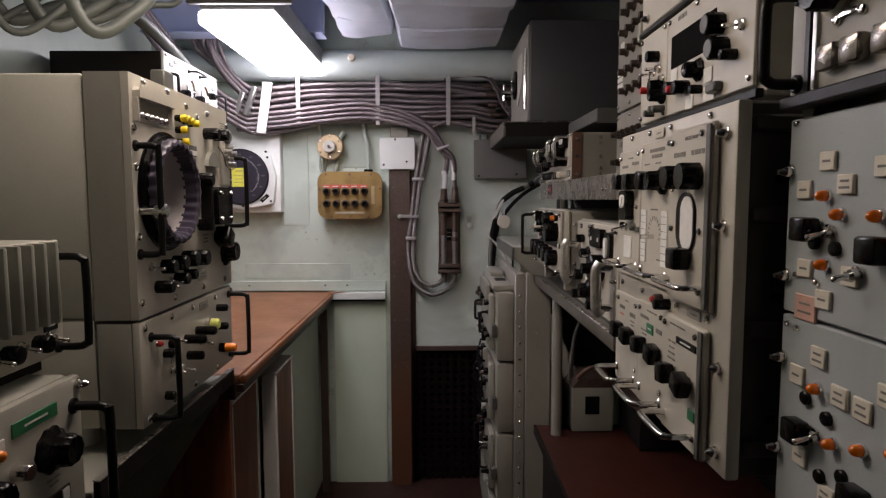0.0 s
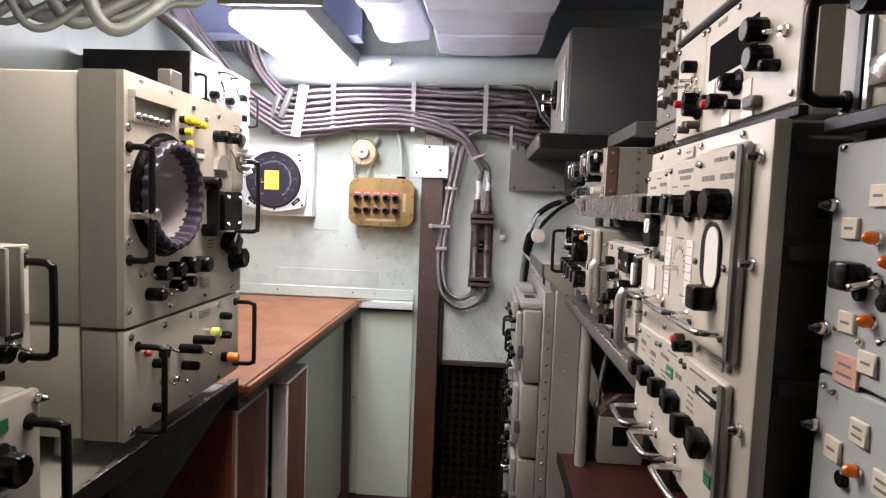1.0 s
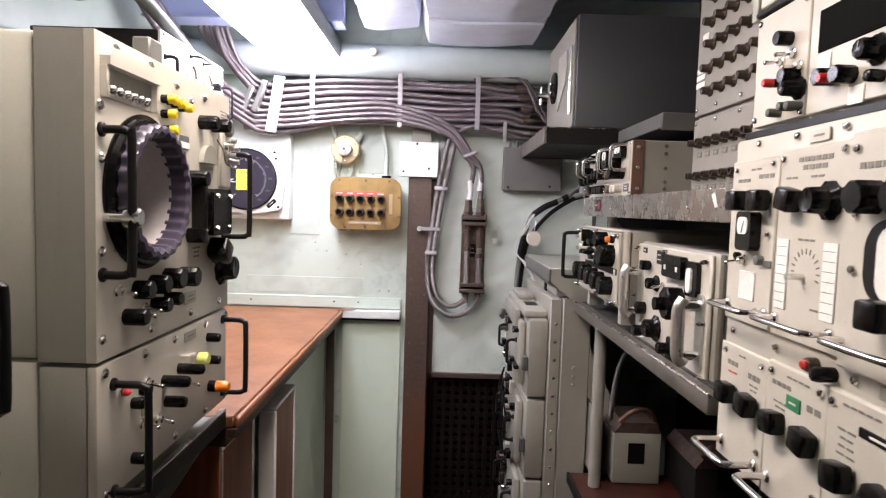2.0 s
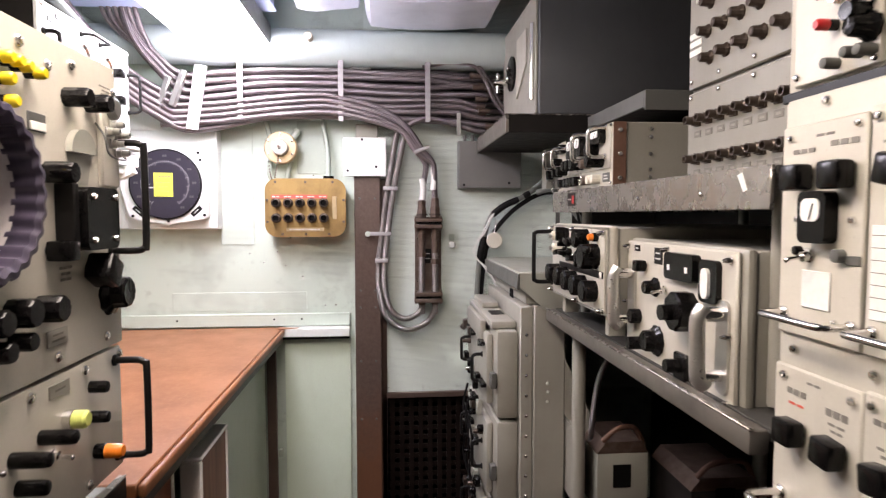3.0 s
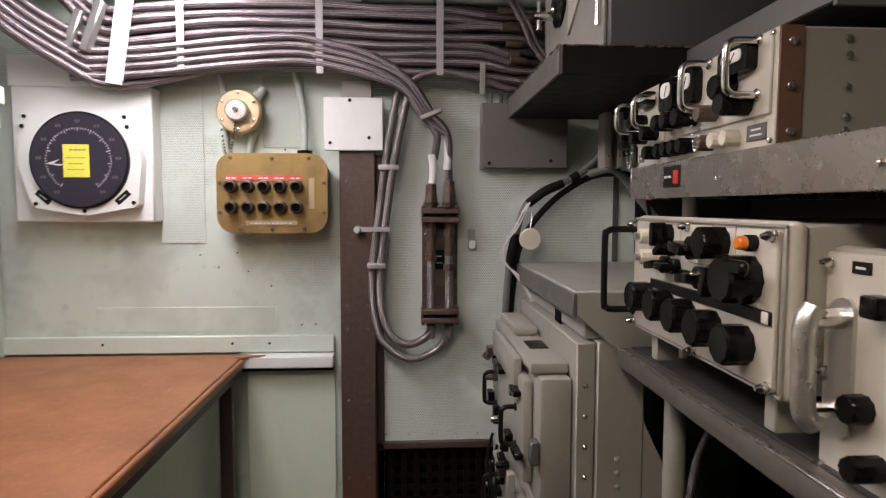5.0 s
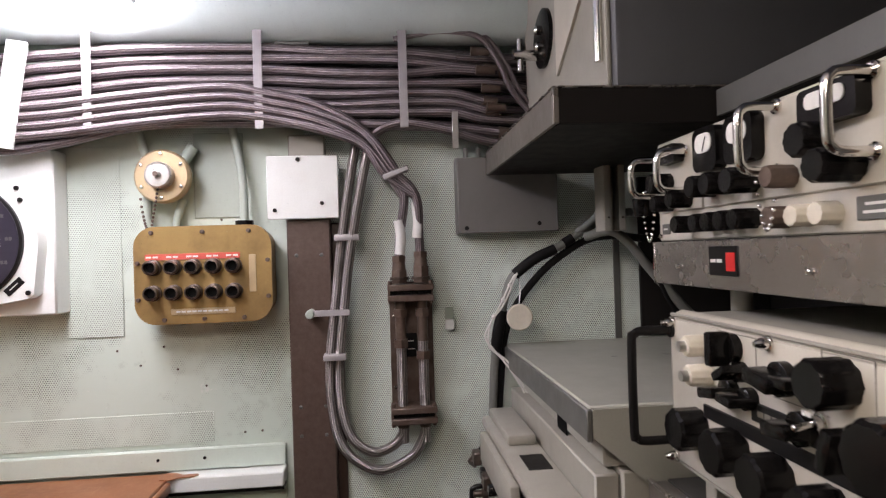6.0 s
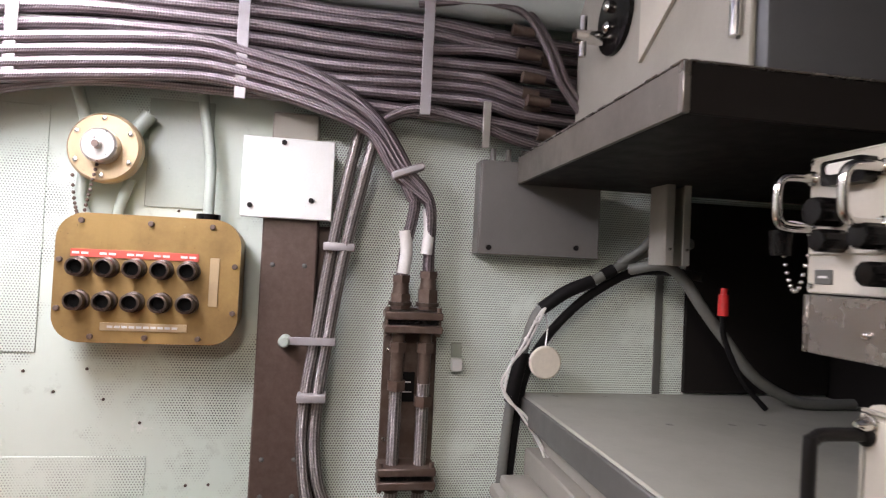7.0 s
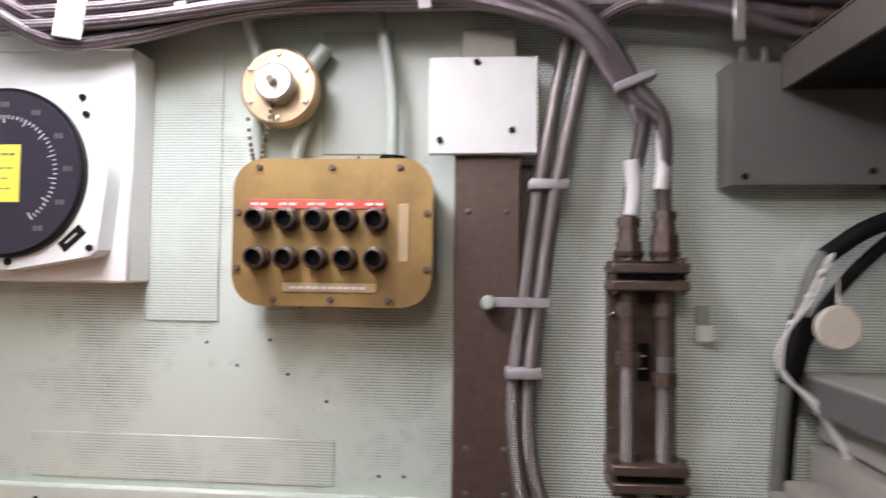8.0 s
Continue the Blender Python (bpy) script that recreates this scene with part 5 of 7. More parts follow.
# grey bracket box on the wall, right of the hoses
t = thing("wall_bracket", pose(0, 0, 0), "grey open metal bracket box on the wall", "bracket")
part("face", bx(B(), 0.130, 0.385, 3.005, 3.012, 1.562, 1.752, 0.002), BRACKETGREY, t)
part("flange", bx(B(), 0.128, 0.138, 3.012, 3.058, 1.562, 1.752, 0.001), BRACKETGREY, t)
part("flange", bx(B(), 0.377, 0.387, 3.012, 3.058, 1.562, 1.752, 0.001), BRACKETGREY, t)
for x, z in ((0.15, 1.575), (0.335, 1.583)):
    knob(t, x, z, 0.006, 0.004, 3.005, BLACKPAINT, style="cap")
for i in range(3):
    cyz = cy(B(), (0.155 + i * 0.032, 3.02, 1.75), (0.155 + i * 0.032, 3.02, 1.778), 0.006, n=8)
    part("stud", cyz, BRACKETGREY, t)

# ---- overhead box and tray on the east side ----
t = thing("overhead_cabinet", pose(0.010, 0, 0), "grey overhead cabinet with a round port and a hinge", "cabinet")
part("body", bx(B(), 0.298, 0.90, 2.408, 2.96, 1.766, 2.15, 0.005, 2), CABGREY, t)
part("side_cover", bx(B(), 0.290, 0.2975, 2.425, 2.95, 1.772, 2.14, 0.002), CREAM_B, t, "pale side cover")
port = part("port_ring", lathe(B(), [(0.062, 0.0), (0.062, -0.008), (0.052, -0.012)], 0, 0, 36), BLACK, t, "black round port")
port.matrix_basis = pose(0.290, 2.775, 1.968, 0, 0, -90)
for s in (-1, 1):
    part("port_screw", lathe(B(), [(0.010, -0.010), (0.010, -0.020), (0.006, -0.024)], 0, 0.018 * s, 12), CHROME, port)
f = part("flap", prism(B(), [(0, 0), (0.145, 0.09), (0.145, 0.20), (0, 0.20)], -0.006, -0.001), CREAM, t, "angled flap")
f.matrix_basis = pose(0.290, 2.68, 1.86, 0, 0, -90)
part("hinge", cy(B(), (0.284, 2.445, 1.815), (0.284, 2.445, 2.05), 0.007, n=12), CHROME, t, "bright hinge pin")
s = part("shaft", cy(B(), (0.225, 2.80, 1.94), (0.296, 2.80, 1.94), 0.012, n=14), CHROME, t, "bright shaft")
part("shaft_flange", cy(B(), (0.24, 2.80, 1.905), (0.24, 2.80, 1.975), 0.007, n=10), CHROME, s)
t = thing("overhead_tray", pose(0.010, 0, 0), "dark steel tray with an upturned lip under the cabinet", "tray")
part("plate", bx(B(), 0.20, 0.97, 2.402, 3.0, 1.706, 1.712, 0.001), DARKGREY, t)
part("lip", bx(B(), 0.193, 0.1995, 2.402, 3.0, 1.706, 1.760, 0.001), TABLE_EDGE, t, "grey side lip")
part("corner", bx(B(), 0.1915, 0.2005, 2.3925, 2.402, 1.706, 1.7605, 0.001), STEEL, t, "corner worn to bare metal")
part("lip", bx(B(), 0.193, 0.97, 2.395, 2.4015, 1.706, 1.760, 0.001), DARKGREY, t)
part("worn_edge", bx(B(), 0.1915, 0.1985, 2.395, 3.0, 1.7605, 1.763, 0.0005), STEEL, t, "edge worn to bare metal")
part("worn_edge", bx(B(), 0.20, 0.97, 2.3935, 2.3995, 1.7605, 1.763, 0.0005), STEEL, t, "edge worn to bare metal")
t = thing("wall_channel", pose(0, 0, 0), "grey steel channel hanging below the tray", "bracket")
part("web", bx(B(), 0.4555, 0.4945, 2.914, 2.918, 1.555, 1.706, 0.001), CREAM_B, t)
for x0, x1, f0, f1 in ((0.450, 0.455, 0.450, 0.467), (0.495, 0.500, 0.485, 0.500)):
    part("flange", bx(B(), x0, x1, 2.8605, 2.918, 1.555, 1.706, 0.001), CREAM_B, t)
    part("return", bx(B(), f0, f1, 2.856, 2.860, 1.555, 1.706, 0.001), CREAM_B, t, "pale turned edge")
    screw(t, (f0 + f1) / 2, 1.585, 0.003, 2.856)

# ---- east side: tall rack with two panel rows ----
def tall_rack():
    t = thing("receiver_rack", wall_east(0.317, 1.25, 1.095), "cream rack of receiver panels with black knobs and chrome handles", "radio rack")
    W, H = 0.472, 0.495
    part("frame", bx(B(), 0, W, 0.0, 0.020, 0, H, 0.005, 2), CREAM, t)
    part("body", bx(B(), 0.012, W - 0.012, 0.021, 0.60, 0.0, H, 0.004), RACKSIDE, t, "dark rack body")
    for z in (0.03, 0.19, 0.34, 0.455):
        r = part("side_rail", bx(B(), W - 0.011, W - 0.001, 0.022, 0.24, z, z + 0.022, 0.004), RACKSIDE, t)
        part("rail_hole", bx(B(), W - 0.0005, W + 0.001, 0.05, 0.062, z + 0.05, z + 0.06), HOLLOW, r) if z < 0.4 else None
    up1 = part("panel", bx(B(), 0.006, 0.134, -0.006, -0.0005, 0.222, 0.462, 0.002), CREAM, t)
    up2 = part("panel", bx(B(), 0.138, 0.281, -0.006, -0.0005, 0.222, 0.468, 0.002), CREAM, t)
    up3 = part("panel", bx(B(), 0.285, 0.430, -0.012, -0.0005, 0.215, 0.474, 0.003), CREAM, t)
    lo1 = part("panel", bx(B(), 0.004, 0.140, -0.006, -0.0005, 0.004, 0.184, 0.002), CREAM, t)
    lo2 = part("panel", bx(B(), 0.144, 0.272, -0.008, -0.0005, 0.004, 0.188, 0.002), CREAM, t)
    lo3 = part("panel", bx(B(), 0.276, 0.422, -0.012, -0.0005, 0.004, 0.190, 0.003), CREAM, t)
    part("edge_bar", bx(B(), 0.419, 0.431, -0.016, -0.0125, 0.22, 0.470, 0.001), GREY, up3, "dark edge bar")
    part("edge_bar", bx(B(), 0.412, 0.423, -0.016, -0.0125, 0.006, 0.188, 0.001), GREY, lo3, "dark edge bar")
    y1, y3 = -0.006, -0.012
    # first upper panel: two knobs, small meter, toggle, white card
    for x in (0.048, 0.108):
        knob(up1, x, 0.402, 0.0155, 0.024, y1, style="block")
    bars(up1, 0.078, 0.447, 0.030, 1, y=y1)
    bars(up1, 0.045, 0.432, 0.038, 1, h=0.005, y=y1)
    bars(up1, 0.106, 0.436, 0.042, 1, h=0.006, y=y1)
    meter(up1, 0.078, 0.358, 0.042, 0.056, y1)
    toggle(up1, 0.058, 0.316, 12, y1)
    knob(up1, 0.106, 0.318, 0.008, 0.010, y1, GREY, style="cap")
    knob(up1, 0.042, 0.320, 0.006, 0.008, y1, BLACK, style="cap")
    tag(up1, 0.122, 0.314, 0.020, 0.010, GREY, 0, y=y1)
    tag(up1, 0.070, 0.278, 0.044, 0.042, PAPER, 0, y=y1, label="blank white card", name="card")
    for x, z in ((0.038, 0.355), (0.120, 0.355), (0.024, 0.242), (0.122, 0.245), (0.022, 0.448), (0.124, 0.452), (0.100, 0.246)):
        screw(up1, x, z, 0.0042, y1)
    # second upper panel
    knob(up2, 0.182, 0.402, 0.0155, 0.024, y1, style="block", turn=12)
    knob(up2, 0.248, 0.400, 0.017, 0.030, y1, style="skirt")
    bars(up2, 0.215, 0.452, 0.070, 2, 0.010, 0.006, y=y1)
    bars(up2, 0.168, 0.430, 0.028, 1, y=y1)
    bars(up2, 0.222, 0.430, 0.028, 1, y=y1)
    c = tag(up2, 0.158, 0.305, 0.026, 0.092, PAPER, 0, y=y1, label="ruled white card", name="card")
    for i in range(7):
        piece("rule_line", ("rule",), lambda bm: bx(bm, -0.011, 0.011, -0.0004, 0.0, -0.0004, 0.0004), INK, c, (0, -0.002, 0.036 - i * 0.012))
    for i in range(13):
        a = radians(200 - 220 * i / 12)
        m = Matrix.Translation((0.208 + 0.026 * math.cos(a), y1, 0.312 + 0.026 * math.sin(a))) @ Matrix.Rotation(-a, 4, "Y")
        piece("dial_mark", ("dmark",), lambda bm: bx(bm, -0.0035, 0.0035, -0.0005, 0.0002, -0.001, 0.001), INK, up2, m)
    bars(up2, 0.208, 0.352, 0.036, 1, y=y1)
    bars(up2, 0.232, 0.268, 0.018, 1, y=y1)
    part("spindle", cy(B(), (0.205, y1, 0.306), (0.205, y1 - 0.022, 0.306), 0.004, n=10), CHROME, up2)
    c = tag(up2, 0.256, 0.305, 0.026, 0.092, PAPER, 0, y=y1, label="ruled white card", name="card")
    for i in range(7):
        piece("rule_line", ("rule",), None, INK, c, (0, -0.002, 0.036 - i * 0.012))
    for x, z in ((0.148, 0.455), (0.270, 0.458), (0.148, 0.240), (0.270, 0.240)):
        screw(up2, x, z, 0.005, y1)
    # third upper panel: big dial window with its knob
    knob(up3, 0.330, 0.402, 0.0175, 0.027, y3)
    knob(up3, 0.388, 0.402, 0.0190, 0.028, y3)
    bars(up3, 0.365, 0.458, 0.045, 1, h=0.005, y=y3)
    bars(up3, 0.325, 0.436, 0.045, 1, h=0.007, y=y3)
    bars(up3, 0.388, 0.436, 0.045, 1, h=0.007, y=y3)
    d = part("dial_window", prism(B(), rounded(0.322, 0.388, 0.292, 0.380, 0.0325, 8), y3 - 0.003, y3 + 0.001), BLACKPAINT, up3, "oval dial window")
    part("dial_face", prism(B(), rounded(0.342, 0.385, 0.297, 0.374, 0.021, 8), y3 - 0.0045, y3 - 0.002), PAPER, d)
    knob(up3, 0.362, 0.284, 0.0165, 0.028, y3, style="block")
    for x, z in ((0.298, 0.455), (0.402, 0.460), (0.303, 0.325), (0.402, 0.325), (0.296, 0.240), (0.404, 0.240), (0.303, 0.385)):
        screw(up3, x, z, 0.0052, y3)
    # name plate, red knob and bolts on the rails
    tag(t, 0.212, 0.480, 0.040, 0.016, CREAM, 1, y=-0.001)
    for x in (0.07, 0.165, 0.26, 0.40):
        screw(t, x, 0.484, 0.0052, 0.0)
    k = knob(t, 0.235, 0.203, 0.010, 0.014, -0.0005, RUST, style="cap")
    piece("cap", ("redtip",), lambda bm: lathe(bm, [(0.0062, -0.012), (0.0062, -0.017), (0.004, -0.019)], n=12), RED, k, (0, 0, 0), "red tip")
    knob(t, 0.268, 0.200, 0.010, 0.026, -0.0005, BLACK, style="cap")
    tag(t, 0.365, 0.202, 0.045, 0.014, CREAM_B, 1, y=-0.0005)
    for x in (0.03, 0.148, 0.305, 0.41):
        screw(t, x, 0.204, 0.0055, -0.0005)
    # chrome handles
    for x, s in ((0.018, 0.105), (0.150, 0.115), (0.295, 0.110)):
        grip(t, x, 0.246, s, 0.034, 0.0042, CHROME, True, -0.006, "chrome pull handle")
    for x, s in ((0.024, 0.100), (0.158, 0.098), (0.290, 0.105)):
        grip(t, x, 0.030, s, 0.048, 0.0050, CHROME, True, -0.006, "chrome pull handle")
    # lower panels: two knobs each
    for pn, x, tw in ((lo1, 0.048, 0), (lo1, 0.110, 6), (lo2, 0.178, -6), (lo2, 0.246, 10), (lo3, 0.318, 84), (lo3, 0.380, 20)):
        knob(pn, x, 0.112 - 0.01 * (x > 0.3), 0.0155, 0.024, y1 if x < 0.27 else y3, style="block", turn=tw)
    bars(lo1, 0.072, 0.172, 0.022, 1, y=y1)
    bars(lo1, 0.045, 0.156, 0.034, 1, h=0.007, y=y1)
    bars(lo1, 0.108, 0.150, 0.034, 1, h=0.008, y=y1)
    bars(lo1, 0.045, 0.142, 0.028, 1, y=y1, ink=REDSTRIP)
    bars(lo1, 0.108, 0.138, 0.026, 2, 0.007, y=y1)
    bars(lo2, 0.215, 0.176, 0.050, 1, y=-0.008)
    bars(lo2, 0.180, 0.162, 0.045, 1, h=0.006, y=-0.008)
    bars(lo2, 0.250, 0.150, 0.030, 1, h=0.008, y=-0.008)
    g = tag(lo2, 0.208, 0.146, 0.030, 0.018, GREENLABEL, 1, INK_W, y=-0.008, label="small green label")
    bars(lo2, 0.180, 0.138, 0.035, 2, 0.007, y=-0.008)
    tag(lo3, 0.368, 0.158, 0.070, 0.011, BLACKPAINT, 1, INK_W, y=y3, label="black engraved strip")
    bars(lo3, 0.335, 0.178, 0.060, 1, y=y3)
    bars(lo3, 0.315, 0.150, 0.032, 4, 0.009, y=y3)
    tag(lo3, 0.392, 0.060, 0.022, 0.016, GREENLABEL, 0, y=y3, label="small green label")
    for x, z in ((0.022, 0.172), (0.128, 0.172), (0.022, 0.028), (0.128, 0.050)):
        screw(lo1, x, z, 0.005, y1)
    for x, z in ((0.156, 0.176), (0.260, 0.176), (0.156, 0.028), (0.260, 0.050)):
        screw(lo2, x, z, 0.005, -0.008)
    for x, z in ((0.288, 0.176), (0.400, 0.176), (0.288, 0.028), (0.400, 0.028)):
        screw(lo3, x, z, 0.005, y3)
    for z in (0.455, 0.335, 0.145, 0.030):
        bolt(t, 0.448, z, 0.0065, 0.0)


tall_rack()


def top_rack():
    t = thing("frequency_rack", wall_east(0.385, 1.345, 1.603), "cream instrument rack with a dark readout window and red-tipped knobs", "radio rack")
    W, H = 0.505, 0.48
    part("frame", bx(B(), 0, W, 0.0, 0.05, 0, H, 0.005, 2), CREAM, t)
    part("body", bx(B(), 0.03, W - 0.03, 0.051, 0.53, 0.0, H, 0.004), DARKGREY, t)
    a = part("panel", bx(B(), 0.022, 0.165, -0.008, -0.001, 0.018, 0.196, 0.002), CREAM, t)
    b = part("panel", bx(B(), 0.168, 0.485, -0.008, -0.001, 0.018, 0.196, 0.002), CREAM, t)
    c = part("panel", bx(B(), 0.022, 0.485, -0.008, -0.001, 0.212, 0.475, 0.002), CREAM, t)
    part("joint", bx(B(), 0.006, 0.50, -0.012, -0.0005, 0.0, 0.012, 0.001), BLACKPAINT, t, "dark joint strip")
    part("joint", bx(B(), 0.020, 0.49, -0.014, -0.0005, 0.199, 0.206, 0.001), BLACKPAINT, t, "dark joint strip")
    part("rail_end", bx(B(), 0.002, 0.020, -0.012, -0.0005, 0.195, 0.235, 0.002), CASE, t)
    y = -0.008
    part("readout_window", bx(B(), 0.190, 0.368, y - 0.002, y + 0.001, 0.100, 0.158, 0.001), HOLLOW, b, "dark readout window")
    for pn, x, z, r, d, st in ((a, 0.118, 0.140, 0.014, 0.030, "round"), (a, 0.140, 0.080, 0.015, 0.032, "round"), (a, 0.150, 0.060, 0.016, 0.036, "skirt"), (a, 0.100, 0.032, 0.010, 0.026, "cap"), (a, 0.135, 0.036, 0.010, 0.030, "cap"), (a, 0.155, 0.034, 0.010, 0.030, "cap"), (b, 0.225, 0.060, 0.015, 0.032, "round"), (b, 0.265, 0.055, 0.015, 0.034, "round"), (b, 0.310, 0.075, 0.018, 0.034, "skirt"), (b, 0.318, 0.042, 0.011, 0.026, "cap"), (b, 0.432, 0.072, 0.012, 0.032, "cap")):
        knob(pn, x, z, round(r * 0.76, 4), round(d * 0.78, 4), y, GREY if z < 0.037 and pn is a else BLACK, style=st)
    for pn, x, z in ((a, 0.096, 0.078), (b, 0.236, 0.056)):
        k = knob(pn, x, z, 0.0075, 0.014, y, style="cap")
        piece("cap", ("redcap",), lambda bm: lathe(bm, [(0.007, -0.012), (0.007, -0.024), (0.005, -0.027)], n=12), RED, k, (0, 0, 0), "red cap")
    for x, z in ((0.385, 0.128), (0.400, 0.088)):
        k = knob(b, x, z, 0.0165, 0.027, y)
        part("knob_face", lathe(B(), [(0.0130, y - 0.0265), (0.0130, y - 0.0285)], x, z, 24), GREY, b, "grey knob face")
    for pn, x, z in ((a, 0.100, 0.110), (a, 0.130, 0.115), (b, 0.455, 0.160), (b, 0.450, 0.110), (a, 0.150, 0.092)):
        toggle(pn, x, z, 5, y)
    for x, z, w in ((0.275, 0.028, 0.030), (0.350, 0.030, 0.040), (0.205, 0.085, 0.030), (0.345, 0.060, 0.030)):
        tag(b, x, z, w, 0.024, PAPER, 0, y=y, name="card")
    part("grey_block", bx(B(), 0.362, 0.395, y - 0.014, y + 0.001, 0.026, 0.042, 0.003), GREY, b)
    for pn, x, z in ((a, 0.030, 0.030), (a, 0.030, 0.186), (a, 0.157, 0.026), (a, 0.157, 0.186), (b, 0.475, 0.030), (b, 0.475, 0.186), (b, 0.180, 0.186), (b, 0.30, 0.186)):
        screw(pn, x, z, 0.005, y)
    bars(b, 0.235, 0.184, 0.040, 1, h=0.008, y=y)
    for x, z in ((0.060, 0.228), (0.24, 0.228), (0.44, 0.228), (0.060, 0.43)):
        bolt(c, x, z, 0.007, y)
    tag(c, 0.075, 0.30, 0.022, 0.030, GREY, 1, INK_W, y=y)
    for i in range(4):
        knob(c, 0.13 + 0.09 * i, 0.35, 0.015, 0.03, y)


top_rack()


def connector_rack():
    t = thing("patch_rack", wall_east(0.462, 1.768, 1.523), "cream patch rack with rows of brown coaxial connectors", "patch rack")
    W, H = 0.36, 0.52
    part("body", bx(B(), 0, W, 0.006, 0.45, 0, H, 0.004), PATCH, t)
    a = part("panel", bx(B(), 0.004, W, -0.004, 0.0055, 0.0, 0.176, 0.002), PATCH, t)
    b = part("panel", bx(B(), 0.004, W, -0.004, 0.0055, 0.184, H, 0.002), PATCH, t)
    for z in (0.118, 0.042):
        for i in range(8):
            x = 0.045 + i * 0.042
            socket(a, x, z, 0.010, 0.028, DARKMETAL, -0.004)
            g = piece("label_plate", ("patchlab",), lambda bm: bx(bm, -0.012, 0.012, -0.0015, 0.0005, -0.0065, 0.0065, 0.0005), INK, a, (x, -0.004, z - 0.026))
            piece("lettering", ("patchink",), lambda bm: bx(bm, -0.006, 0.006, -0.0005, 0.0, -0.002, 0.002), PATCH, g, (0, -0.0015, 0))
    for r in range(5):
        for i in range(5):
            knob(b, 0.085 + i * 0.055 - (r % 2) * 0.01, 0.232 + r * 0.052, 0.0095, 0.022, -0.004, DARKMETAL, style="skirt")
    for z in (0.255, 0.272, 0.288):
        tag(b, 0.030, z, 0.045, 0.012, PAPER, 0, y=-0.004)
    tag(b, 0.045, 0.36, 0.03, 0.02, PAPER, 0, y=-0.004)
    for x in (0.018, 0.12, 0.23, 0.34):
        for z in (0.010, 0.166):
            screw(a, x, z, 0.005, -0.004)
        for z in (0.198,):
            screw(b, x, z, 0.005, -0.004)


connector_rack()

# ---- grey-blue cabinet nearest the camera on the east side ----
def lamp_cabinet():
    t = thing("lamp_panel_cabinet", wall_east(0.375, 0.756, 0.0), "grey-blue cabinet with amber lamps and ivory name tags", "cabinet")
    W = 0.70
    part("body", bx(B(), 0.004, W, 0.008, 0.50, 0, 1.5573, 0.004), GREYBLUE, t)
    a = part("panel", bx(B(), 0, W, -0.004, 0.0075, 1.3285, 1.5601, 0.002), GREYBLUE, t)
    b = part("panel", bx(B(), 0, W, -0.004, 0.0075, 0.93, 1.3238, 0.002), GREYBLUE, t)
    part("panel", bx(B(), 0, W, -0.004, 0.0075, 0.40, 0.925, 0.002), GREYBLUE, t)
    for p, z in ((a, 1.498), (a, 1.372), (b, 1.270), (b, 1.155)):
        bolt(p, 0.006, z, 0.007, -0.004)
    for x, z, r in ((0.026, 1.476, 1), (0.066, 1.507, 1), (0.097, 1.481, 2), (0.033, 1.385, 1), (0.110, 1.385, 2), (0.069, 1.354, 1), (0.151, 1.497, 1), (0.188, 1.383, 2)):
        tag(a, x + 0.011, z, 0.026, 0.021, IVORY, r, y=-0.004, thick=0.004)
    tag(a, 0.048, 1.339, 0.040, 0.030, plain("pink_tag", (0.66, 0.40, 0.32), 0.5), 2, y=-0.004, thick=0.003)
    for x, z, r in ((0.066, 1.288, 2), (0.028, 1.257, 1), (0.104, 1.255, 2), (0.139, 1.253, 2), (0.040, 1.163, 1), (0.172, 1.277, 2), (0.090, 1.138, 2)):
        tag(b, x + 0.011, z, 0.026, 0.023, IVORY, r, y=-0.004, thick=0.004)
    for p, x, z in ((a, 0.066, 1.469), (a, 0.091, 1.449), (a, 0.069, 1.393), (a, 0.147, 1.449), (a, 0.179, 1.432), (b, 0.067, 1.252), (b, 0.097, 1.200), (b, 0.141, 1.212), (b, 0.188, 1.228), (b, 0.106, 1.114)):
        jewel(p, x + 0.011, z, 0.0064, -0.004)
    knob(a, 0.056, 1.431, 0.0145, 0.023, -0.004, style="block")
    knob(a, 0.166, 1.416, 0.0145, 0.023, -0.004, style="block")
    knob(b, 0.056, 1.195, 0.0145, 0.023, -0.004, style="block")
    knob(b, 0.158, 1.163, 0.0145, 0.023, -0.004, style="block")
    for p, x, z in ((a, 0.075, 1.431), (b, 0.069, 1.199), (a, 0.122, 1.391)):
        toggle(p, x + 0.011, z, 15, -0.004)
    for p, x, z in ((a, 0.049, 1.416), (a, 0.085, 1.412), (b, 0.047, 1.235), (b, 0.085, 1.224), (b, 0.114, 1.171), (b, 0.078, 1.155)):
        knob(p, x + 0.011, z, 0.009, 0.006, -0.004, BLACK, style="cap")
    for p, x, z in ((a, 0.016, 1.554), (a, 0.028, 1.376), (a, 0.066, 1.371), (b, 0.016, 1.314), (b, 0.033, 1.312)):
        screw(p, x, z, 0.004, -0.004)


lamp_cabinet()


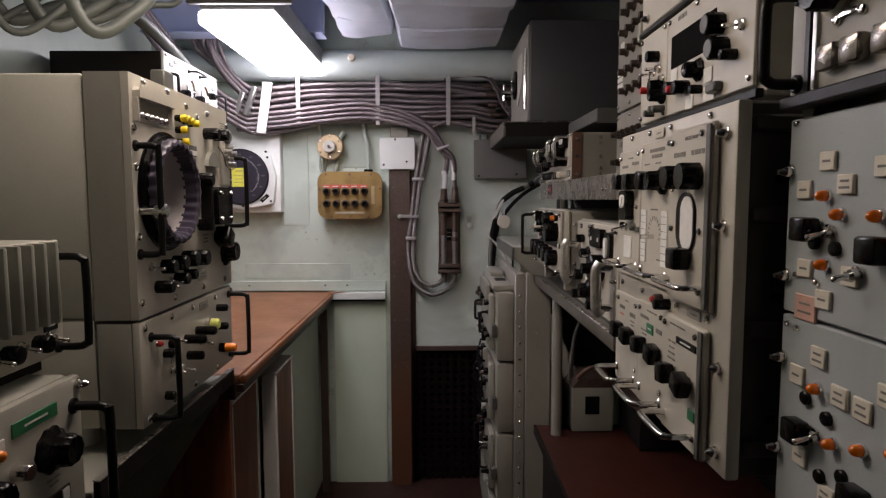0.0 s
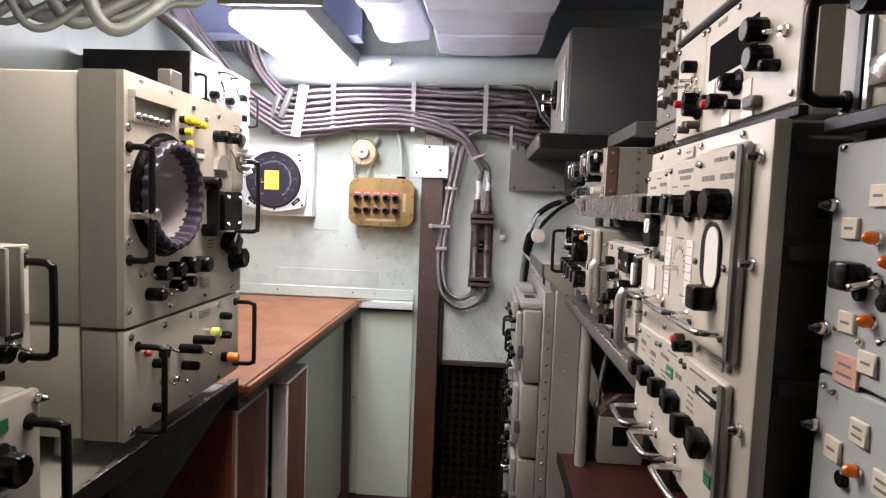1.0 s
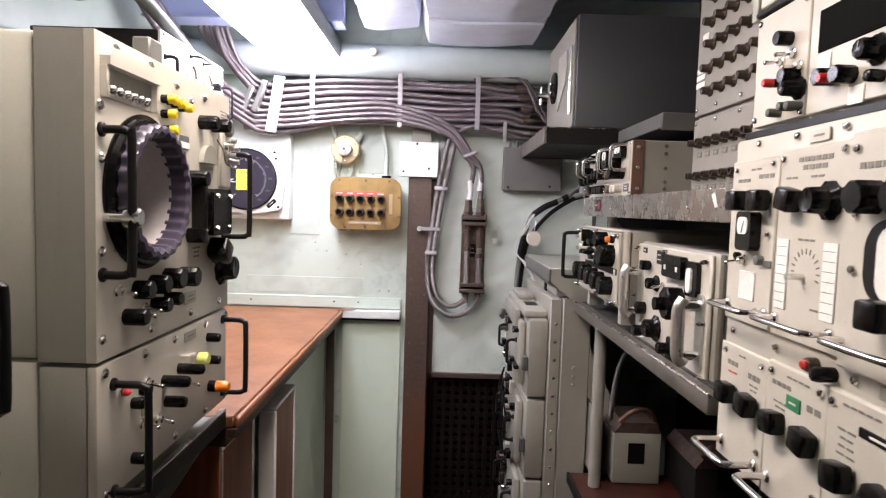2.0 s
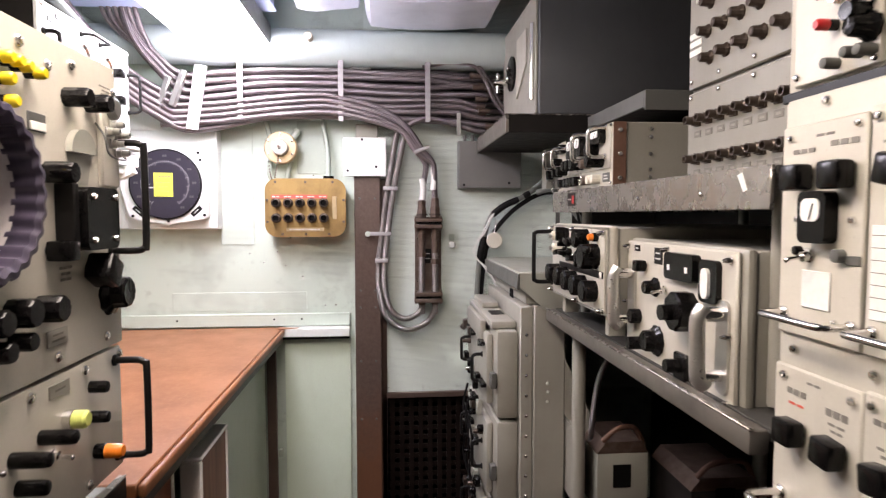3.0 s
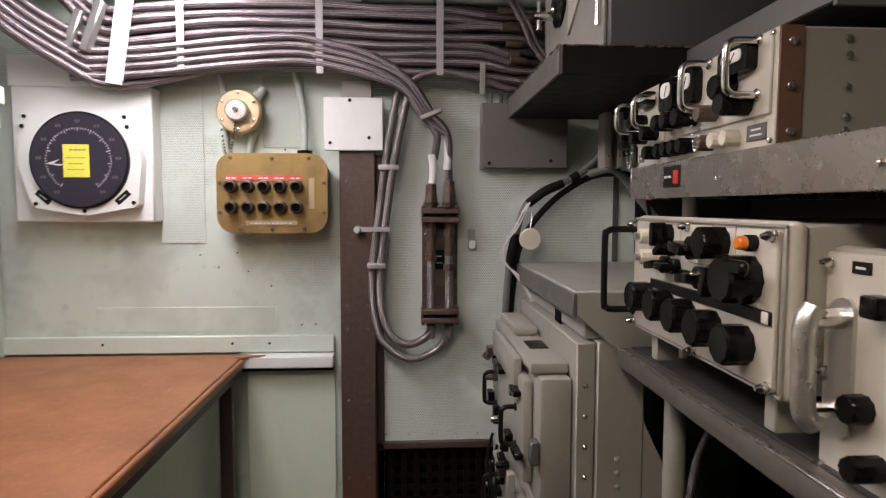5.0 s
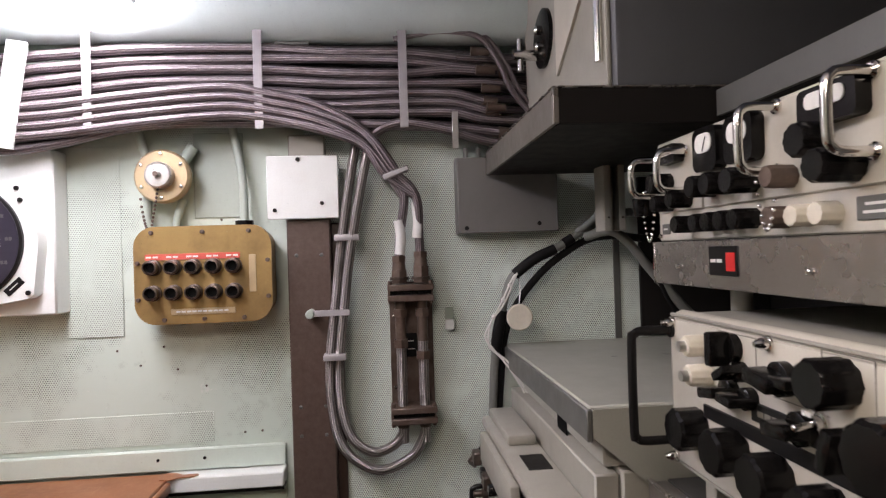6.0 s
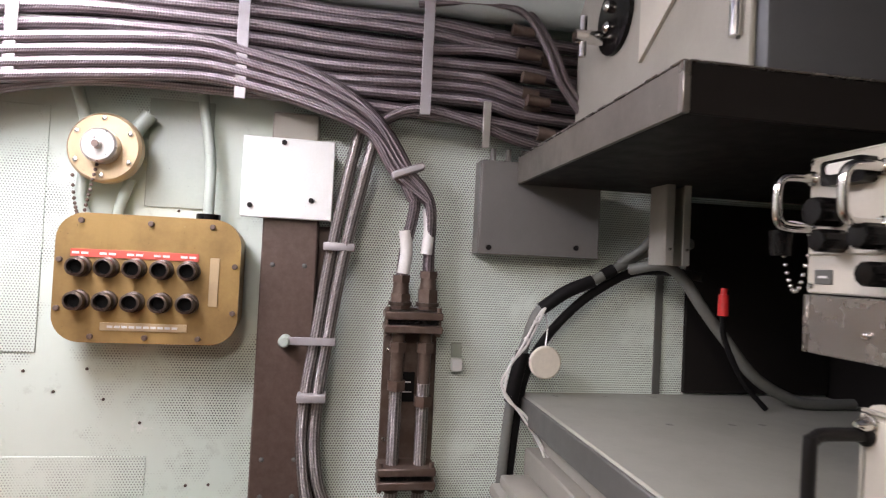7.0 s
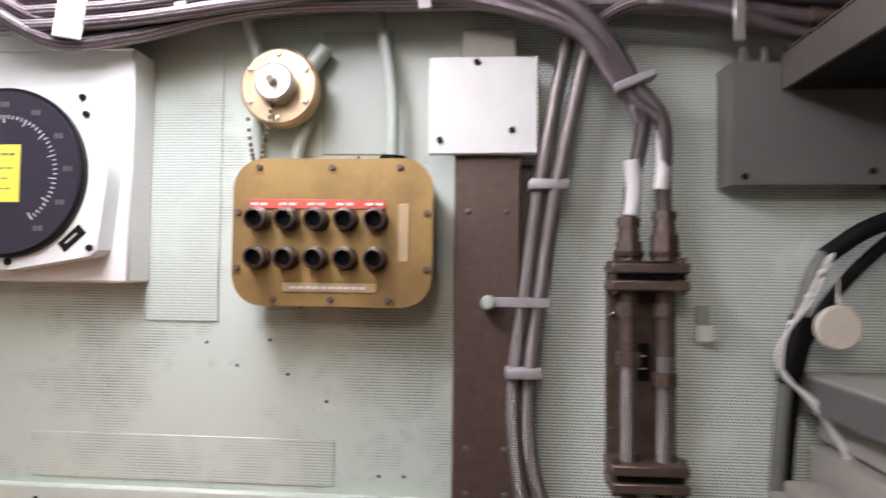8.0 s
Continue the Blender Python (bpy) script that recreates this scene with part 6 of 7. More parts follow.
def near_set():
    t = thing("transmitter_unit", wall_east(0.372, 0.750, 1.582), "cream radio unit with a black bar handle and large knobs", "radio set")
    W, H = 0.50, 0.20
    part("case", bx(B(), 0.0, W, 0.006, 0.42, 0, H, 0.005), CASE, t)
    p = part("front_panel", bx(B(), -0.004, W, -0.006, 0.0055, 0.004, H, 0.003), CREAM_B, t)
    grip(p, 0.012, 0.018, 0.100, 0.040, 0.0065, y=-0.006, label="black bar handle")
    for x, z, r in ((0.080, 0.100, 0.018), (0.145, 0.100, 0.020), (0.23, 0.10, 0.020)):
        knob(p, x, z, r, 0.034, -0.006)
    part("knob_skirt", lathe(B(), [(0.024, -0.006), (0.024, -0.012), (0.020, -0.014)], 0.080, 0.100, 28), IVORY, p, "ivory knob skirt")
    part("strip", bx(B(), 0.028, 0.040, -0.010, -0.005, 0.0, 0.19, 0.002), BLACKPAINT, p)
    part("strip", bx(B(), 0.042, 0.052, -0.010, -0.005, 0.0, 0.19, 0.002), ALU, p)
    for x in (0.066, 0.104, 0.150):
        part("terminal_block", bx(B(), x, x + 0.030, -0.022, -0.005, 0.020, 0.048, 0.005, 2), STEEL, p, "bright metal block")
        screw(p, x + 0.015, 0.072, 0.006, -0.006)
    part("link", bx(B(), 0.085, 0.115, -0.010, -0.005, 0.072, 0.078, 0.001), CHROME, p)
    tag(p, 0.10, 0.17, 0.10, 0.03, GREENLABEL, 1, INK_W, y=-0.006)
    part("bottom_rail", bx(B(), 0.0, W, -0.02, 0.006, -0.012, 0.003, 0.002), BLACKPAINT, t)
    jewel(p, 0.05, 0.10, 0.006, -0.006, RED, "small red lamp")
    part("foot", cy(B(), (0.02, 0.004, -0.012), (0.02, 0.05, -0.012), 0.012, n=12), CREAM_B, t)
    part("support", bx(B(), 0.02, W - 0.02, 0.05, 0.40, -0.023, 0.0, 0.002), CASE, t)


near_set()

# ---- middle shelf with its sets ----
t = thing("instrument_shelf", pose(0, 0, 0), "steel shelf with a scuffed metal front lip", "shelf")
part("plate", bx(B(), 0.356, 0.95, 1.322, 2.385, 1.508, 1.522, 0.001), GREY, t)
lip = part("lip", bx(B(), 0.349, 0.3555, 1.322, 2.385, 1.462, 1.523, 0.0015), STEEL, t, "scuffed steel lip")
part("end_lip", bx(B(), 0.349, 0.95, 2.3855, 2.392, 1.462, 1.523, 0.001), STEEL, t)
g = tag(lip, 0, 0, 0.062, 0.036, BLACKPAINT, 0, y=0, thick=0.0015, label="black maker's plate with a red square")
g.matrix_basis = wall_east(0.349, 2.20, 1.497)
part("red_square", bx(B(), 0.008, 0.026, -0.0022, -0.0013, -0.012, 0.010), RED, g)
bars(g, -0.012, 0.0, 0.028, 1, 0, 0.004, INK_W, -0.0015)
part("scuff", prism(B(), [(0, 0), (0.012, 0.004), (0.026, -0.022), (0.016, -0.024)], -0.0006, 0.0), WHITE, lip, "chipped pale scuff").matrix_basis = wall_east(0.3488, 1.40, 1.512)
for y in (1.5, 1.75, 2.05, 2.31):
    screw(lip, 0, 0, 0.004).matrix_basis = wall_east(0.349, y, 1.488)
for y in (2.28, 1.40):
    part("leg", cy(B(), (0.42, y, 1.17), (0.42, y, 1.508), 0.014, n=14), CREAM_B, t)
part("leg", cy(B(), (0.90, 2.28, 1.17), (0.90, 2.28, 1.508), 0.014, n=14), CREAM_B, t)
part("leg", cy(B(), (0.90, 1.40, 1.17), (0.90, 1.40, 1.508), 0.014, n=14), CREAM_B, t)


def upper_set():
    t = thing("meter_set", wall_east(0.378, 2.415, 1.524), "cream instrument with four meters, chrome handles and a brown strap", "radio set")
    W, H = 0.46, 0.150
    part("case", bx(B(), 0, W, 0.006, 0.48, 0.004, H, 0.003), PATCH, t)
    p = part("front_panel", bx(B(), 0, W, -0.006, 0.0055, 0, H, 0.002), CREAM, t)
    s1 = part("sub_panel", bx(B(), 0.006, 0.135, -0.010, -0.0055, 0.042, H - 0.004, 0.0015), CREAM, p)
    s2 = part("sub_panel", bx(B(), 0.140, 0.452, -0.010, -0.0055, 0.042, H - 0.004, 0.0015), CREAM, p)
    y = -0.010
    meter(s2, 0.172, 0.115, 0.056, 0.056, y)
    meter(s2, 0.245, 0.115, 0.056, 0.056, y)
    meter(s2, 0.385, 0.122, 0.075, 0.036, y)
    meter(s1, 0.065, 0.125, 0.055, 0.026, y)
    for x, w in ((0.012, 0.055), (0.10, 0.055), (0.295, 0.07), (0.425, 0.07)):
        grip(p, x, 0.070, w, 0.045, 0.005, CHROME, False, y, "chrome handle")
    for pp, x, z, r, d in ((s1, 0.045, 0.085, 0.015, 0.032), (s1, 0.10, 0.058, 0.013, 0.03), (s1, 0.05, 0.055, 0.012, 0.03), (s2, 0.165, 0.068, 0.014, 0.034), (s2, 0.20, 0.068, 0.014, 0.034), (s2, 0.25, 0.066, 0.015, 0.036), (s2, 0.36, 0.092, 0.017, 0.030), (s2, 0.40, 0.062, 0.016, 0.042)):
        knob(pp, x, z, r, d, y)
    for x in (0.105, 0.155, 0.185, 0.215, 0.245):
        knob(p, x, 0.022, 0.012, 0.030, -0.006)
    knob(s2, 0.315, 0.062, 0.012, 0.03, y, RUST)
    knob(p, 0.335, 0.02, 0.0115, 0.022, -0.006, IVORY)
    knob(p, 0.370, 0.02, 0.0115, 0.022, -0.006, IVORY)
    knob(p, 0.30, 0.02, 0.012, 0.024, -0.006, RUST)
    tag(p, 0.42, 0.022, 0.045, 0.022, GREY, 2, INK_W, y=-0.006)
    tag(p, 0.025, 0.018, 0.024, 0.016, GREY, 1, INK_W, y=-0.006)
    part("strap", bx(B(), W + 0.0005, W + 0.004, -0.006, 0.026, 0.0, H, 0.001), LEATHER, t, "brown side strip")
    cap = part("dust_cap", cy(B(), (-0.012, -0.030, 0.040), (-0.012, -0.030, 0.068), 0.011, 0.013, 14), BLACK, t, "black dust cap hanging on a chain")
    part("cap_hook", tube(B(), [(-0.012, -0.030, 0.068), (-0.008, -0.024, 0.078), (0.004, -0.012, 0.074), (0.010, -0.006, 0.066)], 0.002, 6), CHROME, cap)
    for k in range(14):
        u = k / 13
        piece("chain_link", ("mlink",), lambda bm: ball(bm, (0, 0, 0), 0.0022, n=8), CHROME, t, (-0.012 + 0.040 * u, -0.026, 0.040 - 0.045 * math.sin(math.pi * u) + 0.012 * u))
    for k in range(12):
        u = k / 11
        piece("chain_link", ("mlink",), None, CHROME, t, (0.300 + 0.030 * u, -0.040, 0.058 - 0.040 * math.sin(math.pi * u) - 0.022 * u))
    for z in (0.018, 0.075, 0.13):
        o = screw(t, 0, 0, 0.0065)
        o.matrix_basis = pose(W + 0.004, 0.010, z, 0, 0, 90)
    for z in (0.02, 0.038, 0.075, 0.115, 0.135):
        o = screw(t, 0, 0, 0.0055)
        o.matrix_basis = pose(W, 0.085, z, 0, 0, 90)
    for x, z in ((0.008, 0.143), (0.137, 0.143), (0.452, 0.143), (0.008, 0.008), (0.452, 0.008)):
        screw(p, x, z, 0.004, -0.006)


upper_set()


def knob_set():
    t = thing("oscillator_set", wall_east(0.320, 2.292, 1.226), "cream oscillator with rows of large black knobs and an orange cap", "radio set")
    W, H = 0.448, 0.205
    part("case", bx(B(), 0.004, W - 0.004, 0.030, 0.50, 0.006, H - 0.004, 0.008, 2), CREAM_B, t)
    part("bezel", bx(B(), 0, W, 0.006, 0.0295, 0, H, 0.010, 3), CREAM, t)
    p = part("front_panel", bx(B(), 0.012, W - 0.012, -0.002, 0.0055, 0.010, H - 0.010, 0.004, 2), CREAM, t)
    y = -0.002
    grip(p, 0.015, 0.035, 0.145, 0.055, 0.006, y=y, label="black bar handle")
    for x0, x1, z0, z1 in ((0.004, W - 0.004, H - 0.0075, H - 0.0035), (0.004, W - 0.004, 0.0035, 0.0075), (0.0035, 0.0075, 0.008, H - 0.008), (W - 0.0075, W - 0.0035, 0.008, H - 0.008)):
        part("rim_bead", bx(B(), x0, x1, 0.002, 0.0065, z0, z1, 0.001), CREAM_B, t, "raised rim bead")
    part("black_strip", bx(B(), 0.095, 0.432, y - 0.003, y + 0.001, 0.086, 0.102, 0.001), BLACKPAINT, p, "black scale strip")
    part("scale_window", bx(B(), 0.190, 0.285, y - 0.0025, y + 0.001, 0.108, 0.128, 0.001), BLACKPAINT, p, "dark scale window")
    bars(p, 0.237, 0.118, 0.07, 1, 0, 0.006, INK, y - 0.0025)
    tag(p, 0.424, 0.094, 0.012, 0.014, PAPER, 0, y=y - 0.003)
    for x, z in ((0.080, 0.068), (0.160, 0.066), (0.230, 0.062), (0.302, 0.058), (0.378, 0.053)):
        knob(p, x, z, 0.0245, 0.034, y)
    for x, z, r, d, turn in ((0.160, 0.178, 0.016, 0.032, 0), (0.175, 0.155, 0.011, 0.030, 60), (0.245, 0.162, 0.017, 0.034, 100), (0.272, 0.165, 0.011, 0.030, 90), (0.155, 0.130, 0.014, 0.034, 80), (0.190, 0.130, 0.012, 0.034, 95), (0.270, 0.122, 0.016, 0.034, 85), (0.335, 0.124, 0.016, 0.036, 15)):
        knob(p, x, z, r, d, y, style="bar", turn=turn)
    knob(p, 0.318, 0.174, 0.021, 0.034, y)
    bars(p, 0.318, 0.150, 0.012, 1, 0, 0.004, INK_W, y - 0.034)
    knob(p, 0.385, 0.134, 0.029, 0.040, y)
    part("crank", bx(B(), 0.385, 0.434, y - 0.040, y - 0.028, 0.142, 0.160, 0.004), BLACK, p)
    for x, z in ((0.100, 0.172), (0.104, 0.138)):
        knob(p, x, z, 0.0125, 0.026, y, IVORY)
        part("ferrule", cy(B(), (x, y - 0.024, z), (x, y - 0.034, z), 0.0065, n=12), ALU, p)
    for x0, x1, z in ((0.128, 0.198, 0.193), (0.292, 0.350, 0.197), (0.225, 0.300, 0.140)):
        part("engraved_line", bx(B(), x0, x1, y - 0.0004, y + 0.0005, z, z + 0.001), INK, p)
    for x, z0, z1 in ((0.198, 0.13, 0.193), (0.292, 0.12, 0.197), (0.350, 0.12, 0.197)):
        part("engraved_line", bx(B(), x, x + 0.001, y - 0.0004, y + 0.0005, z0, z1), INK, p)
    toggle(p, 0.292, 0.135, 10, y)
    k = knob(p, 0.392, 0.178, 0.010, 0.012, y)
    piece("cap", ("orangecap2",), lambda bm: lathe(bm, [(0.0085, -0.010), (0.0085, -0.020), (0.006, -0.023)], n=14), ORANGE, k, (0, 0, 0), "orange cap")
    bars(p, 0.40, 0.115, 0.022, 2, 0.009, 0.005, INK_W, y)
    for x, z in ((0.02, 0.19), (0.22, 0.192), (0.43, 0.188), (0.02, 0.015), (0.25, 0.014), (0.43, 0.014)):
        bolt(p, x, z, 0.006, y)
    for x in (0.06, 0.40):
        part("foot", bx(B(), x - 0.012, x + 0.012, 0.02, 0.06, -0.047, 0.001, 0.002), CREAM_B, t)


knob_set()


def big_dial_set():
    t = thing("tuning_set", wall_east(0.370, 1.85, 1.147), "cream tuning set with cast silver handles and a large knob", "radio set")
    W, H = 0.440, 0.258
    part("case", bx(B(), 0.004, W - 0.004, 0.024, 0.50, 0.004, H - 0.004, 0.006, 2), CREAM_B, t)
    part("bezel", bx(B(), 0, W, 0.006, 0.0235, 0, H, 0.008, 2), CREAM_B, t)
    p = part("front_panel", bx(B(), 0.006, W - 0.014, -0.003, 0.0055, 0.006, H - 0.006, 0.003), CREAM, t)
    y = -0.003
    for x, z in ((0.040, 0.085), (0.395, 0.055)):
        pts = [(x, y - 0.030, z - 0.016), (x, y - 0.042, z + 0.0), (x, y - 0.044, z + 0.05), (x, y - 0.044, z + 0.09), (x, y - 0.034, z + 0.110)]
        h = part("handle", tube(B(), pts, 0.0125, 12), SILVER, p, "cast silver handle")
        part("handle_post", cy(B(), (x, y, z), (x, y - 0.040, z), 0.009, n=14), CHROME, h)
        part("handle_post", cy(B(), (x, y, z + 0.098), (x, y - 0.040, z + 0.098), 0.0115, n=14), CHROME, h)
        part("handle_plate", prism(B(), rounded(x - 0.017, x + 0.017, z - 0.030, z + 0.120, 0.014, 4), y - 0.005, y + 0.001), ALU, h, "aluminium handle plate")
    knob(p, 0.098, 0.204, 0.012, 0.024, y, style="block")
    knob(p, 0.150, 0.166, 0.014, 0.026, y, style="skirt")
    toggle(p, 0.192, 0.166, 10, y)
    knob(p, 0.072, 0.096, 0.015, 0.022, y)
    knob(p, 0.285, 0.140, 0.034, 0.034, y)
    part("knob_boss", cy(B(), (0.280, y - 0.034, 0.138), (0.280, y - 0.052, 0.138), 0.014, n=14), BLACK, p)
    knob(p, 0.095, 0.044, 0.013, 0.034, y)
    knob(p, 0.160, 0.062, 0.022, 0.030, y, style="skirt")
    part("block", bx(B(), 0.245, 0.290, y - 0.010, y + 0.001, 0.014, 0.062, 0.003), BLACK, p, "black socket block")
    knob(p, 0.268, 0.040, 0.012, 0.026, y - 0.010)
    tag(p, 0.060, 0.238, 0.026, 0.013, BLACKPAINT, 1, INK_W, y=y)
    tag(p, 0.160, 0.228, 0.034, 0.032, BLACKPAINT, 2, INK_W, y=y)
    d = part("display", prism(B(), rounded(0.215, 0.320, 0.192, 0.240, 0.008, 3), y - 0.016, y + 0.001), BLACK, p, "black display block")
    for x in (0.235, 0.300):
        part("display_screw", bx(B(), x - 0.004, x + 0.004, y - 0.0175, y - 0.0155, 0.208, 0.218), PAPER, d)
    part("lamp_block", prism(B(), rounded(0.330, 0.385, 0.165, 0.235, 0.010, 3), y - 0.010, y + 0.001), BLACK, p)
    part("lamp_lens", prism(B(), rounded(0.345, 0.367, 0.172, 0.222, 0.011, 6), y - 0.015, y - 0.009), PAPER, p, "white oval lens")
    for x, z in ((0.016, 0.240), (0.412, 0.238), (0.016, 0.014), (0.412, 0.014), (0.20, 0.242), (0.016, 0.12), (0.412, 0.12)):
        bolt(p, x, z, 0.005, y)


big_dial_set()

# ---- lower east side ----
t = thing("set_table", pose(0, 0, 0), "long steel table with an angle-iron front edge and a tubular leg", "table")
part("plate", bx(B(), 0.36, 0.95, 1.322, 2.39, 1.146, 1.164, 0.001), RACKSIDE, t)
part("front_angle", bx(B(), 0.328, 0.3595, 1.322, 2.39, 1.128, 1.163, 0.005, 2), TABLE_EDGE, t, "worn grey angle-iron edge")
part("worn_edge", bx(B(), 0.327, 0.335, 1.322, 2.39, 1.1632, 1.1665, 0.001), STEEL, t, "edge worn to bare steel")
part("leg", cy(B(), (0.395, 2.26, 0.565), (0.395, 2.26, 1.146), 0.020, n=18), CREAM_B, t, "pale tubular leg")
part("leg", cy(B(), (0.92, 2.20, 0.0), (0.92, 2.20, 1.16), 0.02, n=14), CREAM_B, t)
part("leg", cy(B(), (0.92, 1.40, 0.0), (0.92, 1.40, 1.16), 0.02, n=14), CREAM_B, t)
t = thing("low_bench", pose(0, 0, 0), "low bench with a red-brown linoleum top", "bench")
part("top", bx(B(), 0.335, 0.97, 0.85, 2.36, 0.54, 0.564, 0.003), LINO_SHADE, t)
part("edging", bx(B(), 0.325, 0.3345, 0.85, 2.36, 0.53, 0.566, 0.002), DARKGREY, t, "dark metal edging")
part("carcass", bx(B(), 0.36, 0.96, 0.87, 2.34, 0.0, 0.538, 0.002), DARKGREY, t)

t = thing("sloped_console", pose(0, 0, 0), "grey console top with screws along its lid", "console")
part("lid", bx(B(), 0.245, 0.97, 2.405, 3.055, 1.262, 1.276, 0.003), CASE, t)
part("lip", bx(B(), 0.240, 0.2495, 2.40, 3.055, 1.222, 1.272, 0.002), GREY, t)
part("near_face", prism(B(), [(0.250, 1.272), (0.250, 1.228), (0.394, 1.101), (0.60, 0.99), (0.97, 0.99), (0.97, 1.272)], 2.400, 2.4045), CASE, t, "sheet end with a sloping lower edge")
part("body", bx(B(), 0.275, 0.96, 2.43, 3.05, 1.172, 1.261, 0.003), CREAM_B, t)
part("slot", bx(B(), 0.2735, 0.2755, 2.62, 2.68, 1.165, 1.195), HOLLOW, t)
for x, y in ((0.31, 3.02), (0.42, 3.02), (0.53, 3.02), (0.44, 2.80), (0.56, 2.80), (0.62, 2.80)):
    o = knob(t, 0, 0, 0.008, 0.016, material=GREY, style="cap")
    o.matrix_basis = pose(x, y, 1.276, 90, 0, 0)


def latch_cabinet():
    t = thing("latched_cabinet", pose(0, 0, 0), "grey-cream cabinet with stacked drawers, black handles and riveted frame", "cabinet")
    part("frame_strip", bx(B(), 0.256, 0.296, 2.42, 3.04, 0.0, 1.165, 0.003), CREAM_B, t, "riveted edge strip")
    part("frame", bx(B(), 0.298, 0.40, 2.415, 3.04, 0.0, 1.17, 0.004), CREAM_B, t)
    for i in range(16):
        o = piece("rivet", ("rivetb",), lambda bm: lathe(bm, [(0.006, 0), (0.006, -0.002), (0.003, -0.005)], n=8), CHROME, t, pose(0.276, 2.42, 0.10 + i * 0.065))
    for z in (0.92, 0.89, 0.86):
        piece("rivet", ("rivetc",), lambda bm: lathe(bm, [(0.007, 0), (0.007, -0.002), (0.004, -0.004)], n=10), CASE, t, pose(0.345, 2.415, z))
    rows = ((0.80, 1.085), (0.50, 0.79), (0.20, 0.49))
    for k, (z0, z1) in enumerate(rows):
        d = part("drawer", bx(B(), 0.185, 0.255, 2.44, 3.0, z0, z1, 0.010, 2), CREAM_B, t, "moulded drawer front")
        part("drawer_face", bx(B(), 0.160, 0.1845, 2.50, 2.95, z0 + 0.03, z1 - 0.02, 0.010, 2), CREAM_B, d)
        for y in (2.58, 2.88):
            o = grip(d, 0, 0, 0.09, 0.035, 0.006, label="black bar handle")
            o.matrix_basis = wall_east(0.160, y, z0 + 0.09)
        for y in (2.52, 2.70, 2.80):
            b = knob(d, 0, 0, 0.012, 0.022)
            b.matrix_basis = wall_east(0.162, y + 0.04, z1 - 0.06)
        for y in (2.445, 2.97):
            part("latch", bx(B(), 0.165, 0.185, y - 0.01, y + 0.02, z0 + 0.10, z0 + 0.15, 0.003), GREY, d, "grey latch")
    random.seed(12)
    for k in range(26):
        y, z = 2.50 + 0.47 * random.random(), 0.24 + 0.80 * random.random()
        w, h = random.choice(((0.012, 0.05), (0.03, 0.014), (0.02, 0.03)))
        part("catch", bx(B(), 0.140, 0.1595, y - w, y + w, z - h / 2, z + h / 2, 0.003), random.choice((BLACK, BLACK, DARKMETAL, CASE)), t, "small dark catch")
    for k in range(9):
        y, z = 2.52 + 0.05 * k, 0.30 + 0.75 * ((k * 5) % 9) / 9
        st = part("stud", lathe(B(), [(0.011, 0), (0.011, -0.012), (0.008, -0.014), (0.008, -0.030), (0.006, -0.033)], 0, 0, 12), (BLACK, DARKMETAL, CHROME)[k % 3], t, "protruding stud")
        st.matrix_basis = wall_east(0.160, y, z)
    for k in range(3):
        y = 2.74 + 0.09 * k
        part("lead", tube(B(), [(0.158, y, 0.42), (0.140, y + 0.02, 0.50), (0.146, y - 0.02, 0.62), (0.138, y + 0.01, 0.70), (0.158, y + 0.02, 0.78)], 0.0045, 8), RUBBER, t, "black lead")
    top = part("cap", bx(B(), 0.170, 0.255, 2.47, 2.99, 1.086, 1.112, 0.008, 2), CREAM_B, t, "moulded top cap")
    part("cap_slot", bx(B(), 0.195, 0.240, 2.60, 2.68, 1.1115, 1.114), BLACKPAINT, top)
    part("cap_step", bx(B(), 0.185, 0.245, 2.74, 2.97, 1.1122, 1.134, 0.006, 2), CREAM_B, top)
    part("cap_rib", bx(B(), 0.150, 0.1695, 2.56, 2.90, 1.03, 1.10, 0.006, 2), CREAM_B, top)
    bm = prism(B(), [(0.40, 1.0), (0.40, 0.82), (0.52, 0.62), (0.52, 0.74)], 2.42, 2.43)
    part("brace", bm, CREAM_B, t, "sloping brace")
    part("foot", bx(B(), 0.16, 0.40, 2.43, 3.04, 0.0, 0.195, 0.004), CASE, t)


latch_cabinet()

# boxes under the table
def low_box(x0, x1, y0, y1, z0, z1, m, label):
    t = thing("equipment_box", pose(0, 0, 0), label, "equipment box", group="boxes under the table")
    part("body", bx(B(), x0, x1, y0, y1, z0, z1, 0.006, 2), m, t)
    part("port", bx(B(), (x0 + x1) / 2 - 0.03, (x0 + x1) / 2 + 0.025, y0 - 0.003, y0 + 0.001, z0 + 0.07, z0 + 0.14, 0.001), HOLLOW, t, "dark square port")
    part("strap", tube(B(), [(x0 + 0.02, y0 + 0.01, z1 + 0.036), (x0 + 0.06, y0 + 0.0, z1 + 0.075), (x1 - 0.04, y0 + 0.02, z1 + 0.07), (x1 - 0.01, y0 + 0.02, z1 + 0.02)], 0.008, 8), LEATHER, t, "tan carrying strap")
    part("lid", prism(B(), [(x0, z1), (x0 + 0.03, z1 + 0.035), (x1 - 0.02, z1 + 0.035), (x1, z1)], y0 + 0.002, y1), RUST, t)


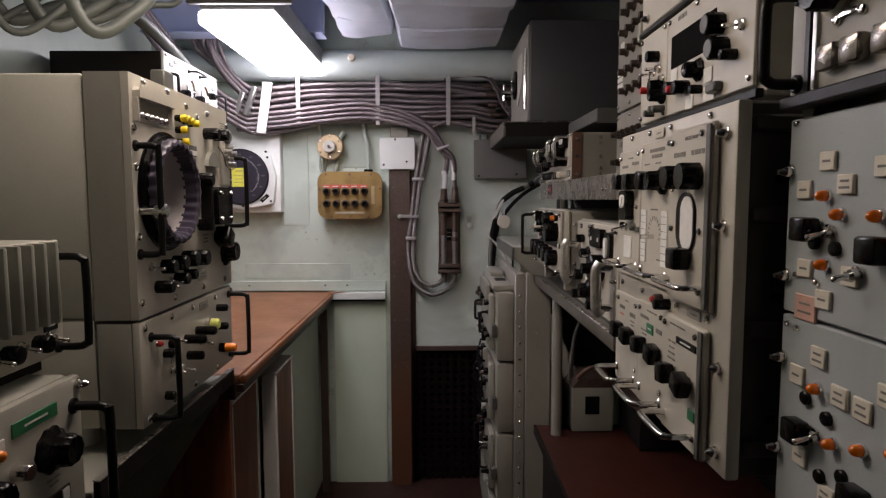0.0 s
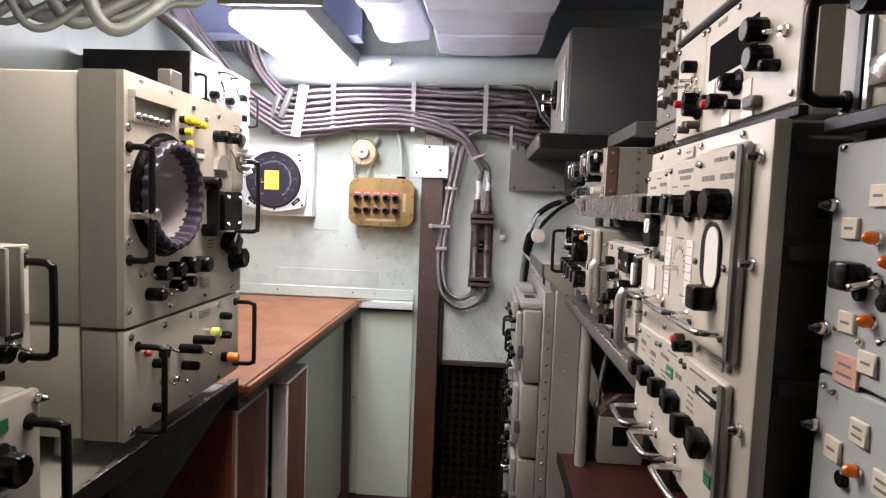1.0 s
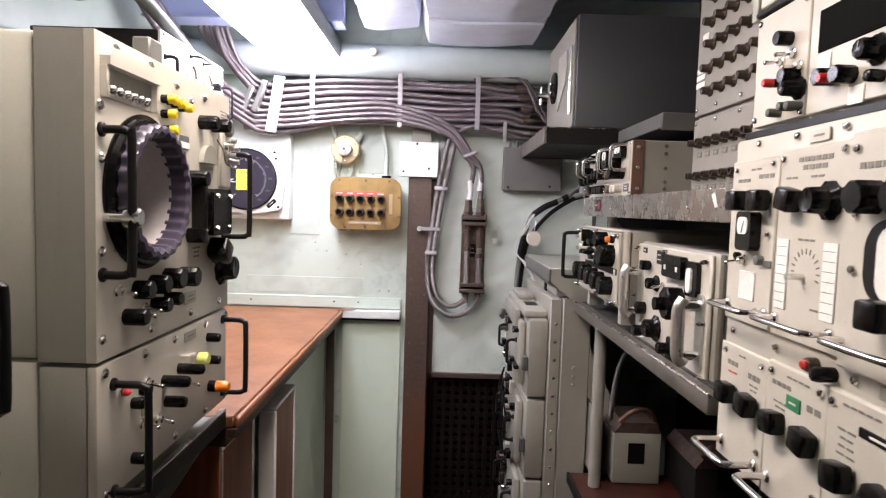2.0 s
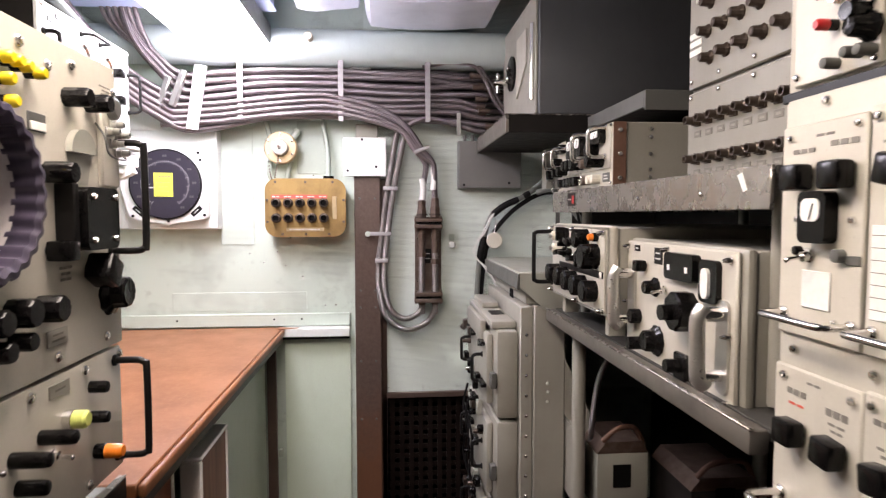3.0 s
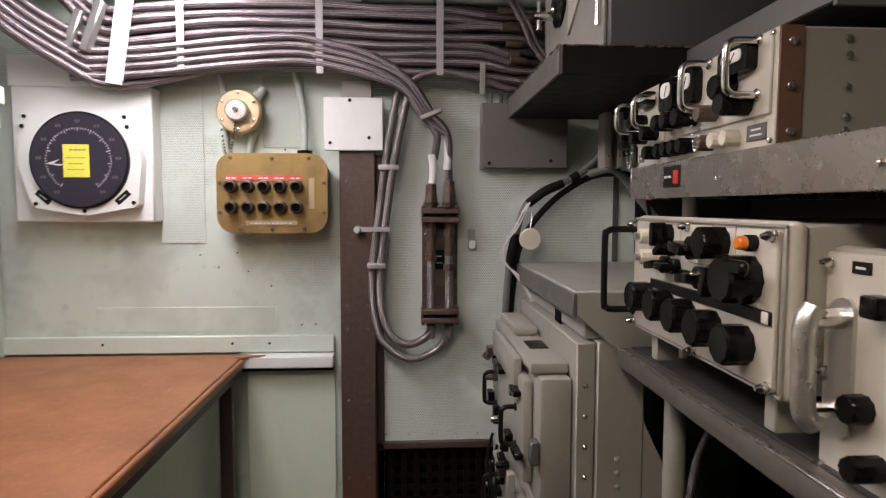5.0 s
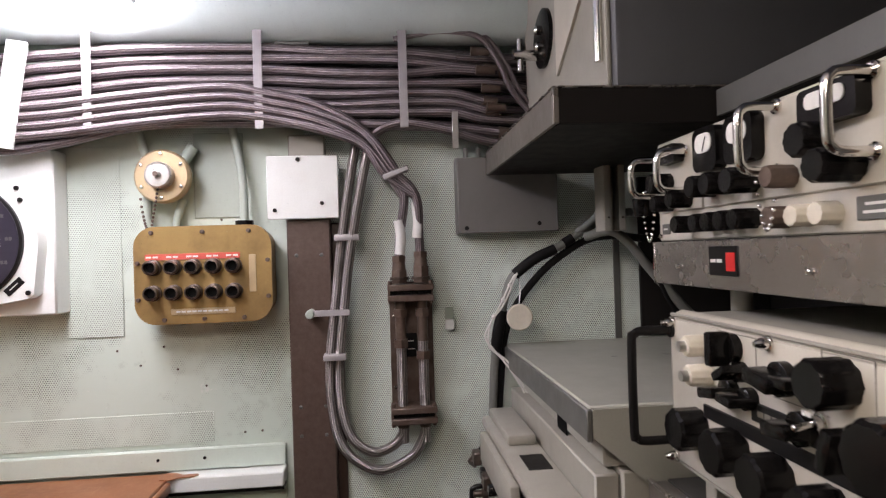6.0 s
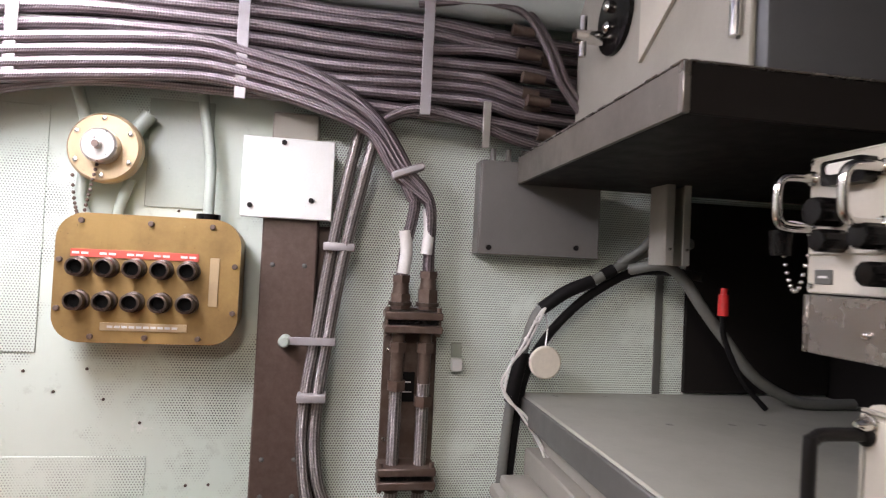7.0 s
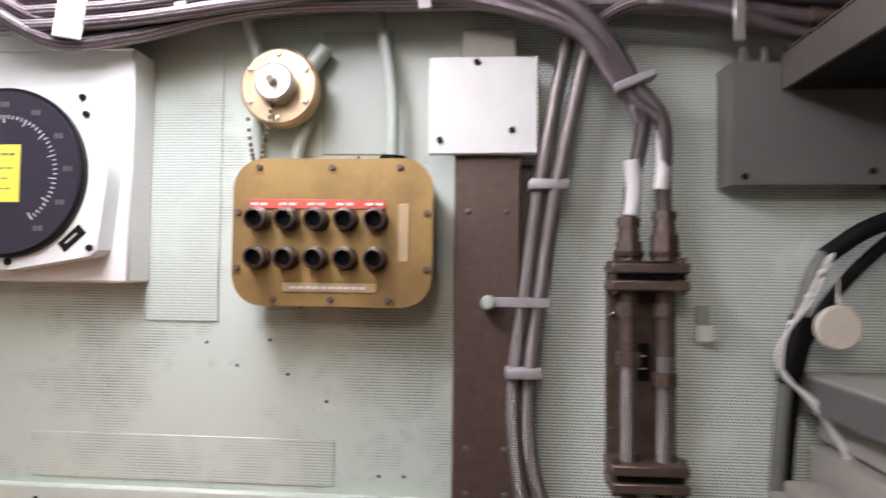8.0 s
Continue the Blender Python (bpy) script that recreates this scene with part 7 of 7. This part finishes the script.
low_box(0.46, 0.62, 2.28, 2.46, 0.566, 0.74, CASE, "grey box with a dark square port under the table")
low_box(0.66, 0.86, 2.10, 2.35, 0.566, 0.70, DARKGREY, "dark box under the table")
t = thing("side_sheet", pose(0, 0, 0), "pale upright sheet beside the boxes", "panel")
part("sheet", bx(B(), 0.405, 0.42, 2.30, 2.47, 0.566, 0.80, 0.002), CREAM_B, t)
solid("curved_conduit", tube(B(), [(0.470, 2.37, 0.745), (0.473, 2.36, 0.827), (0.480, 2.36, 0.887), (0.492, 2.36, 0.947), (0.520, 2.36, 1.005), (0.57, 2.36, 1.06), (0.64, 2.36, 1.14)], 0.009, 10), BRAID_B, "bright flexible conduit curving up to the table", "conduit")
for dy in (0.0, 0.03):
    solid("black_cable", tube(B(), [(0.46, 2.70 + dy, 0.95), (0.44, 2.58 + dy, 1.06), (0.46, 2.50, 1.15)], 0.010, 8), RUBBER, "black cable under the table", "cable", group="cables under the table")

# ---- loose cables by the console and the round tag ----
t = thing("taped_cable", pose(0, 0, 0), "grey cable bound with black tape, draped over the channel", "cable", group="loose cables")
part("sheath", tube(B(), [(0.53, 2.90, 1.60), (0.485, 2.985, 1.583), (0.433, 3.0, 1.552), (0.382, 3.0, 1.522), (0.332, 3.0, 1.500), (0.296, 3.005, 1.477), (0.262, 3.01, 1.448), (0.243, 3.015, 1.397), (0.222, 3.02, 1.300), (0.212, 3.025, 1.22), (0.205, 3.03, 1.10), (0.20, 3.03, 0.99)], 0.0105, 12), TAPE, t)
part("tape", tube(B(), [(0.372, 3.0, 1.5165), (0.352, 3.0, 1.508), (0.332, 3.0, 1.500), (0.312, 3.002, 1.489), (0.296, 3.005, 1.477), (0.268, 3.009, 1.455)], 0.0135, 12), RUBBER, t, "black tape binding")
part("tape", tube(B(), [(0.418, 3.0, 1.543), (0.405, 3.0, 1.535), (0.394, 3.0, 1.529)], 0.0128, 12), RUBBER, t, "black tape binding")
part("tape", tube(B(), [(0.236, 3.017, 1.365), (0.228, 3.019, 1.33), (0.222, 3.02, 1.300), (0.217, 3.022, 1.262)], 0.0145, 12), RUBBER, t, "black tape binding")
solid("black_cable", tube(B(), [(0.56, 2.90, 1.535), (0.523, 2.985, 1.545), (0.463, 3.01, 1.538), (0.398, 3.012, 1.504), (0.340, 3.015, 1.459), (0.284, 3.02, 1.394), (0.248, 3.03, 1.32), (0.235, 3.035, 1.24), (0.225, 3.04, 1.127), (0.22, 3.04, 1.02)], 0.0095, 10), RUBBER, "thin black cable running under the taped one", "cable", group="loose cables")
solid("grey_cable", tube(B(), [(0.45, 2.99, 1.545), (0.493, 2.935, 1.556), (0.535, 2.93, 1.527), (0.578, 2.93, 1.473), (0.63, 2.93, 1.412), (0.70, 2.925, 1.335), (0.80, 2.92, 1.290), (0.92, 2.92, 1.288)], 0.0115, 12), TAPE, "pale grey cable hanging behind the shelf", "cable", group="loose cables")
solid("grey_cable", tube(B(), [(0.43, 3.0, 1.556), (0.47, 2.975, 1.592), (0.488, 2.95, 1.64), (0.492, 2.93, 1.70)], 0.009, 10), TAPE, "pale grey cable rising to the tray", "cable", group="loose cables")
t = thing("cable_stub", pose(0, 0, 0), "black cable end sticking out above the cabinet", "cable")
part("sheath", tube(B(), [(0.205, 3.02, 1.05), (0.178, 3.0, 1.029), (0.150, 2.985, 1.005)], 0.011, 10), RUBBER, t)
part("ferrule", cy(B(), (0.152, 2.986, 1.007), (0.140, 2.979, 0.996), 0.013, n=12), DARKMETAL, t)
t = thing("white_cord", pose(0, 0, 0), "pair of thin white cords tied to the cables", "cord")
for dx, dz in ((0.0, 0.0), (0.008, 0.004)):
    part("strand", tube(B(), [(0.272, 2.995, 1.458), (0.258 + dx, 2.99, 1.445 + dz), (0.227 + dx, 2.985, 1.386), (0.200 + dx * 0.3, 2.985, 1.34 + dz), (0.185 + dx, 2.985, 1.305), (0.205 - dx, 2.985, 1.272 + dz), (0.228 + dx, 2.98, 1.244), (0.258 + dx * 0.5, 2.975, 1.20), (0.276 + dx, 2.97, 1.158), (0.266 + dx, 2.96, 1.118)], 0.0026, 6), FOIL, t)
for z, x in ((1.43, 0.250), (1.395, 0.232), (1.355, 0.207)):
    part("knot", ball(B(), (x, 2.985, z), 0.0055, n=8), FOIL, t)
t = thing("round_tag", pose(0.272, 2.985, 1.350), "round cream tag hanging from a wire", "tag")
part("disc", lathe(B(), [(0.031, 0.006), (0.033, 0.0), (0.033, -0.004), (0.030, -0.007)], 0, 0, 36), IVORY, t)
part("wire", tube(B(), [(0, 0, 0.03), (0.006, 0.01, 0.07), (0.004, 0.03, 0.11)], 0.0015, 6), ALU, t)
# Added sheet: its dark paint stands in for the shaded void behind the shelves.
solid("shade_sheet", bx(B(), 0.615, 0.975, WALL_Y - 0.012, WALL_Y - 0.001, 1.28, 1.70, 0.001), DARKGREY, "added dark sheet painted in for the shade behind the shelves", "wall panel", kind="structure")
t = thing("red_plug", pose(0.575, 2.86, 1.495), "red plug on a grey lead behind the shelf", "plug")
part("body", cy(cy(B(), (0, 0, -0.03), (0, 0, 0.010), 0.010, 0.009, 16), (0, 0, 0.010), (0.001, 0, 0.022), 0.006, n=12), RED, t)
part("lead", tube(B(), [(0, 0, -0.03), (0.02, 0.02, -0.08), (0.07, 0.03, -0.16), (0.12, 0.03, -0.2115)], 0.0055, 8), RUBBER, t)

# ---- hanging cables by the west wall, near the deckhead ----
random.seed(9)
for i in range(9):
    x = -1.22 + 0.045 * i
    y = 1.35 + 0.07 * (i % 4)
    low = 1.86 + 0.03 * ((i * 5) % 4)
    pts = [(x - 0.12, y - 0.1, 2.42), (x - 0.05, y, 2.15), (x + 0.02, y + 0.05, low), (x + 0.09, y + 0.12, low + 0.03), (x + 0.15, y + 0.2, 2.05), (x + 0.18, y + 0.26, 2.42)]
    solid("hanging_cable", tube(B(), pts, (0.012, 0.009, 0.015)[i % 3], 10), CABLE, "grey-green cable hanging in a loop from the deckhead", "cable", group="hanging cables")
solid("vent_pipe", tube(B(), [(-1.05, 1.5, 2.42), (-1.0, 1.6, 2.1), (-0.92, 1.9, 1.98), (-0.98, 2.3, 1.96)], 0.018, 12), CABLE, "thick grey-green cable over the radar set", "cable", group="hanging cables")

t = thing("overhead_shelf", pose(0, 0, 0), "grey overhead shelf plate with a bright lip above the instrument", "shelf")
part("plate", bx(B(), 0.462, 0.97, 1.975, 2.385, 1.712, 1.720, 0.001), DARKGREY, t)
part("lip", bx(B(), 0.454, 0.4615, 1.975, 2.385, 1.712, 1.752, 0.001), GREY, t)
part("near_lip", bx(B(), 0.454, 0.97, 1.966, 1.9745, 1.705, 1.752, 0.001), GREY, t)
